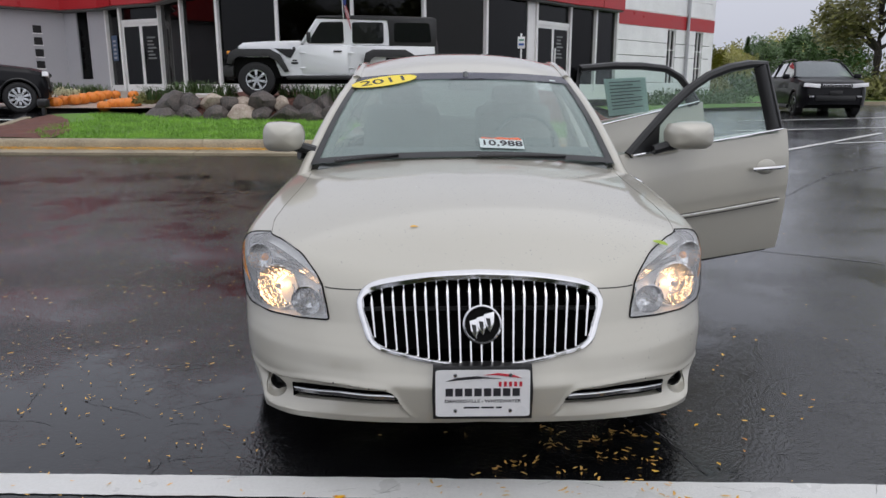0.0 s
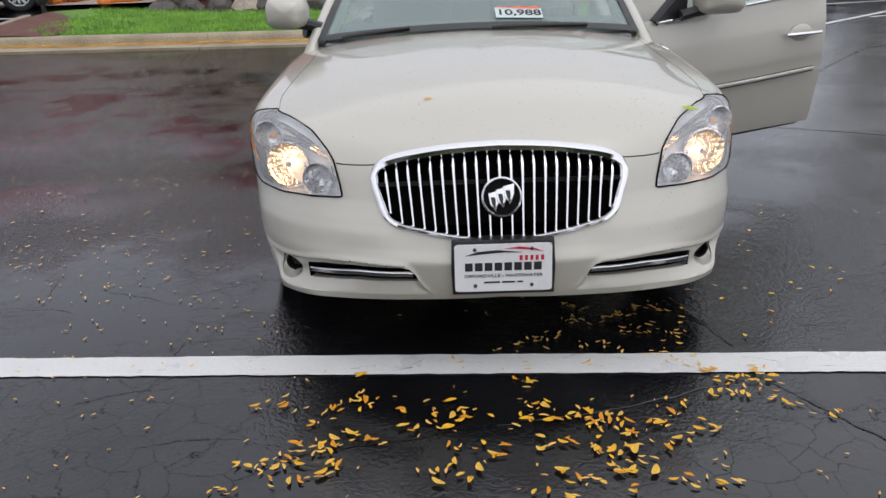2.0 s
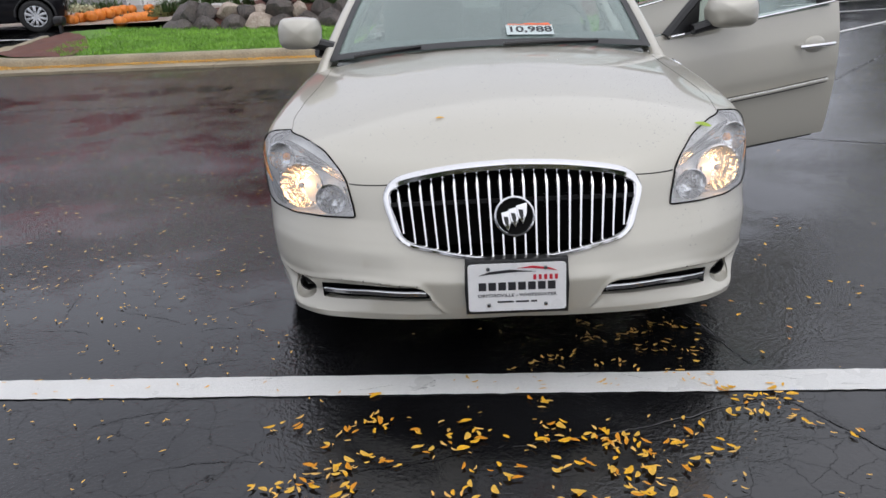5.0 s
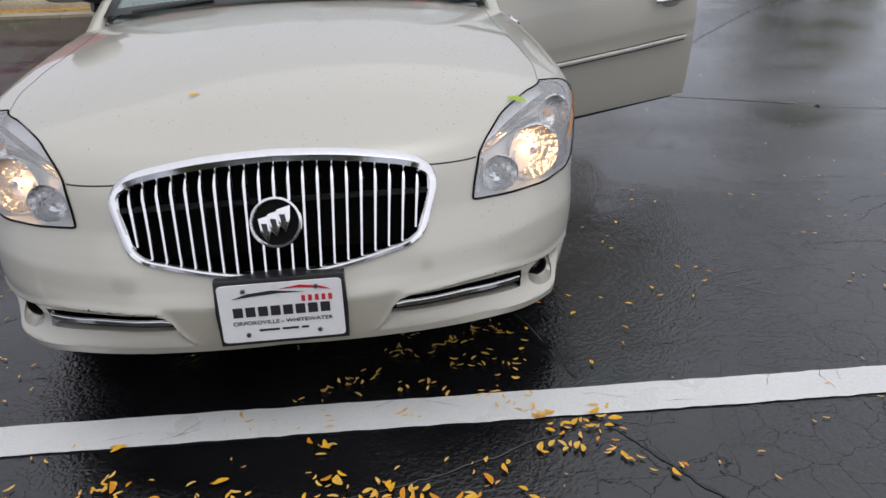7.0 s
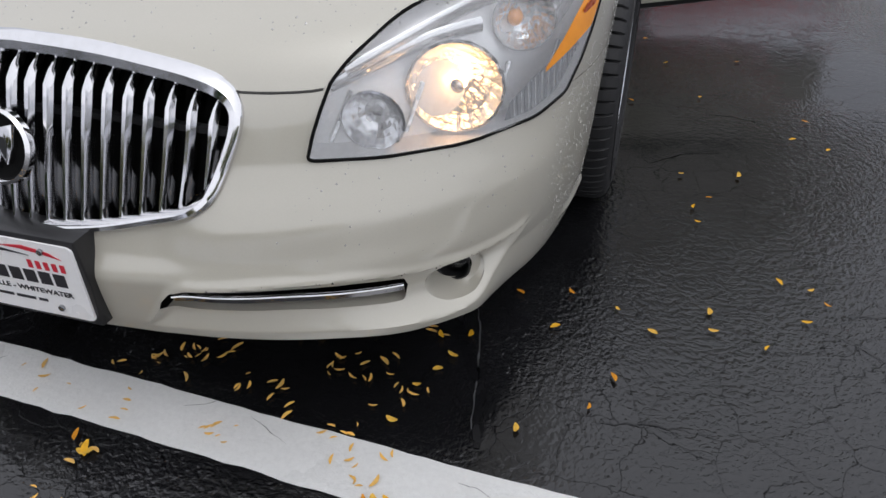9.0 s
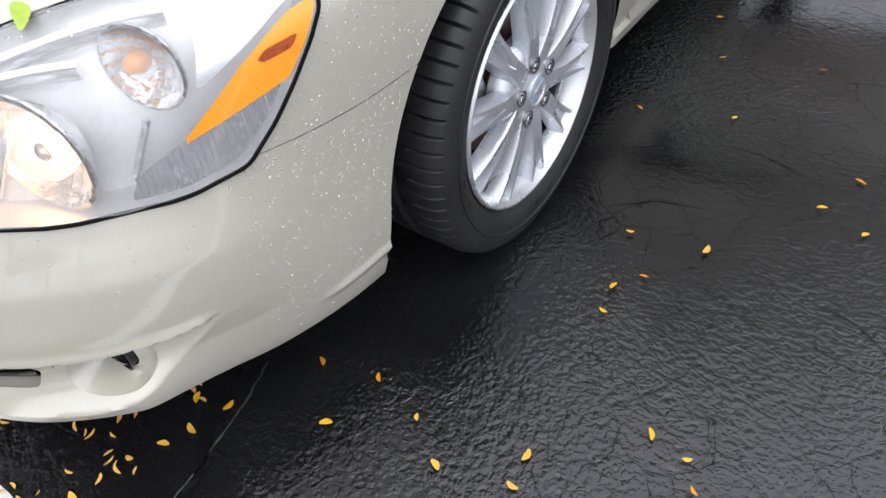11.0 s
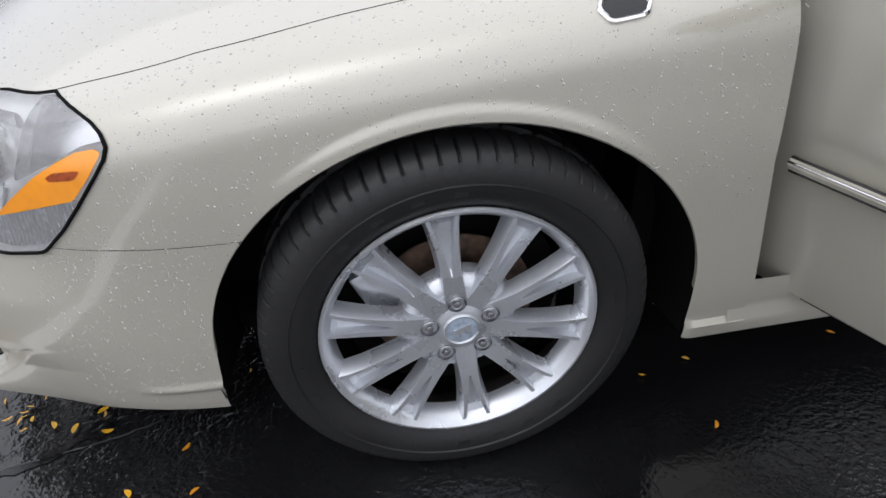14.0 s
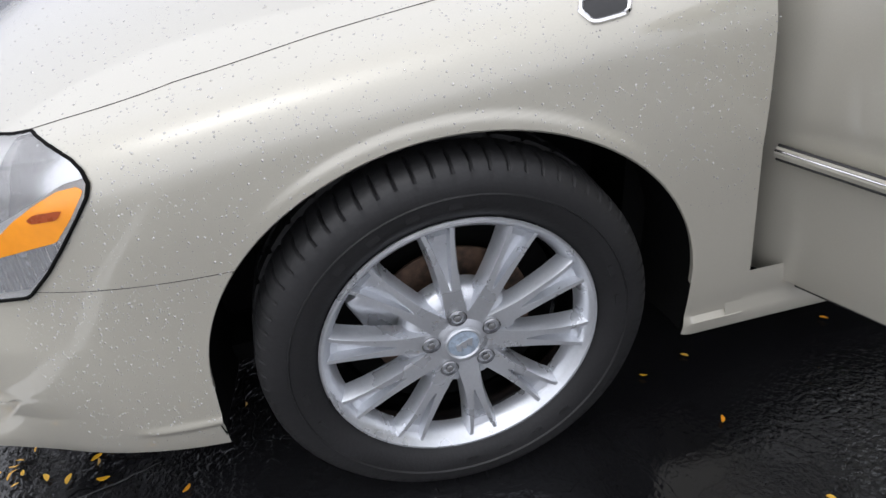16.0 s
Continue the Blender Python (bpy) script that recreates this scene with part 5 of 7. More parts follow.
# ---- doors ----
def door(name, hinge, tip, outline, glass_line, label, mirror_at=None, handle=None, mould=None, strip=None):
    """An open door: outline of its lower leaf and of its window frame as (along, height)."""
    hinge, tip = Vector(hinge), Vector(tip)
    d = (tip - hinge).normalized()
    nrm = Vector((d.y, -d.x))
    ob = thing(name, "", "")
    ob.parent = car
    tagged(ob, label)

    def at(s, z, o=0.0):
        p = hinge + d * s + nrm * o
        return (p.x, p.y, z)

    length, low, high = outline
    start = -.03
    cols, rows = np.linspace(0, 1, 24), np.linspace(0, 1, 26)
    def face(off, bulge):
        out = []
        for v in rows:
            row = []
            start = -.215 + .10 * step(0, .45, v) + .01 * v
            for u in cols:
                zb, zt = np.interp(u, [0, 1], low), np.interp(u, [0, 1], high)
                z = zb + v * (zt - zb)
                b = bulge * (curve(WIDE, .26 + v * .70) - .905 - .008 * np.exp(-((v - .47) / .02) ** 2) - .060 * (1 - v) ** 1.7)
                far = length - .02 * abs(v - .35) + .040 * (1 - v) ** 1.7
                row.append(at(start + u * (far - start), z, off + b))
            out.append(row)
        return np.array(out)
    A, B = face(0, 1.0), face(-.10, .5)
    R, C = len(rows), len(cols)
    V = np.concatenate([A.reshape(-1, 3), B.reshape(-1, 3)])
    N = R * C
    F = grid_faces(R, C) + [tuple(N + k for k in f[::-1]) for f in grid_faces(R, C)]
    edge = [j for j in range(C)] + [i * C + C - 1 for i in range(1, R)] + [(R - 1) * C + j for j in range(C - 2, -1, -1)] + [i * C for i in range(R - 2, 0, -1)]
    F += [(a, b, N + b, N + a) for a, b in zip(edge[1:] + edge[:1], edge)]
    raw("door_skin", V, F, PAINT, ob, "beige outer panel")
    part("door_lining", tube([at(.05, .62, -.12), at(length - .1, .66, -.12)], .05, 8), GREY_TRIM, ob, "grey inner arm rest")
    # dark strip along the foot
    raw("foot_seal", [at(q, np.interp(q, [0, length], low) + h, o) for q in (.02, length * .5, length - .01) for o, h in ((-.138, .004), (-.138, -.018), (-.116, -.020), (-.106, .004))], [(4 * i + k, 4 * i + (k + 1) % 4, 4 * i + 4 + (k + 1) % 4, 4 * i + 4 + k) for i in range(2) for k in range(4)] + [(3, 2, 1, 0), (8, 9, 10, 11)], BLACK, ob, smooth=False)
    fr = [at(s, z, -.035) for s, z in glass_line]
    part("window_frame", tube(fr, .026, 8), BLACK, ob, "black window frame")
    k = len(glass_line) - 1
    post = glass_line[-2], glass_line[-1]
    part("frame_post", tube([at(post[0][0] - .03, post[0][1] - .01, -.03), at(post[1][0] - .045, post[1][1], -.03)], .05, 8, flat=.45, up=tuple(nrm) + (0,)), BLACK, ob, "wide black post")
    bmg = bmesh.new()
    ring = [bmg.verts.new(at(s, z - (.0 if 0 < i < k else .03), -.03)) for i, (s, z) in enumerate(glass_line)]
    bmg.faces.new(ring)
    pane = part("window_pane", bmg, DOOR_PANE, ob, "rain-beaded pane")
    pane.visible_shadow = False
    part("belt_strip", tube([at(.02, high[0] + .004, .004), at(length - .09, high[1] + .002, .002)], .012, 8, flat=.6), CHROME, ob, "chrome strip under the window")
    if mould:
        pts = [at(s, z, .004) for s, z in mould]
        part("moulding_gap", tube([at(s, z - .0135, .004) for s, z in mould], .0032, 6), BLACK, ob)
        part("moulding_gap", tube([at(s, z + .0125, .006) for s, z in mould], .0025, 6), BLACK, ob)
        part("moulding", tube(pts, .011, 8, flat=1.1, up=(0, 0, 1)), PAINT, ob)
        part("moulding_strip", tube([at(s, z + .006, .0145) for s, z in mould], .0016, 6), CHROME, ob, "chrome line on the moulding")
    if handle:
        s0, z0 = handle
        bmh = tube([at(s0 - .118, z0 - .004, .012), at(s0 - .09, z0, .035), at(s0 + .06, z0 + .004, .038), at(s0 + .10, z0 + .004, .020)], .017, 8, flat=.8)
        part("door_handle", bmh, CHROME, ob, "chrome pull handle")
        cup = bmesh.new()
        bmesh.ops.create_uvsphere(cup, u_segments=16, v_segments=10, radius=1, matrix=Matrix.Translation(at(s0 - .01, z0 + .005, -.004)) @ Matrix.Rotation(math.atan2(d.y, d.x), 4, "Z") @ Matrix.Diagonal((.075, .012, .045, 1)))
        part("handle_cup", cup, PAINT, ob)
    return ob, at


drv, at = door("front_door", (.905, .60), (1.969, .998), (1.155, (.280, .348), (.962, 1.085)),
               [(.02, .965), (.13, 1.075), (.273, 1.213), (.40, 1.315), (.52, 1.385), (.66, 1.43), (.80, 1.452), (.918, 1.458), (1.075, 1.09)],
               "open beige driver's door with black-framed window", handle=(.985, .862), mould=[(.0, .595), (.3, .604), (.7, .634), (1.085, .669)])
MIRROR = [(-.098, .02), (-.080, .066), (.0, .078), (.085, .074), (.104, .03), (.102, -.045), (.07, -.070), (-.03, -.072), (-.088, -.055)]


def wing_mirror(m, parent):
    mir = thing("wing_mirror", "", "")
    mir.parent = parent
    tagged(mir, "beige wing mirror with a black foot")
    bm = bmesh.new()
    rows = []
    base = rounded(MIRROR, 4, .3)
    for y, s in ((.07, .93), (.06, 1.0), (.02, 1.0), (-.03, .93), (-.06, .76), (-.079, .45), (-.0845, .20), (-.0855, .02)):
        rows.append([bm.verts.new(m @ Vector((x * s, y, z * s))) for x, z in base])
    for a, b in zip(rows, rows[1:]):
        for k in range(len(a)):
            q = (k + 1) % len(a)
            bm.faces.new((a[k], a[q], b[q], b[k]))
    bm.faces.new(rows[0])
    part("mirror_cap", bm, PAINT, mir)
    part("mirror_foot", tube([m @ Vector((-.15, .03, -.07)), m @ Vector((-.10, .03, -.055)), m @ Vector((-.02, .03, -.04))], .028, 8), BLACK, mir)


wing_mirror(pose(*at(.315, 1.068, .10), 0, 0, 8) @ Matrix.Diagonal((1.28, 1, 1.04, 1)), drv)
raw("sail_panel", [at(.03, .97, -.01), at(.20, .985, -.01), at(.20, 1.13, -.01), at(.03, .97, -.04), at(.20, .985, -.04), at(.20, 1.13, -.04)], [(0, 1, 2), (5, 4, 3), (0, 3, 4, 1), (1, 4, 5, 2), (2, 5, 3, 0)], BLACK, drv, smooth=False)
wing_mirror(pose(-.925, .50, 1.075) @ Matrix.Diagonal((-1.05, 1, 1.05, 1)), car)
part("mirror_arm", tube([(-.86, .56, .985), (-.80, .60, .97)], .03, 8), BLACK, car)

rdoor, at2 = door("rear_door", (.93, 1.72), (1.85, 2.12), (1.05, (.33, .42), (1.06, 1.225)),
                  [(-.06, 1.05), (-.10, 1.30), (-.07, 1.455), (.20, 1.475), (.45, 1.475), (.66, 1.46), (.80, 1.40), (.91, 1.30), (.985, 1.215)],
                  "open beige rear door with a pale sheet in its window")
PAPER = mat("window_sheet", (.62, .78, .74), rough=.6, var=.08)
ps_ = [at2(*q, -.055) for q in ((.14, 1.385), (.50, 1.40), (.55, 1.16), (.20, 1.13))]
ps2 = [at2(*q, -.050) for q in ((.14, 1.385), (.50, 1.40), (.55, 1.16), (.20, 1.13))]
raw("price_sheet", ps_ + ps2, [(0, 1, 2, 3), (7, 6, 5, 4), (0, 4, 5, 1), (1, 5, 6, 2), (2, 6, 7, 3), (3, 7, 4, 0)], PAPER, rdoor, "pale green printed sheet", smooth=False)
for k in range(9):
    f = .1 + k * .09
    a_ = Vector(ps2[0]).lerp(Vector(ps2[3]), f)
    b_ = Vector(ps2[1]).lerp(Vector(ps2[2]), f)
    q0, q1 = a_.lerp(b_, .10), a_.lerp(b_, .85 - .2 * (k % 3 == 1))
    part("print_bar", tube([tuple(q0 + Vector((.002, -.006, 0))), tuple(q1 + Vector((.002, -.006, 0)))], .0035, 4), GREY_TRIM, rdoor)

# ---- cabin ----
part("dashboard", prism([(.36, .93), (.55, .985), (.80, 1.0), (.98, .95), (1.02, .80), (.95, .60), (.40, .60)], 0, -.74, .74, bevel=.02), GREY_TRIM, car, "grey dashboard")
part("cabin_floor", box((1.45, 2.5, .04), (0, 1.9, .30)), MATT, car)
part("firewall", box((1.5, .05, .6), (0, .42, .62)), MATT, car)


def seat(x, y):
    s = thing("front_seat", "", "")
    s.parent = car
    tagged(s, "grey-beige leather front seat")
    part("seat_base", box((.52, .55, .18), (x, y - .2, .48), (6, 0, 0), .06, 3), CLOTH, s)
    bm = box((.52, .16, .74), (x, y + .125, .86), (-14, 0, 0), .075, 4)
    part("seat_back", bm, CLOTH, s)
    part("headrest", box((.29, .11, .19), (x, y + .235, 1.25), (-10, 0, 0), .05, 4), CLOTH, s)


seat(-.36, 1.55), seat(.40, 1.55)
part("rear_bench", box((1.35, .2, .62), (0, 2.75, .80), (-18, 0, 0), .07, 3), CLOTH, car, "grey-beige rear bench")
for x in (-.40, .42):
    part("rear_headrest", box((.26, .10, .14), (x, 2.90, 1.16), (-12, 0, 0), .04, 3), CREAM_TRIM, car)
part("rear_shelf", box((1.3, .5, .03), (0, 3.1, 1.06), bevel=.01), CREAM_TRIM, car)
bm = bmesh.new()
wm = pose(.40, 1.02, 1.0, 62, 0, 0)
rings = []
for k in range(40):
    a = 2 * math.pi * k / 40
    c_ = Vector((.185 * math.cos(a), .185 * math.sin(a), 0))
    o_ = Vector((math.cos(a), math.sin(a), 0))
    rings.append([bm.verts.new(wm @ (c_ + o_ * .015 * math.cos(b) + Vector((0, 0, .015 * math.sin(b))))) for b in np.linspace(0, 2 * math.pi, 9)[:-1]])
for a, b in zip(rings, rings[1:] + rings[:1]):
    for k in range(8):
        bm.faces.new((a[k], a[(k + 1) % 8], b[(k + 1) % 8], b[k]))
part("steering_wheel", bm, GREY_TRIM, car, "grey steering wheel")
part("steering_hub", box((.32, .09, .05), (.40, 1.03, .99), (62, 0, 0), .03, 2), GREY_TRIM, car)
part("rear_view_mirror", box((.24, .035, .075), (.06, 1.22, 1.345), (0, 0, 0), .025, 3), GREY_TRIM, car, "grey rear view mirror")
part("mirror_stem", tube([(.06, 1.25, 1.36), (.05, 1.27, 1.42)], .015, 8), GREY_TRIM, car)
for sx in (1, -1):
    part("cabin_pillar_trim", tube([tuple(v + np.array([-sx * .03, .05, -.02])) for v in W[:, -1 if sx > 0 else 0]], .035, 8), CREAM_TRIM, car)
head = part("headliner", box((1.1, 1.15, .02), (.03, 2.10, 1.415), bevel=.008), CREAM_TRIM, car)
for y0, x0, x1 in ((0, -.62, -.28), (0, .10, .55)):
    pts = [tuple(base[int((x + .775) / 1.55 * 24)] + np.array([0, -.012 + .028 * f, .010 + .012 * f])) for f, x in zip(np.linspace(0, 1, 6), np.linspace(x0, x1, 6))]
    part("wiper", tube(pts, .009, 6), BLACK, car, "black wiper arm")


def words(name, text, size, m, material, parent, label, bold=0.0):
    cu = bpy.data.curves.new(name, "FONT")
    cu.body, cu.size, cu.align_x, cu.align_y, cu.extrude, cu.offset = text, size, "CENTER", "CENTER", .0004, bold
    tmp = bpy.data.objects.new(name, cu)
    scene.collection.objects.link(tmp)
    me = bpy.data.meshes.new_from_object(tmp.evaluated_get(bpy.context.evaluated_depsgraph_get()))
    bpy.data.objects.remove(tmp)
    me.materials.clear()
    me.materials.append(material)
    me.transform(m)
    ob = new(name, me)
    ob.parent = parent
    return tagged(ob, label)


words("town_lettering", "ORFORDVILLE - WHITEWATER", .0145, PT @ Matrix.Translation((0, -.0108, -.027)) @ Matrix.Rotation(math.pi / 2, 4, "X") @ Matrix.Diagonal((1.22, 1, 1, 1)), INK, plate, "small dark printed town names", .0002)


def screen_frame(u, v, off):
    """A pose on the windscreen: x across, y up the glass."""
    i, j = v * (W.shape[0] - 1), u * (W.shape[1] - 1)
    i0, j0 = min(int(i), W.shape[0] - 2), min(int(j), W.shape[1] - 2)
    p = W[i0, j0] + (W[i0 + 1, j0] - W[i0, j0]) * (i - i0) + (W[i0, j0 + 1] - W[i0, j0]) * (j - j0)
    ex = Vector(W[i0, j0 + 1] - W[i0, j0]).normalized()
    ey = Vector(W[i0 + 1, j0] - W[i0, j0]).normalized()
    ez = ex.cross(ey).normalized()
    ey = ez.cross(ex)
    m = Matrix((ex, ey, ez)).transposed().to_4x4()
    m.translation = Vector(p) + ez * off
    return m


YELLOW = mat("sticker_yellow", (.85, .66, .03), rough=.4, var=.04)
WHITE_P = mat("sticker_white", (.56, .64, .63), rough=.5, var=.03)
ORANGE_P = mat("sticker_orange", (.80, .16, .06), rough=.5, var=.05)
m = screen_frame(.145, .862, .012) @ Matrix.Rotation(radians(13), 4, "Z")
bm = cyl(1, .002, seg=48)
bmesh.ops.transform(bm, matrix=m @ Matrix.Diagonal((.20, .088, 1, 1)), verts=bm.verts)
part("year_sticker", bm, YELLOW, car, "yellow oval year sticker")
words("year_digits", "2011", .125, m @ Matrix.Translation((0, 0, .002)) @ Matrix.Diagonal((1.2, 1, 1, 1)), INK, car, "dark digits 2011", .001)
m = screen_frame(.628, .105, .010) @ Matrix.Rotation(radians(-1), 4, "Z")
bm = box((.225, .090, .001))
bmesh.ops.transform(bm, matrix=m, verts=bm.verts)
part("price_card", bm, WHITE_P, car, "white price card")
bm = prism([(-.105, .035), (-.10, .055), (-.04, .050), (.0, .060), (.04, .055), (.095, .062), (.11, .035)], 2, -.0005, .0005)
bmesh.ops.transform(bm, matrix=m, verts=bm.verts)
part("price_card_top", bm, ORANGE_P, car, "orange card edge")
words("price_digits", "10,988", .076, m @ Matrix.Translation((0, -.002, .002)) @ Matrix.Diagonal((1.05, .9, 1, 1)), INK, car, "dark digits 10,988", .0015)
m = screen_frame(.925, .90, .008)
bm = box((.035, .02, .001))
bmesh.ops.transform(bm, matrix=m, verts=bm.verts)
part("corner_sticker", bm, WHITE_P, car, "small white sticker")


# ---- rain drops standing on the paint ----
def drops(count, p0, p1, seed, zlo, zhi, size=(.0008, .0028)):
    """Small domes of water on the skin between two heights."""
    r = np.random.default_rng(seed)
    p = r.uniform(p0, p1, count)
    lo_, hi_ = zlo(p), zhi(p)
    z = lo_ + (hi_ - lo_) * r.random(count) ** .8
    poly = [np.asarray(LAMP), np.asarray(ARCH), np.asarray(GRILLE), np.asarray(SLOT), np.asarray(FOG)]
    C = on_skin(p, z)
    e = .004
    up = on_skin(p, z + e) - C
    side = on_skin(p + .5, z) - C
    N = np.cross(side, up)
    N /= np.linalg.norm(N, axis=1)[:, None] + 1e-9
    keep_ = ~np.any([inside(q, np.stack([p / 100, z], -1)) for q in poly], axis=0)
    return C[keep_], N[keep_], r


def dome_mesh(C, N, r, size):
    n = len(C)
    rad = size[0] + (size[1] - size[0]) * r.random(n) ** 3
    t1 = np.cross(N, [0, 0, 1.0]) + [1e-6, 0, 0]
    t1 /= np.linalg.norm(t1, axis=1)[:, None]
    t2 = np.cross(N, t1)
    ang = np.linspace(0, 2 * math.pi, 8)[:-1]
    V = []
    for f, h in ((1.0, -.1), (.8, .32), (.4, .52)):
        for a in ang:
            V.append(C + rad[:, None] * (f * math.cos(a) * t1 + f * math.sin(a) * t2 * 1.12 + h * N))
    V.append(C + rad[:, None] * .56 * N)
    V = np.stack(V, 1)
    m_ = V.shape[1]
    base_f = [(k, (k + 1) % 7, 7 + (k + 1) % 7, 7 + k) for k in range(7)] + [(7 + k, 7 + (k + 1) % 7, 14 + (k + 1) % 7, 14 + k) for k in range(7)] + [(14 + k, 14 + (k + 1) % 7, 21) for k in range(7)]
    F = [tuple(i * m_ + q for q in f) for i in range(n) for f in base_f]
    return V.reshape(-1, 3), F


wet = []
# white haze paints the bright glints of the drops
WATER = glass("rain_drop", (1, 1, 1), rough=.02, haze=.30, haze_colour=(.92, .92, .91))
for count, p0, p1, seed, zl, zh in ((3600, 62, 181, 1, lambda p: np.full(len(p), .50), lambda p: curve(TOP_EDGE, p) - .004), (900, 58, 84, 2, lambda p: curve(LOW_EDGE, p) + .02, lambda p: np.full(len(p), .57)), (110, 10, 60, 3, lambda p: np.full(len(p), .37), lambda p: np.full(len(p), .56))):
    C, N, r_ = drops(count, p0, p1, seed, zl, zh)
    wet.append(dome_mesh(C, N, r_, (.0006, .0022)))
rd = np.random.default_rng(8)
n_ = 2600
xh, yh = rd.uniform(-.78, .84, n_), rd.uniform(-.95, .35, n_)
xh, yh = np.where(rd.random(n_) < .35, rd.uniform(.45, .84, n_), xh), yh
Ch = skin(np.stack([xh, yh, np.full(n_, .5)], -1), np.array([0, 0, 1.0]), .7)
g_ = .004
Nx = (skin(Ch * [1, 1, 0] + [g_, 0, .5], np.array([0, 0, 1.0]), .7) - Ch)
Ny = (skin(Ch * [1, 1, 0] + [0, g_, .5], np.array([0, 0, 1.0]), .7) - Ch)
Nh = np.cross(Nx, Ny)
Nh /= np.linalg.norm(Nh, axis=1)[:, None] + 1e-9
ok_ = (Nh[:, 2] > .75) & (Ch[:, 2] > .66)
wet.append(dome_mesh(Ch[ok_], Nh[ok_], rd, (.0008, .0026)))
DV, DF = [], []
for v_, f_ in wet:
    b_ = sum(len(q) for q in DV)
    DV.append(v_)
    DF += [tuple(b_ + i for i in f) for f in f_]
rg = np.random.default_rng(12)
pg = rg.uniform(-4, 42, 46)
zg_ = curve([(-4, .366), (10, .374), (20, .366), (27, .355), (33, .347), (39, .343), (45, .344)], pg) + rg.normal(.001, .0015, 46)
Cg = on_skin(pg, zg_)
Ng = np.tile([0, -1.0, 0], (46, 1))
grime = raw("grime_fleck", *dome_mesh(Cg * np.where(rg.random(46) < .5, 1, -1)[:, None] ** np.array([1, 0, 0]), Ng, rg, (.0008, .0032)), SEAM, car, "dark flecks of dirt along the bumper ledge")
tagged(grime, kind="stuff")
ob = raw("rain_water", np.concatenate(DV), DF, WATER, car, "clear rain drops on the paint")
tagged(ob, kind="stuff")
ob.visible_shadow = False


# ---- stones, pumpkins and plants by the lawn ----
def lump(r, seed, rough=.25, cuts=2, squash=(1, 1, 1), facet=.5):
    """An uneven stone."""
    bm = bmesh.new()
    bmesh.ops.create_icosphere(bm, subdivisions=cuts + 1, radius=1)
    off = Vector((seed * 3.1, seed * 1.7, seed * .9))
    rng = random.Random(seed)
    planes = [(Vector((rng.uniform(-1, 1), rng.uniform(-1, 1), rng.uniform(-1, 1))).normalized(), rng.uniform(.52, .85)) for _ in range(12)]
    for v in bm.verts:
        d = v.co.normalized()
        k = 1 + rough * noise.noise(d * 1.4 + off) + rough * .4 * noise.noise(d * 4 + off)
        p = d * k
        for n, h in planes:
            q = p.dot(n)
            if q > h:
                p = p - n * (q - h) * facet
        v.co = Vector((p.x * squash[0], p.y * squash[1], p.z * squash[2])) * r
    return bm


STONE_D = mat("dark_boulder", (.055, .056, .060), rough=.5, var=.6, scale=5, fine=40, bump=.03, second=(.11, .09, .08))
STONE_T = mat("tan_boulder", (.34, .245, .19), rough=.6, var=.3, scale=5, fine=35, bump=.01, second=(.42, .36, .30))


def far_x(px, d):
    """Sideways place of a thing seen d metres off."""
    return (px - 784) / 1269 * d * 1.0 + .02 * d - .16


LOWER = [(300, 26, 0), (335, 20, 0), (352, 14, 0), (386, 26, 0), (432, 25, 1), (466, 16, 0), (510, 30, 0), (556, 22, 0), (590, 26, 0), (640, 30, 0)]
UPPER = [(308, 24, 0), (340, 16, 0), (377, 23, 1), (408, 14, 0), (424, 15, 1), (462, 27, 0), (497, 12, 1), (536, 17, 0), (572, 20, 0), (612, 22, 0)]
for row, (zc, yc) in ((LOWER, (.80, 11.98)), (UPPER, (1.06, 12.22))):
    for k, (px, half, tan) in enumerate(row):
        r = half / 1269 * 15.4 * 1.28
        x = far_x(px, 15.3)
        seed = k + (40 if row is UPPER else 3)
        tall = min(.25, r * .85)
        ob = part("boulder", lump(r, seed, .22, 2, (1.0, .8, tall / r * 1.1), .9), STONE_T if tan else STONE_D, None, angle=14)
        ob.matrix_world = pose(x, yc + .05 * math.sin(seed * 2.3), zc - (.02 if row is LOWER else .03), 0, 0, seed * 9 % 25)
        tagged(ob, "pinkish tan boulder in the low stone edging" if tan else "dark grey wet boulder in the low stone edging", "boulder", "boulders edging the bed")

PUMPKIN = mat("pumpkin_skin", (.76, .23, .03), rough=.4, var=.15, scale=7, fine=50)
STEM = mat("pumpkin_stem", (.10, .08, .03), rough=.8, var=.3)


def pumpkin(r):
    bm = bmesh.new()
    n, rows = 40, 14
    rings = []
    for i in range(1, rows):
        a = math.pi * i / rows
        ring = []
        for k in range(n):
            t = 2 * math.pi * k / n
            rib = 1 - .07 * abs(math.cos(t * 5)) ** .5 * math.sin(a)
            dip = 1 - .12 * math.exp(-(min(a, math.pi - a) / .45) ** 2)
            ring.append(bm.verts.new((r * math.sin(a) * rib * math.cos(t), r * math.sin(a) * rib * math.sin(t), r * .82 * math.cos(a) * dip)))
        rings.append(ring)
    for a, b in zip(rings, rings[1:]):
        for k in range(n):
            bm.faces.new((a[k], a[(k + 1) % n], b[(k + 1) % n], b[k]))
    bm.faces.new(rings[0][::-1]), bm.faces.new(rings[-1])
    p = thing("pumpkin", "ripe orange pumpkin on the pavement by the bed", "pumpkin", "pumpkins by the entrance")
    part("flesh", bm, PUMPKIN, p)
    part("stem", tube([(0, 0, r * .66), (.01, 0, r * .85), (.03, .01, r * 1.02)], lambda t: .022 - .008 * t, 7), STEM, p, "brown stem")
    return p


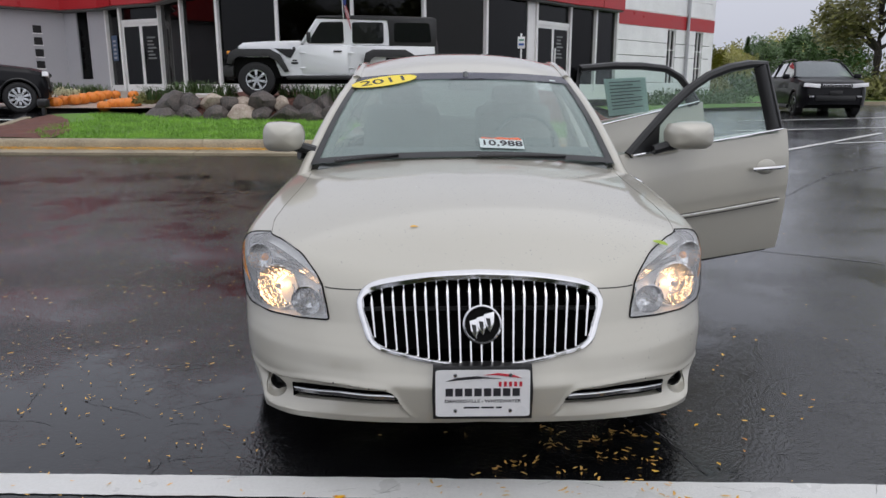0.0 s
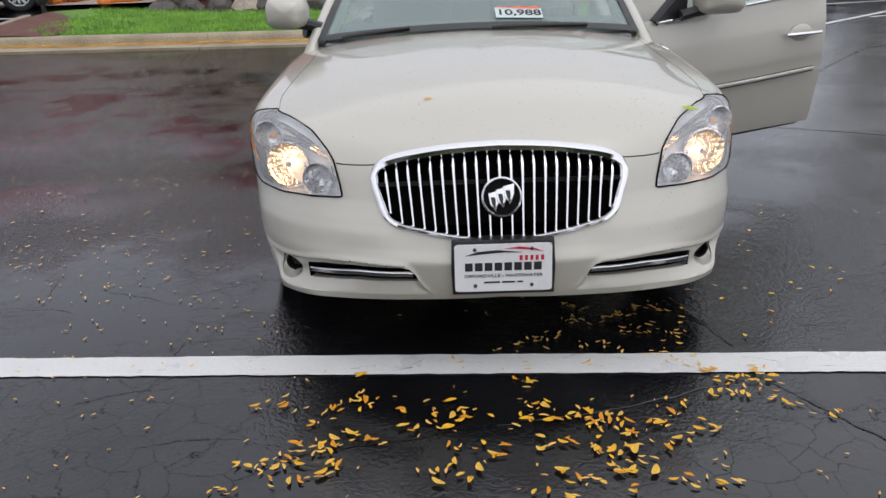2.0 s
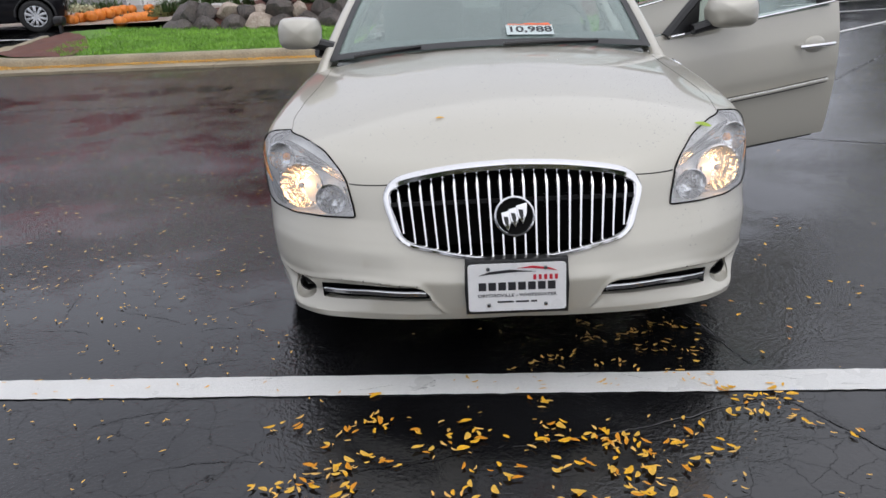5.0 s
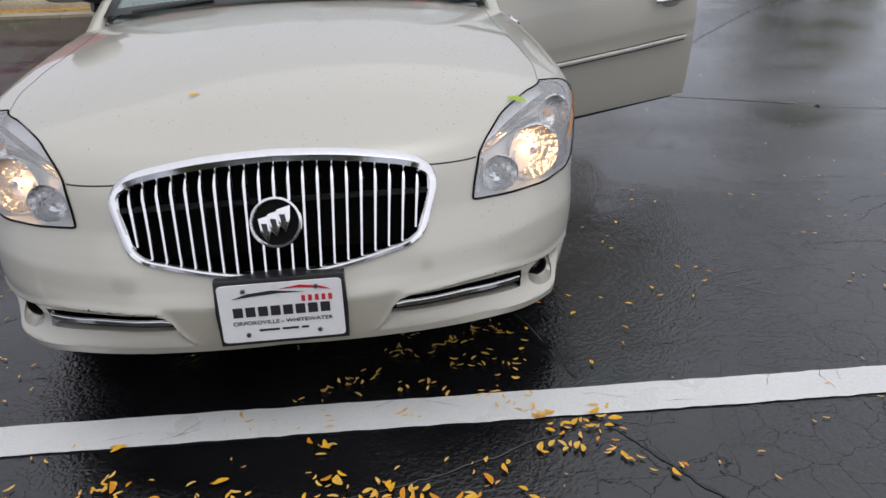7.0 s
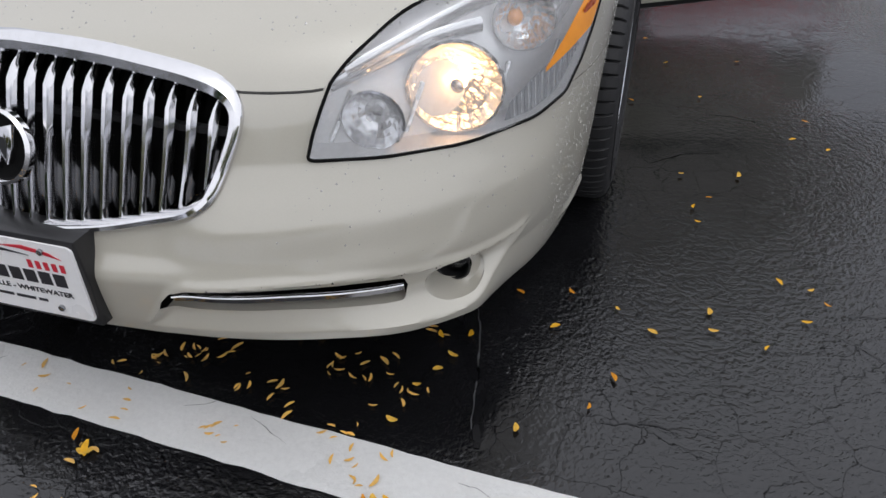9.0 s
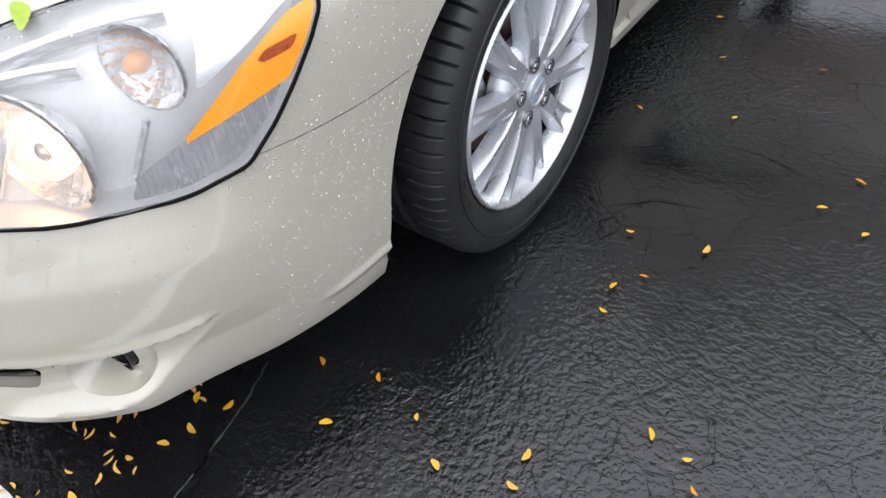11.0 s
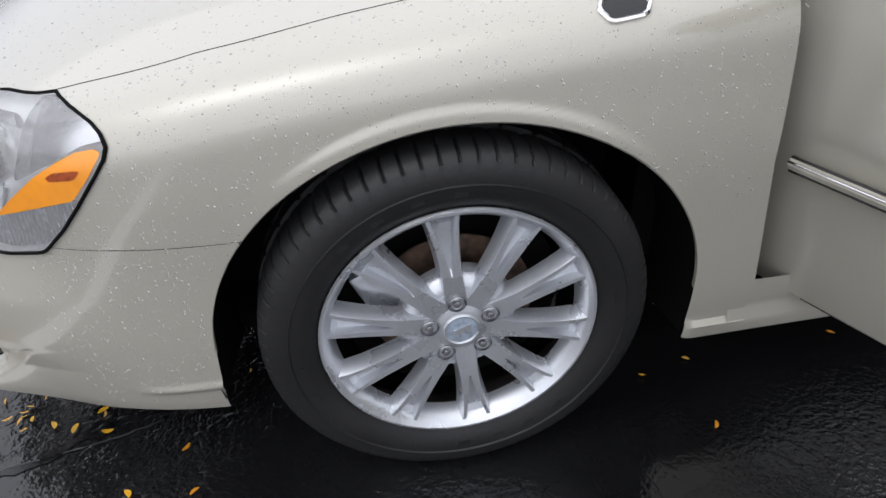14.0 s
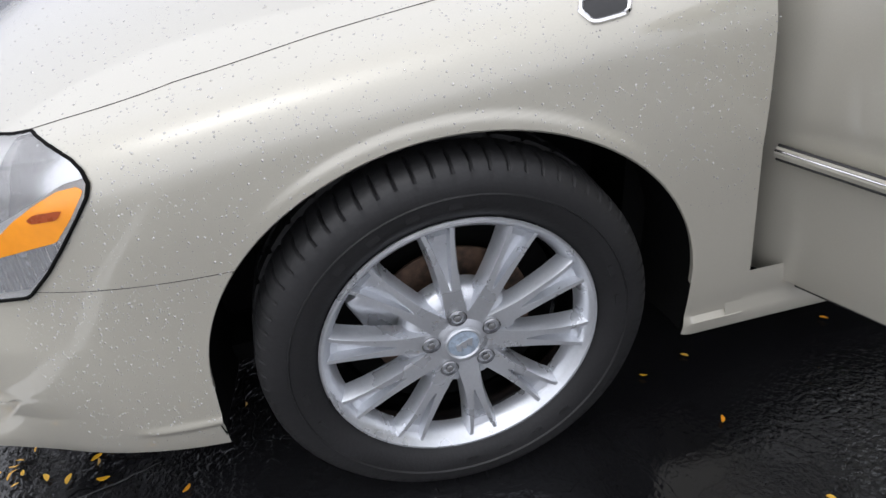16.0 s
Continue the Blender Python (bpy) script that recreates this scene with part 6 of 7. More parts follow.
gourd = pumpkin(.19)
PILE = [(96, 176, 18.6, .9), (113, 178, 18.2, .85), (128, 176, 18.7, .95), (146, 174, 18.6, .9), (160, 172, 19.0, 1.0), (176, 170, 19.2, .95), (190, 168, 19.5, .95), (203, 166, 19.8, .85), (216, 166, 20.0, .8),
        (195, 185, 17.6, .85), (211, 181, 17.9, .85), (225, 180, 18.0, .9), (240, 180, 18.1, 1.0), (250, 177, 18.3, .9), (247, 166, 18.8, .7)]
for k, (px, py, d, s) in enumerate(PILE):
    x, z = far_x(px, d), 1.316 + (158 - py) / 1269 * d
    m = pose(x, d - 3.27, z, 8 * math.sin(k), 6 * math.cos(k * 2), k * 47) @ Matrix.Scale(s, 4)
    if k == 0:
        gourd.matrix_world = m
        gourd.scale = (s, s, s)
    else:
        c = copy_thing(gourd, pose(x, d - 3.27, z, 8 * math.sin(k), 6 * math.cos(k * 2), k * 47))
        c.scale = (s, s, s)

LEAF_G = mat("leaf_green", (.06, .115, .028), rough=.5, var=.4, scale=3, fine=9)
LEAF_Y = mat("leaf_yellow", (.30, .21, .03), rough=.55, var=.4, scale=3, fine=9, second=(.22, .24, .05))
LEAF_O = mat("leaf_olive", (.13, .15, .04), rough=.55, var=.4, scale=2, fine=9, second=(.19, .18, .05))
LEAF_R = mat("leaf_red", (.12, .03, .03), rough=.5, var=.4, scale=3, fine=20)
BLOOM = mat("mum_cream", (.60, .60, .40), rough=.7, var=.2, scale=20, fine=60)
BARK = mat("bark", (.06, .05, .042), rough=.9, var=.35, scale=6, fine=30, bump=.02)


def blades(n, r, h, seed, width=.012, lean=.5):
    rng = random.Random(seed)
    V, F = [], []
    for _ in range(n):
        a, q = rng.uniform(0, 6.283), r * math.sqrt(rng.random())
        x, y = q * math.cos(a), q * math.sin(a)
        t = rng.uniform(0, 6.283)
        l = lean * rng.random() * h
        hh = h * rng.uniform(.55, 1.0)
        w = width * rng.uniform(.6, 1.2)
        sx, sy = -math.sin(t) * w, math.cos(t) * w
        b = len(V)
        for f, ww in ((0, 1), (.5, .9), (.85, .5)):
            cx, cy, cz = x + math.cos(t) * l * f * f * 1.4, y + math.sin(t) * l * f * f * 1.4, hh * (f if f < .8 else .78)
            V += [(cx - sx * ww, cy - sy * ww, cz), (cx + sx * ww, cy + sy * ww, cz)]
        V.append((x + math.cos(t) * l * 1.5, y + math.sin(t) * l * 1.5, hh * .78))
        F += [(b, b + 1, b + 3, b + 2), (b + 2, b + 3, b + 5, b + 4), (b + 4, b + 5, b + 6)]
    return V, F


def leafy(n, r, seed, size, squash=.8):
    """A bush of small leaves on a dome."""
    rng = random.Random(seed)
    V, F = [], []
    for _ in range(n):
        d = Vector((rng.gauss(0, 1), rng.gauss(0, 1), abs(rng.gauss(0, 1)))).normalized()
        p = d * r * rng.uniform(.55, 1.05)
        p.z *= squash
        u = Vector((rng.gauss(0, 1), rng.gauss(0, 1), rng.gauss(0, 1))).normalized()
        w = u.cross(d)
        w = w.normalized() if w.length > .1 else Vector((1, 0, 0))
        s = size * rng.uniform(.6, 1.3)
        b = len(V)
        V += [tuple(p - u * s), tuple(p + w * s * .45), tuple(p + u * s), tuple(p - w * s * .45)]
        F.append((b, b + 1, b + 2, b + 3))
    return V, F


def plant(name, V, F, material, x, y, z, label, category, group=""):
    ob = raw(name, V, F, material, smooth=False)
    ob.matrix_world = pose(x, y, z)
    return tagged(ob, label, category, group)


for k, (px, py, d) in enumerate([(85, 160, 19.3), (115, 155, 19.6), (150, 158, 20.0), (180, 157, 20.4), (290, 162, 16.6), (330, 155, 17.0), (365, 152, 17.6), (405, 158, 16.8), (520, 158, 16.6), (555, 162, 15.9), (585, 165, 15.6)]):
    V, F = blades(90, .30, .42, 50 + k, .014, .9)
    plant("daylily_clump", V, F, LEAF_G, far_x(px, d), d - 3.27, 1.316 + (158 - py) / 1269 * d - .16, "clump of strappy green daylily leaves in the bed", "plant", "daylilies in the bed")
for k, (px, py, d) in enumerate([(96, 156, 19.0), (126, 160, 18.9), (145, 161, 19.0)]):
    V, F = leafy(260, .24, 70 + k, .035)
    plant("chrysanthemum", V, F, BLOOM, far_x(px, d), d - 3.27, 1.316 + (160 - py) / 1269 * d - .12, "cream flowering chrysanthemum clump among pumpkins", "plant", "chrysanthemums")
for k, (px, d, r) in enumerate([(268, 16.9, .32), (285, 17.3, .28), (300, 18.0, .3)]):
    V, F = leafy(500, r, 90 + k, .04)
    plant("red_shrub", V, F, LEAF_R if k else LEAF_O, far_x(px, d), d - 3.27, 1.02, "low dark red leafed shrub beside the stones", "shrub", "shrubs by the stones")
for k, (x, y, r) in enumerate([(-1.2, 14.6, .35), (-.2, 15.3, .4), (-2.4, 14.9, .4), (8.4, 23.2, .9), (9.7, 24.4, .9), (10.9, 25.5, 1.0), (12.2, 26.6, .9), (7.3, 22.6, .7)]):
    V, F = leafy(900 if r > .6 else 500, r, 110 + k, .07 if r > .6 else .045)
    plant("green_shrub", V, F, LEAF_G, x, y, (1.15 if y < 20 else .62), "rounded dark green shrub by the building", "shrub", "shrubs by the building")

# lawn blades, leaning every way
rng = np.random.default_rng(5)
N = 26000
bx = rng.uniform(-7.2, 3.6, N)
be = np.interp(bx, rim[20:-8, 0], rim[20:-8, 1])
by = be + .14 + rng.random(N) ** 1.2 * (11.95 - be - .1)
keep = (bx > -7.0 + .9 * np.sin(by * 3) * .3) | (rng.random(N) < .12)
bx, by = bx[keep], by[keep]
bz = lawn_z(bx, by)
ang = rng.uniform(0, 6.283, len(bx))
hgt = rng.uniform(.035, .075, len(bx))
wd = rng.uniform(.006, .012, len(bx))
ln = rng.uniform(-.03, .03, (len(bx), 2))
A = np.stack([bx - np.cos(ang) * wd, by - np.sin(ang) * wd, bz], 1)
B = np.stack([bx + np.cos(ang) * wd, by + np.sin(ang) * wd, bz], 1)
C = np.stack([bx + ln[:, 0], by + ln[:, 1], bz + hgt], 1)
V = np.stack([A, B, C], 1).reshape(-1, 3)
turf = raw("lawn_grass", V, np.arange(len(V)).reshape(-1, 3), GRASS, smooth=False)
tagged(turf, "short bright green lawn grass", "grass", kind="stuff")

# grass beyond the lot
fx, fy = np.meshgrid(np.linspace(8, 140, 40), np.linspace(0, 1, 20))
verge = sheet("grass_verge", np.dstack([fx, 29.0 + .06 * (fx - 8) + fy * 60, .68 + .6 * fy + 0 * fx]), SOIL)
tagged(verge, "green grass verge beyond the lot", "grass", kind="structure")
kv = along([(8, 28.95), (140, 36.9)], .5)
sheet("verge_kerb", np.stack([np.column_stack([kv[:, 0], kv[:, 1] + o, np.full(len(kv), h)]) for o, h in ((-.12, .5), (-.12, .75), (.05, .76), (.06, .6))], 1), CONCRETE)
tagged(bpy.data.objects["verge_kerb"], "tan concrete kerb along the grass verge", "kerb", kind="structure")


# ---- trees ----
def tree(seed, h, spread, leafmat, leaves=5200, leaf=.17):
    rng = random.Random(seed)
    t = thing("tree", "broad-leaved tree with uneven green crown beyond the lot", "tree", "trees round the lot")
    bm = tube([(0, 0, 0), (.05, .03, h * .2), (-.04, .06, h * .42), (.06, 0, h * .62)], lambda f: h * .022 * (1.25 - f), 9)
    centres = []
    for k in range(11):
        a = k * 2.4 + rng.uniform(-.4, .4)
        z = h * rng.uniform(.34, .86)
        q = spread * rng.uniform(.35, .8) * (1.15 - abs(z / h - .55))
        c = Vector((q * math.cos(a), q * math.sin(a), z))
        tube([(0, 0, z * .62), tuple(c * .5 + Vector((0, 0, z * .36))), tuple(c)], lambda f: h * .010 * (1.15 - f), 6, bm=bm)
        centres.append((c, spread * rng.uniform(.26, .42)))
    centres.append((Vector((0, 0, h * .86)), spread * .4))
    centres.append((Vector((0, 0, h * .6)), spread * .5))
    part("trunk", bm, BARK, t, "dark brown trunk and limbs")
    V, F = [], []
    for k in range(leaves):
        c, r = centres[k % len(centres)]
        d = Vector((rng.gauss(0, 1), rng.gauss(0, 1), rng.gauss(0, .75)))
        d = d.normalized() * r * rng.random() ** .35 * rng.uniform(.85, 1.2)
        p = c + d
        u = Vector((rng.gauss(0, 1), rng.gauss(0, 1), rng.gauss(0, .6))).normalized()
        w = u.orthogonal().normalized()
        s = leaf * rng.uniform(.5, 1.25)
        b = len(V)
        V += [tuple(p - u * s), tuple(p + w * s * .5), tuple(p + u * s), tuple(p - w * s * .5)]
        F.append((b, b + 1, b + 2, b + 3))
    raw("crown", V, F, leafmat, t, "leafy crown with gaps", smooth=False)
    return t


big = tree(3, 11.0, 4.6, LEAF_O, 9000, .20)
mid = tree(8, 7.5, 3.4, LEAF_G, 5200, .19)
yel = tree(14, 5.5, 2.8, LEAF_Y, 3600, .17)
big.matrix_world, mid.matrix_world, yel.matrix_world = pose(24.6, 37.5, .9), pose(26.0, 56, .8), pose(22.6, 52, .6)
mid.scale, yel.scale = (.62, .62, .62), (.66, .66, .66)
for src, spots in ((big, [(-38, -33, 10, .95), (-31, -35, 50, .9), (-25, -34, 80, .95), (-19, -35, 10, .9), (-13, -34, 40, .95), (-7, -35, 120, .9), (-1, -34, 90, .95), (5, -35, 200, .9), (11, -34, 150, .95), (17, -35, 260, .9)]),
                   (mid, [(30.5, 58, 80, .75), (35, 60, 150, .8), (21.5, 60, 30, .68), (17.5, 58, 60, .66), (-28, -31, 5, 1.0), (-16, -31, 33, 1.0), (-4, -31, 77, 1.0), (8, -31, 100, 1.0)]),
                   (yel, [(28.3, 66, 90, .9), (33.5, 68, 30, 1.1), (19.5, 50, 200, .72), (24.4, 68, 140, 1.05), (38, 70, 10, 1.15)])):
    for x, y, a, s in spots:
        c = copy_thing(src, pose(x, y, (.0 if y < 0 else .62), 0, 0, a))
        c.scale = (s, s, s)
for k, (x, y, r) in enumerate([(20.0, 33.5, 1.3), (23.5, 35, 1.5), (26.5, 36, 1.4), (18.2, 45, 1.6), (21, 47, 1.8), (24, 49, 1.7), (22.8, 37.5, 2.3), (26.0, 38.5, 2.8), (29.5, 40, 3.0), (33, 42, 3.2)]):
    V, F = leafy(1500, r, 150 + k, .13, .9)
    plant("hedge_shrub", V, F, LEAF_O if k % 2 else LEAF_G, x, y, .75, "dense green shrub under the trees", "shrub", "shrubs under the trees")
for k, (x, y, h) in enumerate([(24.6, 54.5, 4.3), (30.0, 54.8, 4.6)]):
    rngc = random.Random(k + 5)
    V, F = [], []
    for q in range(1500):
        z = h * rngc.random()
        r = (1 - z / h) * h * .24 * rngc.uniform(.5, 1.1) + .05
        a = rngc.uniform(0, 6.283)
        p = Vector((r * math.cos(a), r * math.sin(a), z))
        u = Vector((math.cos(a), math.sin(a), -.4)) * .16
        w = Vector((-math.sin(a), math.cos(a), 0)) * .05
        b = len(V)
        V += [tuple(p - u), tuple(p + w), tuple(p + u), tuple(p - w)]
        F.append((b, b + 1, b + 2, b + 3))
    c = thing("conifer", "dark green pointed conifer before a house", "tree", "conifers", pose(x, y, 1.0))
    raw("crown", V, F, LEAF_G, c, smooth=False)
    part("trunk", cyl(.1, h * .95, (0, 0, h * .45), r2=.02, seg=8), BARK, c)
house = thing("house", "distant low house with a grey shingle roof among trees", "house", "", pose(30.3, 60.5, -.9, 0, 0, 8))
part("wall", box((7.5, 6, 2.4), (0, 0, 1.2)), WHITE_WALL, house, smooth=False)
part("roof", prism([(-4.1, 2.3), (0, 4.6), (4.1, 2.3), (4.0, 2.15), (-4.0, 2.15)], 1, -3.4, 3.4), mat("grey_shingle", (.30, .29, .29), rough=.8, var=.2, scale=2, fine=25), house, smooth=False)

# ---- small things by the lawn ----
light = thing("path_light", "small black bollard light in the mulch", "light", "", pose(-8.02, 11.70, .66))
part("post", box((.07, .07, .38), (0, 0, .17), bevel=.012), BLACK, light)
part("lamp_head", box((.20, .20, .17), (0, 0, .40), bevel=.05, seg=3), BLACK, light)
sign = thing("parking_sign", "white and blue accessible parking sign on a post", "sign", "", pose(far_x(913, 17.5), 14.23, 1.15))
part("post", tube([(0, .02, 0), (0, .02, 1.45)], .022, 8), ALU, sign)
part("sign_plate", box((.17, .012, .27), (0, 0, 1.24), bevel=.004), mat("sign_white", (.78, .78, .78), rough=.4, var=.03), sign)
part("sign_bar", box((.13, .004, .05), (0, -.008, 1.20)), mat("sign_blue", (.03, .10, .38), rough=.4, var=.05), sign)
part("sign_bar", box((.12, .004, .035), (0, -.008, 1.30)), mat("sign_green", (.06, .25, .15), rough=.4, var=.05), sign)
poster = thing("window_poster", "blue poster with white print inside the glass", "poster")
upright((-10.62, 21.36), (-10.33, 21.08), 2.25, 3.05, .01, mat("poster_blue", (.05, .09, .16), rough=.5, var=.1), "poster_sheet", poster, .01)
for k in range(5):
    upright((-10.55, 21.30), (-10.40, 21.15), 2.32 + .13 * k, 2.38 + .13 * k, .01, WHITE_WALL, "print_bar", poster, .016)


# ---- other vehicles ----
def plain_wheel(r, w, rim_mat, spokes=5, width=.16, rim_r=.62):
    """A simple wheel that turns about y; its outer side looks to -y."""
    o = thing("wheel", "", "")
    prof = [(-w, r * .66), (-w, r * .93), (-w * .9, r), (-w * .1, r), (0, r * .94), (.008, r * .84), (0, r * rim_r)]
    T = Matrix.Rotation(-math.pi / 2, 4, "Z")
    part("tyre", lathe(prof, 56, m=T), RUBBER, o, "black tyre")
    part("rim", lathe([(.0, r * rim_r), (.004, r * (rim_r - .02)), (-.03, r * (rim_r - .07)), (-w * .7, r * (rim_r - .10)), (-w * .7, .01)], 48, m=T), BLACK, o)
    part("rim_lip", lathe([(.002, r * rim_r), (.010, r * (rim_r - .015)), (.004, r * (rim_r - .05)), (-.03, r * (rim_r - .06))], 48, m=T), DARK_CHROME if rim_mat is BLACK else rim_mat, o)
    for k in range(spokes):
        bm = prism([(-.35 * width * r, .1 * r), (.35 * width * r, .1 * r), (.62 * width * r, (rim_r - .02) * r), (-.62 * width * r, (rim_r - .02) * r)], 1, -.012, .02, bevel=.004)
        bmesh.ops.transform(bm, matrix=Matrix.Rotation(2 * math.pi * k / spokes, 4, "Y"), verts=bm.verts)
        part("spoke", bm, rim_mat, o)
    part("hub", lathe([(.02, r * .01), (.02, r * .13), (-.01, r * .16)], 24, m=T), rim_mat, o)
    return o


WHITE_CAR = wet_paint("white_paint", (.82, .83, .85), metal=0)
BLACK_CAR = wet_paint("black_paint", (.008, .008, .010), metal=0)
BLACK_CAR.node_tree.nodes["Principled BSDF"].inputs["Coat Weight"].default_value = .3
BLACK_CAR.node_tree.nodes["Principled BSDF"].inputs["Coat IOR"].default_value = 1.45
BLACK_CAR.node_tree.nodes["Principled BSDF"].inputs["Specular IOR Level"].default_value = .06
TINTED = glass("tinted_glass", (.10, .11, .11), haze=.05, haze_colour=(.2, .22, .22))
HARDTOP = mat("black_hardtop", (.02, .02, .021), rough=.6, var=.15, fine=150, bump=.0006)

offroader = thing("offroad_car", "white four-door off-road car with black hardtop and black flares", "car", "", pose(-3.92, 12.70, 1.15, 0, 0, 6.3))
# x runs from nose to tail, the near flank is at y = 0
part("tub", prism([(-.22, .62), (-.30, .80), (-.30, 1.02), (.92, 1.06), (1.0, 1.20), (4.05, 1.18), (4.08, .60), (3.7, .52), (.6, .50)], 1, .0, 1.58, bevel=.02), WHITE_CAR, offroader, "white body tub")
part("bonnet", prism([(-.36, 1.02), (-.38, 1.18), (-.28, 1.25), (.2, 1.285), (.98, 1.31), (1.02, 1.20), (.9, 1.04)], 1, .16, 1.42, bevel=.03), WHITE_CAR, offroader, "white bonnet")
part("grille_panel", box((.06, 1.2, .42), (-.37, .79, .98), bevel=.03), WHITE_CAR, offroader)
part("screen_frame", prism([(1.0, 1.24), (1.06, 1.24), (1.45, 1.80), (1.38, 1.82)], 1, .05, 1.53, bevel=.01), WHITE_CAR, offroader)
part("cabin", prism([(1.06, 1.2), (1.44, 1.79), (3.0, 1.80), (3.0, 1.2)], 1, .035, 1.55), WHITE_CAR, offroader, "white door frames")
part("hardtop", prism([(1.36, 1.79), (1.40, 1.855), (2.4, 1.875), (4.0, 1.85), (4.10, 1.80), (4.10, 1.19), (3.0, 1.19), (3.0, 1.80)], 1, .02, 1.56, bevel=.035), HARDTOP, offroader, "black hardtop roof")
for pts, nm in (([(1.17, 1.235), (1.20, 1.30), (1.47, 1.72), (1.97, 1.73), (1.98, 1.24)], "front_window"), ([(2.17, 1.24), (2.17, 1.72), (2.88, 1.72), (2.88, 1.24)], "rear_window"), ([(3.12, 1.27), (3.12, 1.72), (3.93, 1.71), (3.98, 1.27)], "quarter_window")):
    part(nm, prism(rounded(pts, 3, .10), 1, .012 if nm == "quarter_window" else .022, .05), TINTED if nm != "front_window" else TINTED, offroader, "dark side window")
for pts in ([(1.02, .56), (1.0, 1.17), (2.05, 1.17), (2.05, .54)], [(2.11, .54), (2.11, 1.17), (2.92, 1.17), (2.92, .75), (2.72, .54)]):
    d_ = part("door", prism(rounded(pts, 3, .06), 1, -.018, .02, bevel=.006), WHITE_CAR, offroader, "white door leaf")
    xh = pts[2][0] - .22
    part("door_handle", box((.19, .03, .035), (xh, -.04, 1.06), bevel=.01), BLACK, d_)
    for z in (.68, 1.02):
        part("hinge", box((.13, .03, .035), (pts[0][0] + .02, -.03, z), bevel=.01), WHITE_CAR, d_)
arc = [(-.62, .78), (-.56, 1.02), (-.40, 1.10), (.34, 1.10), (.55, .98), (.74, .60), (.64, .58), (.46, .86), (.30, .95), (-.36, .95), (-.46, .88), (-.50, .74)]
for x0 in (0, 3.02):
    for y0, y1 in ((-.14, .10), (1.48, 1.72)):
        part("fender_flare", prism([(x + x0, z) for x, z in arc], 1, y0, y1, bevel=.02), HARDTOP, offroader, "black plastic flare")
    part("wheel_well", prism([(x0 - .46, .45), (x0 - .46, .92), (x0 + .40, .92), (x0 + .56, .45)], 1, -.006, 1.586), MATT, offroader)
part("front_bumper", box((.22, 1.7, .26), (-.60, .79, .60), bevel=.03), HARDTOP, offroader, "black front bumper")
part("rock_rail", box((2.1, .10, .10), (1.72, -.04, .46), bevel=.03), HARDTOP, offroader)
part("underframe", box((4.2, 1.0, .2), (1.7, .79, .42)), MATT, offroader)
part("side_vent", prism([(.42, 1.12), (.90, 1.10), (.78, .90), (.70, .92)], 1, -.012, .01), BLACK, offroader, "black wing vent")
part("headlight", cyl(.09, .05, (-.40, .38, 1.03), (0, 90, 0), seg=20), LENS, offroader)
part("turn_light", box((.08, .06, .07), (-.58, -.02, 1.02), bevel=.02), AMBER, offroader, "amber turn light")
part("wing_mirror", box((.09, .20, .24), (1.20, -.16, 1.36), bevel=.04, seg=3), BLACK, offroader, "black wing mirror")
part("fuel_cap", cyl(.035, .02, (.86, -.012, 1.12), (90, 0, 0), seg=16), BLACK, offroader)
for w_, h_, z_ in ((.16, .05, .88), (.10, .035, .94)):
    part("badge_bar", box((w_, .006, h_), (.86, -.004, z_ - .09)), BLACK, offroader)
offroad_wheel = plain_wheel(.405, .26, ALLOY, 7, .13, .58)
offroad_wheel.parent = offroader
offroad_wheel.matrix_basis = pose(0, -.06, .405)
for x, y, t in ((3.02, -.06, 0), (0, 1.64, 180), (3.02, 1.64, 180)):
    copy_thing(offroad_wheel, pose(x, y, .405, 0, 0, t))
spare = copy_thing(offroad_wheel, pose(4.18, .79, 1.0, 0, 0, 90))
offroader.scale = (.955, .955, .925)
flag = thing("window_flag", "small striped flag on a stick at the car window", "flag", "", pose(-3.92, 12.70, 1.15, 0, 0, 6.3) @ pose(1.90, -.03, 1.50))
part("stick", tube([(0, 0, 0), (-.03, -.02, .75)], .008, 6), ALU, flag)
for k in range(7):
    V_ = [(-.01 + .25 * u * .5 + .012 * k * .5, -.03 + .015 * math.sin(u * 5 + k), .62 - .052 * k - .34 * u - .012 * u) for u in np.linspace(0, 1, 8)]
    W_ = [(x + .006, y, z - .052) for x, y, z in V_]
    raw("flag_stripe", V_ + W_, grid_faces(2, 8), mat("flag_red" if k % 2 == 0 else "flag_white", (.45, .03, .05) if k % 2 == 0 else (.7, .7, .7), rough=.8, var=.1), flag)
part("canton", prism([(-.01, .62), (.06, .52), (.05, .40), (-.012, .46)], 1, -.05, -.045), mat("flag_blue", (.03, .05, .20), rough=.8, var=.1), flag)


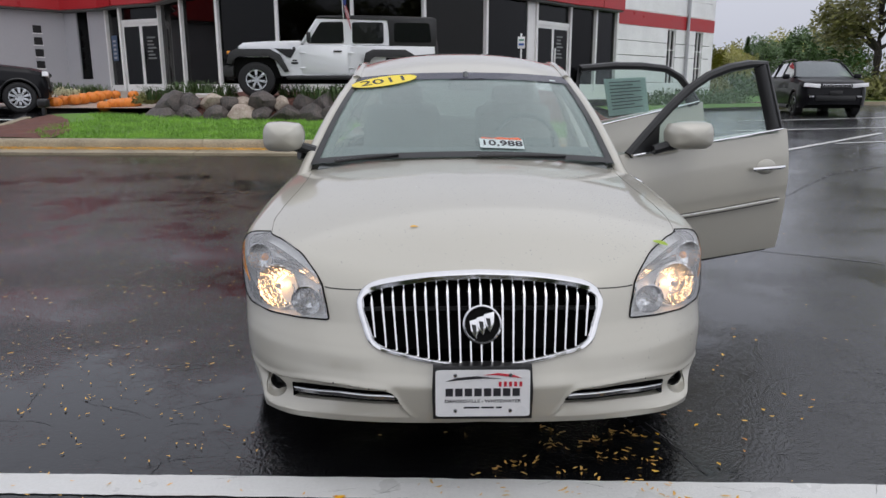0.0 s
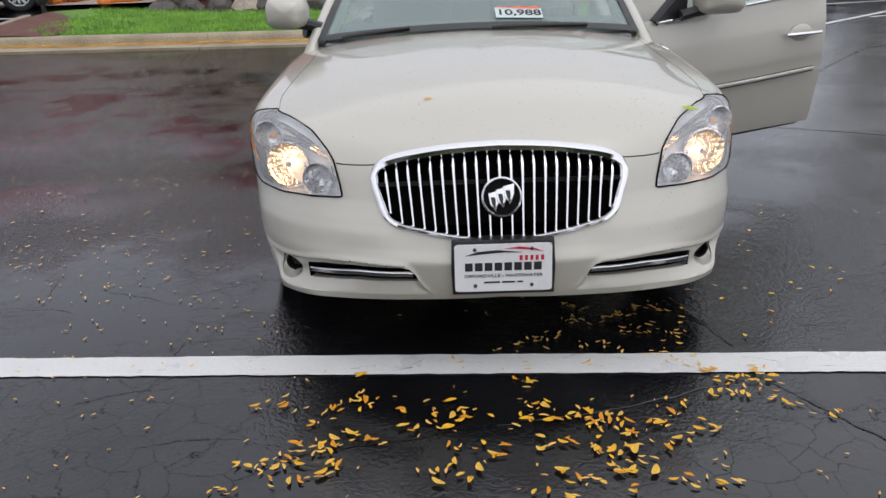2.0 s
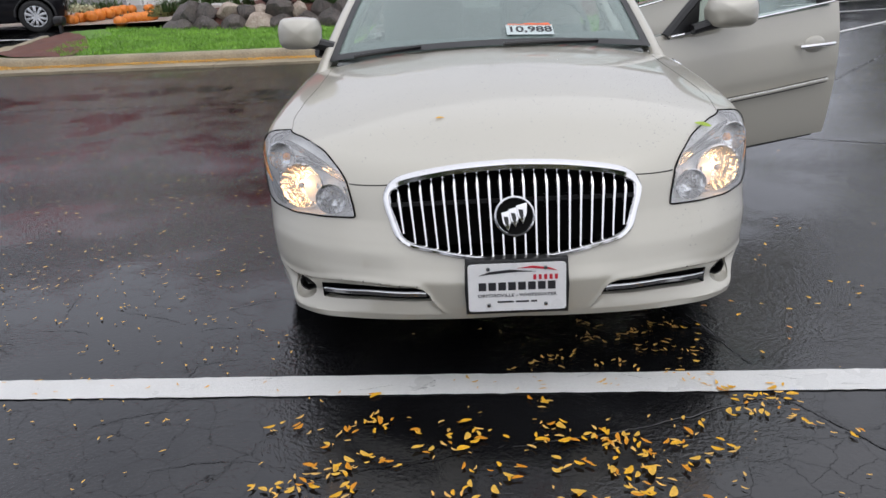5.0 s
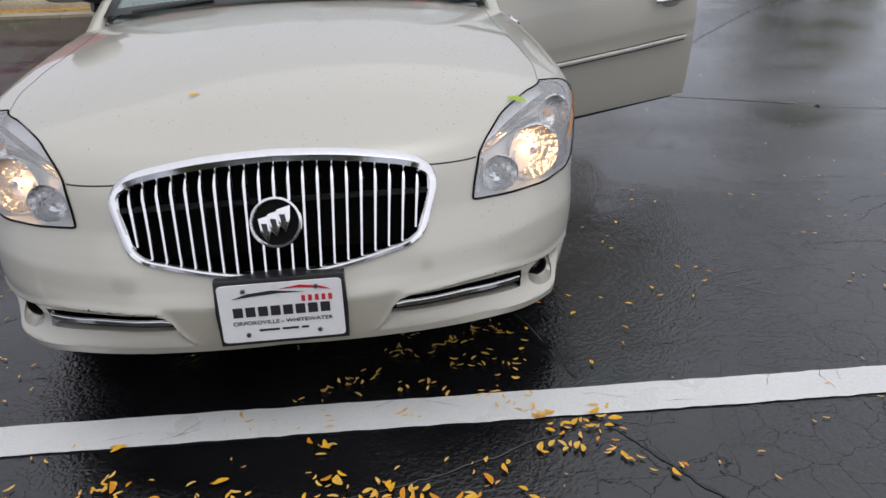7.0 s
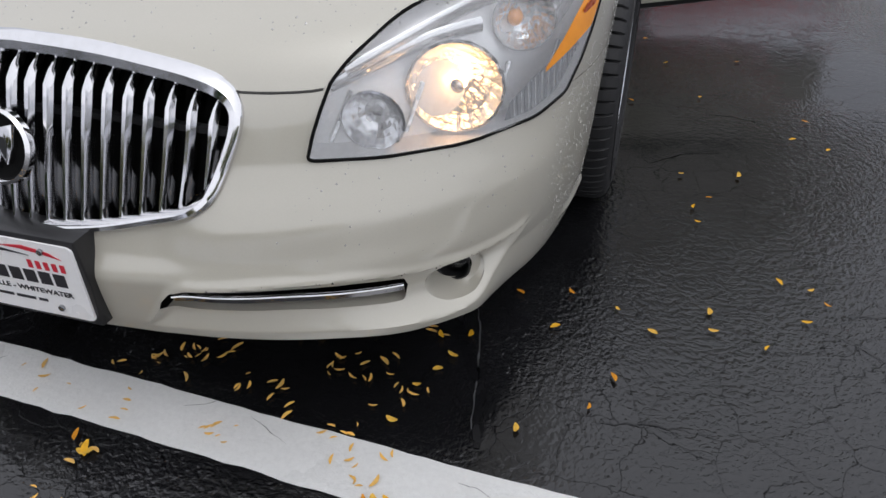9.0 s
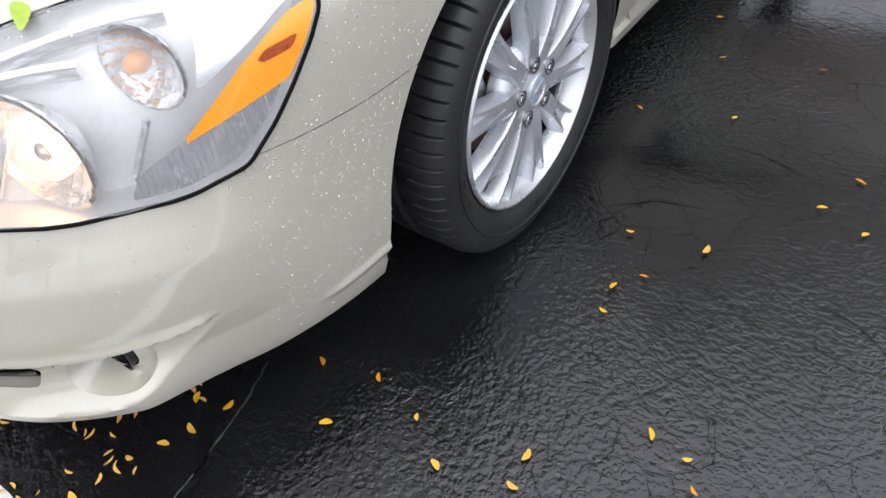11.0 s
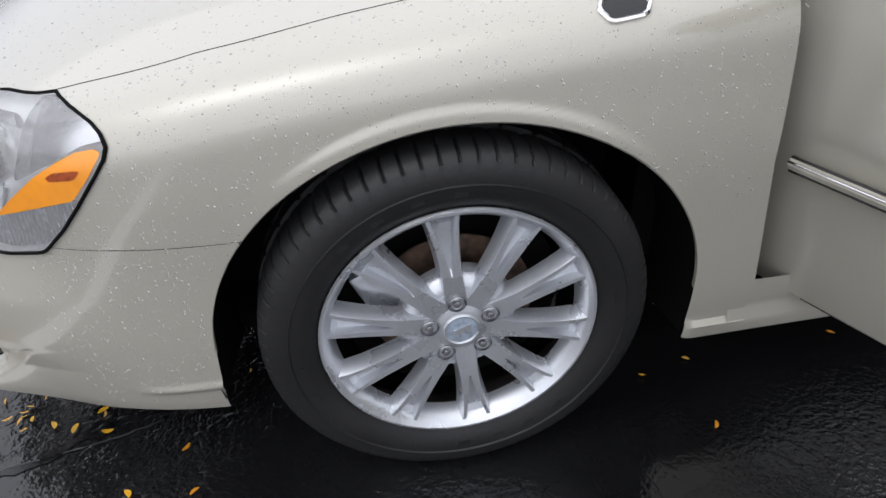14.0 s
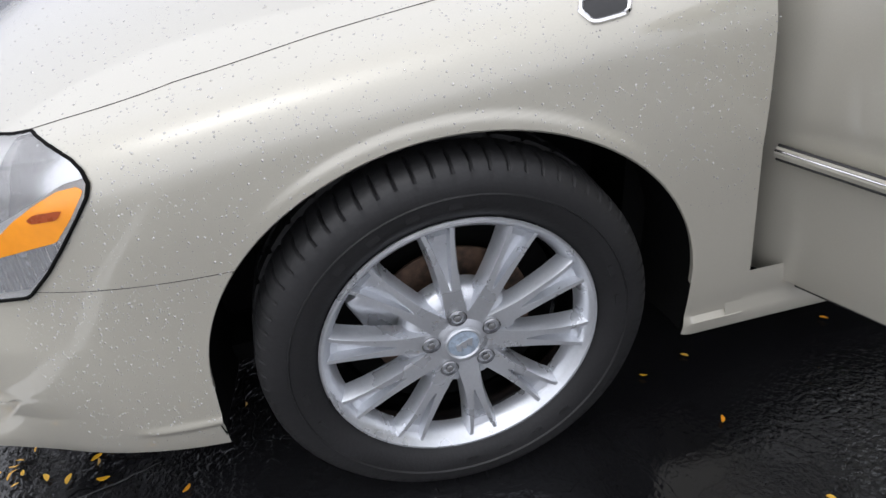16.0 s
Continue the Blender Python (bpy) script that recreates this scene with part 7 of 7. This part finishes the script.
def suv(name, label, paint, m, rim_mat, spokes, axle=.86):
    """A compact sport-utility car; its nose looks to -y, its middle is x = 0."""
    o = thing(name, label, "car", "", m)
    L, half_w = 4.4, .90
    ys = np.concatenate([np.linspace(0, .5, 16), np.linspace(.55, L - .3, 60), np.linspace(L - .28, L, 10)])
    belt = lambda y: np.interp(y, [0, .10, .35, 1.25, 1.5, L - .2, L], [.80, .92, 1.0, 1.10, 1.13, 1.17, .95])
    plan = lambda y: half_w * (1 - .22 * np.clip(1 - y / .45, 0, 1) ** 2.4 - .06 * np.clip((y - L + .5) / .5, 0, 1) ** 2)
    foot = lambda y: np.interp(y, [0, .2, .5, L - .5, L], [.34, .26, .24, .24, .36])
    nz = 30
    Q, P = [], []
    for i in range(nz):
        v = i / (nz - 1)
        for y in ys:
            z = foot(y) + v * (belt(y) - foot(y))
            x = plan(y) * (.955 + .045 * math.sin(math.pi * min(1, v * 1.05)) - .10 * max(0, v - .86) / .14 * .6)
            yy = y + (.10 * (v - .45) ** 2 if y < .02 else 0)
            Q.append((y, z)), P.append((x, yy, z))
    F, Q2 = cut(grid_faces(nz, len(ys)), np.array(Q), [circle(axle, .36, .40, 40), circle(3.52, .36, .40, 40)])
    P = np.array(P)
    P[:, 1:] += Q2 - np.array(Q)
    for P_, F_ in ((P, F), mirror(P, F)):
        welded("body_side", P_, F_, paint, o)
    # bonnet and nose
    yb = np.linspace(0, 1.32, 20)
    H_ = np.array([[(plan(y) * .895 * t, y + .05 * (1 - t * t) * 0 - (.06 * (1 - t * t) if y < .3 else .03 * (1 - t * t)), belt(y) + .035 * (1 - t ** 4)) for t in np.linspace(-1, 1, 22)] for y in yb])
    sheet("bonnet", H_, paint, o)
    nose = np.array([[(plan(0) * .97 * t, .02 - .06 * (1 - t * t) + .05 * abs(v - .45), foot(0) + v * (belt(0) - foot(0) + .035 * (1 - t ** 4))) for t in np.linspace(-1, 1, 22)] for v in np.linspace(0, 1, 12)])
    sheet("nose", nose, paint, o)
    # cabin
    rows = [(1.22, 1.13, .80), (1.62, 1.42, .70), (1.95, 1.585, .645), (2.3, 1.625, .64), (3.3, 1.61, .63), (3.95, 1.56, .61), (4.25, 1.20, .74)]
    sec = np.linspace(-1, 1, 15)
    roof = np.array([[(w * t, y, z - .06 * abs(t) ** 3) for t in sec] for y, z, w in rows[2:6]])
    sheet("roof", roof, paint, o)
    shield = np.array([[(w * t, y - .05 * (1 - t * t), z - .05 * abs(t) ** 3 * (z > 1.3)) for t in sec] for y, z, w in rows[:3]])
    # pale haze paints the sky's reflection into this screen
    sheet("windscreen", shield, glass("suv_screen", (.35, .42, .42), haze=.35, haze_colour=(.45, .5, .52)), o, "pale windscreen")
    sheet("tailgate", np.array([[(w * t, y, z) for t in sec] for y, z, w in rows[5:]]), paint, o)
    for sx in (1, -1):
        low = [(sx * .80, 1.30, 1.12), (sx * .83, 2.2, 1.15), (sx * .83, 3.2, 1.165), (sx * .77, 4.2, 1.18)]
        top = [(sx * .705, 1.72, 1.42), (sx * .645, 2.2, 1.57), (sx * .635, 3.2, 1.56), (sx * .62, 3.9, 1.50)]
        sheet("side_window", np.array([low, top]), TINTED, o, "dark side glass")
        part("pillar", tube([(sx * .81, 1.18, 1.11), (sx * .70, 1.66, 1.44), (sx * .65, 1.97, 1.56)], .03, 8), paint, o)
        for y in (2.45, 3.45):
            part("pillar", tube([(sx * .835, y, 1.13), (sx * .64, y + .08, 1.57)], .03, 6), paint, o)
        part("roof_rail", tube([(sx * .60, 1.95, 1.60), (sx * .59, 2.2, 1.665), (sx * .58, 3.5, 1.65), (sx * .56, 3.8, 1.58)], .022, 8), BLACK, o)
        part("wing_mirror", box((.20, .10, .15), (sx * .99, 1.42, 1.14), bevel=.04, seg=3), paint, o)
        part("headlight", prism([(sx * .42, .80), (sx * .84, .84), (sx * .82, .94), (sx * .42, .91)], 1, -.03, .10, bevel=.01), HOUSING, o, "pale clear headlight")
        part("fog_light", box((.14, .05, .06), (sx * .62, .01, .56), bevel=.015), DARK_CHROME, o)
        part("sill_cladding", tube([(sx * .89, .45 + .9, .27), (sx * .89, 3.1, .27)], .05, 8, flat=1.2), BLACK, o)
        for yc in (axle, 3.52):
            t = np.linspace(0, math.pi, 24)
            part("arch_cladding", tube([(sx * (.872 if yc > 1 else .878), yc + .41 * math.cos(a), .36 + .41 * math.sin(a)) for a in t], .028, 6), BLACK, o)
            sheet("wheel_well", np.stack([np.stack([np.full(24, sx * x), yc + r * np.cos(t), .36 + r * np.sin(t)], -1) for x, r in ((.86, .405), (.55, .40), (.55, .02))]), MATT, o)
    for k in range(7):
        part("grille_slot", box((.088, .03, .085), ((k - 3) * .108, -.045 + .004 * abs(k - 3), .865), bevel=.012), CHROME, o)
        part("grille_hole", box((.062, .03, .06), ((k - 3) * .108, -.052 + .004 * abs(k - 3), .865), bevel=.01), MATT, o)
    part("grille_mask", box((.80, .02, .115), (0, -.034, .865), bevel=.01), BLACK, o)
    part("lower_grille", box((1.05, .03, .15), (0, -.035, .52), bevel=.02), BLACK, o, "black lower intake")
    part("plate_pad", box((.34, .02, .12), (0, -.055, .66), bevel=.01), BLACK, o)
    part("underbody", box((1.5, 4.0, .1), (0, 2.2, .28)), MATT, o)
    # one near-black block fills the cabin, so that it looks unlit
    part("cabin_dark", box((1.1, 2.2, .42), (0, 2.85, 1.26), bevel=.08), MATT, o, "near-black block standing for the shaded cabin")
    wh = plain_wheel(.35, .22, rim_mat, spokes, .30 if spokes < 8 else .15, .66)
    wh.parent = o
    wh.matrix_basis = pose(-.875, axle, .35, 0, 0, -90)
    for x, y, a in ((.875, axle, 90), (-.875, 3.52, -90), (.875, 3.52, 90)):
        copy_thing(wh, pose(x, y, .35, 0, 0, a))
    return o


suv("suv_car", "black compact sport-utility car parked on the wet lot", BLACK_CAR, pose(11.25, 17.25, .54, 0, 0, -11.7), BLACK, 5)
suv("dark_suv", "dark grey sport-utility car parked by the entrance drive", BLACK_CAR, pose(-9.42, 14.75, .80, 0, 0, 115), ALLOY, 10, .60)

# ---- fallen leaves ----
YELLOW_LEAF = [mat("leaf_gold", (.72, .38, .02), rough=.6, spec=.25, var=.25, scale=30, fine=90), mat("leaf_amber", (.62, .25, .014), rough=.6, spec=.25, var=.3, scale=30, fine=90), mat("leaf_pale", (.68, .40, .06), rough=.6, spec=.25, var=.25, scale=30, fine=90)]


def leaf_shape(seed, l=.031, lo_w=.34, hi_w=.50):
    """Points and faces of one curled leaf."""
    rng = random.Random(seed)
    w = l * rng.uniform(lo_w, hi_w)
    curl = rng.uniform(.0, .35)
    V, F = [], []
    for i, f in enumerate((0, .18, .42, .68, .88, 1.0)):
        ww = w * math.sin(math.pi * (f * .92 + .04)) ** .7 * .5
        x = (f - .5) * l
        z = .003 + curl * .35 * l * (f - .45) ** 2 * 2
        y = .12 * l * math.sin(f * 3)
        V += [(x, y - ww, z + .10 * ww), (x, y, z), (x, y + ww, z + .16 * ww)]
    for i in range(5):
        for j in range(2):
            F.append((i * 3 + j, i * 3 + j + 1, (i + 1) * 3 + j + 1, (i + 1) * 3 + j))
    return V, F


LEAVES = [raw("fallen_leaf", *leaf_shape(k), YELLOW_LEAF[k % 3]) for k in range(6)]
CLUMPS = [(-0.17, -1.39, 11), (-0.13, -1.4, 4), (-0.2, -1.32, 3), (-0.28, -1.36, 4), (-0.26, -1.45, 3), (-0.31, -1.45, 3), (-0.46, -1.28, 6), (-0.5, -1.29, 2), (-0.45, -1.34, 3), (-0.55, -1.34, 4), (-0.59, -1.41, 3), (-0.48, -1.48, 4), (-0.42, -1.51, 6), (-0.54, -1.53, 7), (-0.6, -1.52, 3), (-0.63, -1.58, 5), (-0.65, -1.62, 4), (-0.75, -1.59, 4), (-0.5, -1.63, 6), (-0.75, -1.69, 4), (-0.59, -1.67, 4), (-0.15, -1.55, 4), (-0.17, -1.61, 3), (-0.14, -1.64, 2), (-0.17, -1.69, 4), (-0.06, -1.55, 6), (0.08, -1.41, 6), (0.05, -1.35, 3), (0.08, -1.2, 4), (0.08, -1.66, 3), (-0.68, -1.3, 3), (-0.74, -1.29, 3), (-0.47, -1.15, 2), (0.08, -1.75, 4)]
HEAPS = [(0.27, -1.44, 22), (0.33, -1.49, 5), (0.2, -1.4, 7), (0.12, -1.34, 3), (0.12, -1.53, 7), (0.18, -1.55, 4), (0.45, -1.44, 7), (0.5, -1.36, 4), (0.57, -1.48, 5), (0.47, -1.55, 4), (0.39, -1.56, 3), (0.31, -1.58, 4), (0.24, -1.56, 3), (0.26, -1.62, 5), (0.3, -1.66, 9), (0.15, -1.7, 4), (0.41, -1.7, 4), (0.27, -1.74, 4), (0.7, -1.24, 9), (0.64, -1.32, 4), (0.7, -1.31, 4), (0.82, -1.22, 5), (0.76, -1.24, 3), (0.82, -1.37, 4), (0.8, -1.31, 3), (0.94, -1.42, 3), (0.53, -1.72, 2), (0.67, -1.17, 5)]
UNDER = [(0.51, -1.05, 5), (0.3, -0.8, 9), (0.45, -0.76, 10), (0.16, -0.93, 9), (0.34, -1, 7), (0.08, -0.97, 5), (0.57, -0.71, 10), (0.49, -0.87, 9), (0.29, -0.67, 7), (0.62, -0.92, 4), (0.3, -1.11, 3), (0.6, -1.12, 4), (-0.1, -1.08, 2), (0.05, -1.1, 2)]
PILES = CLUMPS + HEAPS + UNDER
rng = random.Random(11)
spots = []
for x, y, n in CLUMPS + HEAPS:
    for _ in range(max(2, round(n * .82))):
        wide = .013 * math.sqrt(n)
        spots.append((x + rng.gauss(0, wide), y + rng.gauss(0, wide * .55)))
SINGLE = [(0.91, -0.52), (1.02, -0.55), (0.89, -0.65), (1.03, -0.77), (1.10, -0.61), (1.23, -0.57), (1.22, -0.51), (1.38, -0.36), (1.45, -0.37), (1.48, -0.42), (1.43, -0.49), (1.34, -0.60), (0.86, -0.95), (0.99, -0.86), (0.79, -0.55), (0.71, -0.72), (1.19, -0.15), (1.18, -0.08), (1.22, -0.02), (1.30, 0.12), (1.14, 0.09), (1.19, 0.63), (0.96, 0.55), (0.69, -0.79), (0.67, -0.84), (1.32, 0.98), (1.57, 0.34), (1.47, 0.38), (0.97, 1.14), (0.75, 0.96), (0.76, 0.58), (1.06, 0.91), (1.52, 0.52), (0.79, 0.46), (0.65, -0.74), (0.64, -0.89), (0.62, -0.99)]
spots += SINGLE
for k, (x, y) in enumerate(spots):
    ob = LEAVES[k % 6] if k < 6 else LEAVES[rng.randrange(6)].copy()
    if k >= 6:
        scene.collection.objects.link(ob)
    s = rng.uniform(.55, 1.05) if rng.random() < .85 else rng.uniform(1.1, 1.4)
    if k >= len(spots) - len(SINGLE):
        s = rng.uniform(.5, .85)
    ob.matrix_world = pose(x, y, .0045 + rng.uniform(0, .004), rng.uniform(-9, 9), rng.uniform(-9, 9), rng.uniform(0, 360)) @ Matrix.Scale(s, 4)
    tagged(ob, "wet yellow leaf fallen on the asphalt", "leaf", "fallen leaves before the car")
V, F = [], []
rs = np.random.default_rng(4)
shapes = [leaf_shape(20 + k, .027, .22, .32) for k in range(6)]
for k in range(3600):
    if k >= 2500:
        x, y = rs.uniform(-8, -1.2), rs.uniform(-.5, 8.5)
    elif k >= 1500:
        x, y, m_ = PILES[k % len(PILES)]
        if k > 2430:
            x, y = rs.uniform(-2.3, -.85), rs.uniform(-1.3, .2)
        elif rs.random() * 30 > (m_ + 1 if y < -1.14 else m_ * 3.5):
            continue
        else:
            x, y = x + rs.normal(0, .040), y + rs.normal(0, .024)
    elif k < 500:
        x, y = rs.uniform(-2.6, 2.6), rs.uniform(-2.0, .6)
        if abs(x) < .85 and y > -1.0 and rs.random() < .85:
            continue
    elif k < 1000:
        x, y = rs.uniform(-6, 6), rs.uniform(-2.2, 7)
    else:
        x, y = rs.uniform(-8, 8), rs.uniform(2, 9)
    if .72 < x < 1.9 and -1.05 < y < 1.5:
        continue
    sv, sf = shapes[k % 6]
    a, s = rs.uniform(0, 6.283), (rs.uniform(.35, .8) if not 1500 <= k < 2340 else rs.uniform(.5, 1.2))
    if k >= 2500:
        s *= 1.5
    b = len(V)
    z = float(ground_z(x, y)) + .004
    for p, q, r in sv:
        V.append((x + s * (p * math.cos(a) - q * math.sin(a)), y + s * (p * math.sin(a) + q * math.cos(a)), z + s * r))
    F += [tuple(b + i for i in f) for f in sf]
# the drift in the gutter
N = 15000
ii = rs.integers(14, len(rim) - 14, N)
oo = .07 + .30 * rs.random(N) ** 1.7
Pq = rim[ii] + norm[ii] * oo[:, None] + rs.normal(0, .02, (N, 2))
zg = np.where(oo < .5, ground_z(rim[ii][:, 0], rim[ii][:, 1]) + .034 - .036 * (oo - .06), ground_z(Pq[:, 0], Pq[:, 1]) + .008)
for (x, y), z in zip(Pq, zg):
    a, s_ = rs.uniform(0, 6.283), rs.uniform(.014, .03)
    c_, d_ = math.cos(a) * s_, math.sin(a) * s_
    b = len(V)
    V += [(x - c_, y - d_, z + .002), (x + d_ * .45, y - c_ * .45, z + .006), (x + c_, y + d_, z + rs.uniform(.004, .02)), (x - d_ * .45, y + c_ * .45, z + .006)]
    F.append((b, b + 1, b + 2, b + 3))
litter = raw("leaf_litter", V, F, mat("leaf_litter", (.70, .48, .19), rough=.8, spec=.15, var=.4, scale=2.5, fine=70, second=(.66, .36, .07)))
tagged(litter, "scattered small yellow leaves on the wet lot and gutter", "leaves", kind="stuff")
hl = raw("hood_leaf", *leaf_shape(31, .032), YELLOW_LEAF[0])
hz_ = skin(np.array([[.225, -.687, .5]]), np.array([0, 0, 1.0]), .8)[0]
hl.matrix_world = pose(-.225, -.687, hz_[2] + .001, 18, 0, 20)
tagged(hl, "small yellow leaf stuck on the bonnet", "leaf")
gl = raw("green_leaf", *leaf_shape(33, .055), mat("leaf_lime", (.30, .42, .03), rough=.45, var=.2, scale=40))
gz_ = skin(np.array([[.671, -.729, .5]]), np.array([0, 0, 1.0]), .8)[0]
gl.matrix_world = pose(.671, -.729, gz_[2] + .006, 20, 12, -25)
tagged(gl, "yellow-green leaf lying on the headlight edge", "leaf")

# ---- cracks and seams in the asphalt ----
TAR = mat("crack_filler", (.006, .006, .007), rough=.25, var=.3, scale=20)
GREY_SEAM = mat("seam_grit", (.055, .055, .058), rough=.5, var=.3, scale=20)


def crack(name, pts, width, material, label, seed, lift=.0022):
    """A wandering strip with ragged edges, a hair above the ground."""
    P = along(pts, .02)
    r = np.random.default_rng(seed)
    w = np.cumsum(r.normal(0, .0035, (len(P), 2)), axis=0)
    w -= np.linspace(0, 1, len(P))[:, None] * w[-1]
    P = P + w
    t = np.gradient(P, axis=0)
    n = np.stack([-t[:, 1], t[:, 0]], 1) / np.linalg.norm(t, axis=1)[:, None]
    half = width * (.35 + .65 * r.random(len(P)))[:, None] * np.sin(np.linspace(.15, math.pi - .15, len(P)))[:, None] ** .5 / 2
    rows = [np.column_stack([q, ground_z(q[:, 0], q[:, 1]) + lift]) for q in (P - n * half, P + n * half)]
    return tagged(sheet(name, np.stack(rows, 1), material), label, "crack", kind="structure")


crack("asphalt_crack", [(.62, -.55), (.70, -.74), (.77, -.86), (.80, -1.02)], .030, TAR, "dark open crack in the asphalt by the bumper", 1)
crack("asphalt_crack", [(.81, -1.22), (.95, -1.47), (1.15, -1.78), (1.5, -2.3)], .014, TAR, "dark crack running past the white line", 2)
crack("asphalt_crack", [(-.05, -1.43), (.06, -1.42), (.34, -1.385), (.59, -1.30), (.80, -1.22)], .006, GREY_SEAM, "thin gritty crack among fallen leaves", 3)
crack("asphalt_crack", [(-.75, -1.65), (-.5, -1.53), (-.19, -1.46), (-.05, -1.43)], .006, TAR, "thin dark crack among fallen leaves", 4)
crack("asphalt_crack", [(.70, -.60), (.74, -.80), (.78, -.98)], .006, GREY_SEAM, "thin gritty crack by the bumper", 5)
crack("asphalt_seam", [(2.4, 2.5), (3.29, 2.1), (3.79, 1.78), (5.2, 1.2)], .03, GREY_SEAM, "pale seam across the wet lot", 6)
crack("asphalt_seam", [(3.6, 4.5), (5.44, 6.59), (6.6, 7.3), (8.1, 7.74), (11, 8.6)], .06, TAR, "dark sealed seam across the wet lot", 7)
crack("asphalt_seam", [(-9, 5.6), (-4.6, 5.3), (-2.1, 5.16), (1.0, 5.2)], .045, TAR, "dark sealed seam across the wet lot", 8)
r = np.random.default_rng(9)
for k in range(46):
    x, y = (r.uniform(-2.6, -.75), r.uniform(-2.2, -.3)) if k % 2 else (r.uniform(.95, 3.4), r.uniform(-2.2, .8))
    a = r.uniform(-.6, .6) + (1.4 if k % 5 == 0 else 0)
    l = r.uniform(.15, .45)
    crack("asphalt_crack", [(x, y), (x + l * .5 * math.cos(a), y + l * .5 * math.sin(a) + .03), (x + l * math.cos(a), y + l * math.sin(a))], .0045, TAR, "fine dark crack in the wet asphalt", 20 + k)
for k in range(18):
    # hair cracks through the line's paint
    x = r.uniform(-1.6, 2.4)
    y = -1.078 - (x + .28) * .0448 + r.uniform(-.05, .05)
    a = r.uniform(0, 3.14)
    l = r.uniform(.09, .15)
    crack("line_crack", [(x, y), (x + l * .5 * math.cos(a) + .006, y + l * .3 * math.sin(a)), (x + l * math.cos(a), y + l * .6 * math.sin(a))], .0014, TAR, "fine dark crack in the white line", 90 + k, .0062)
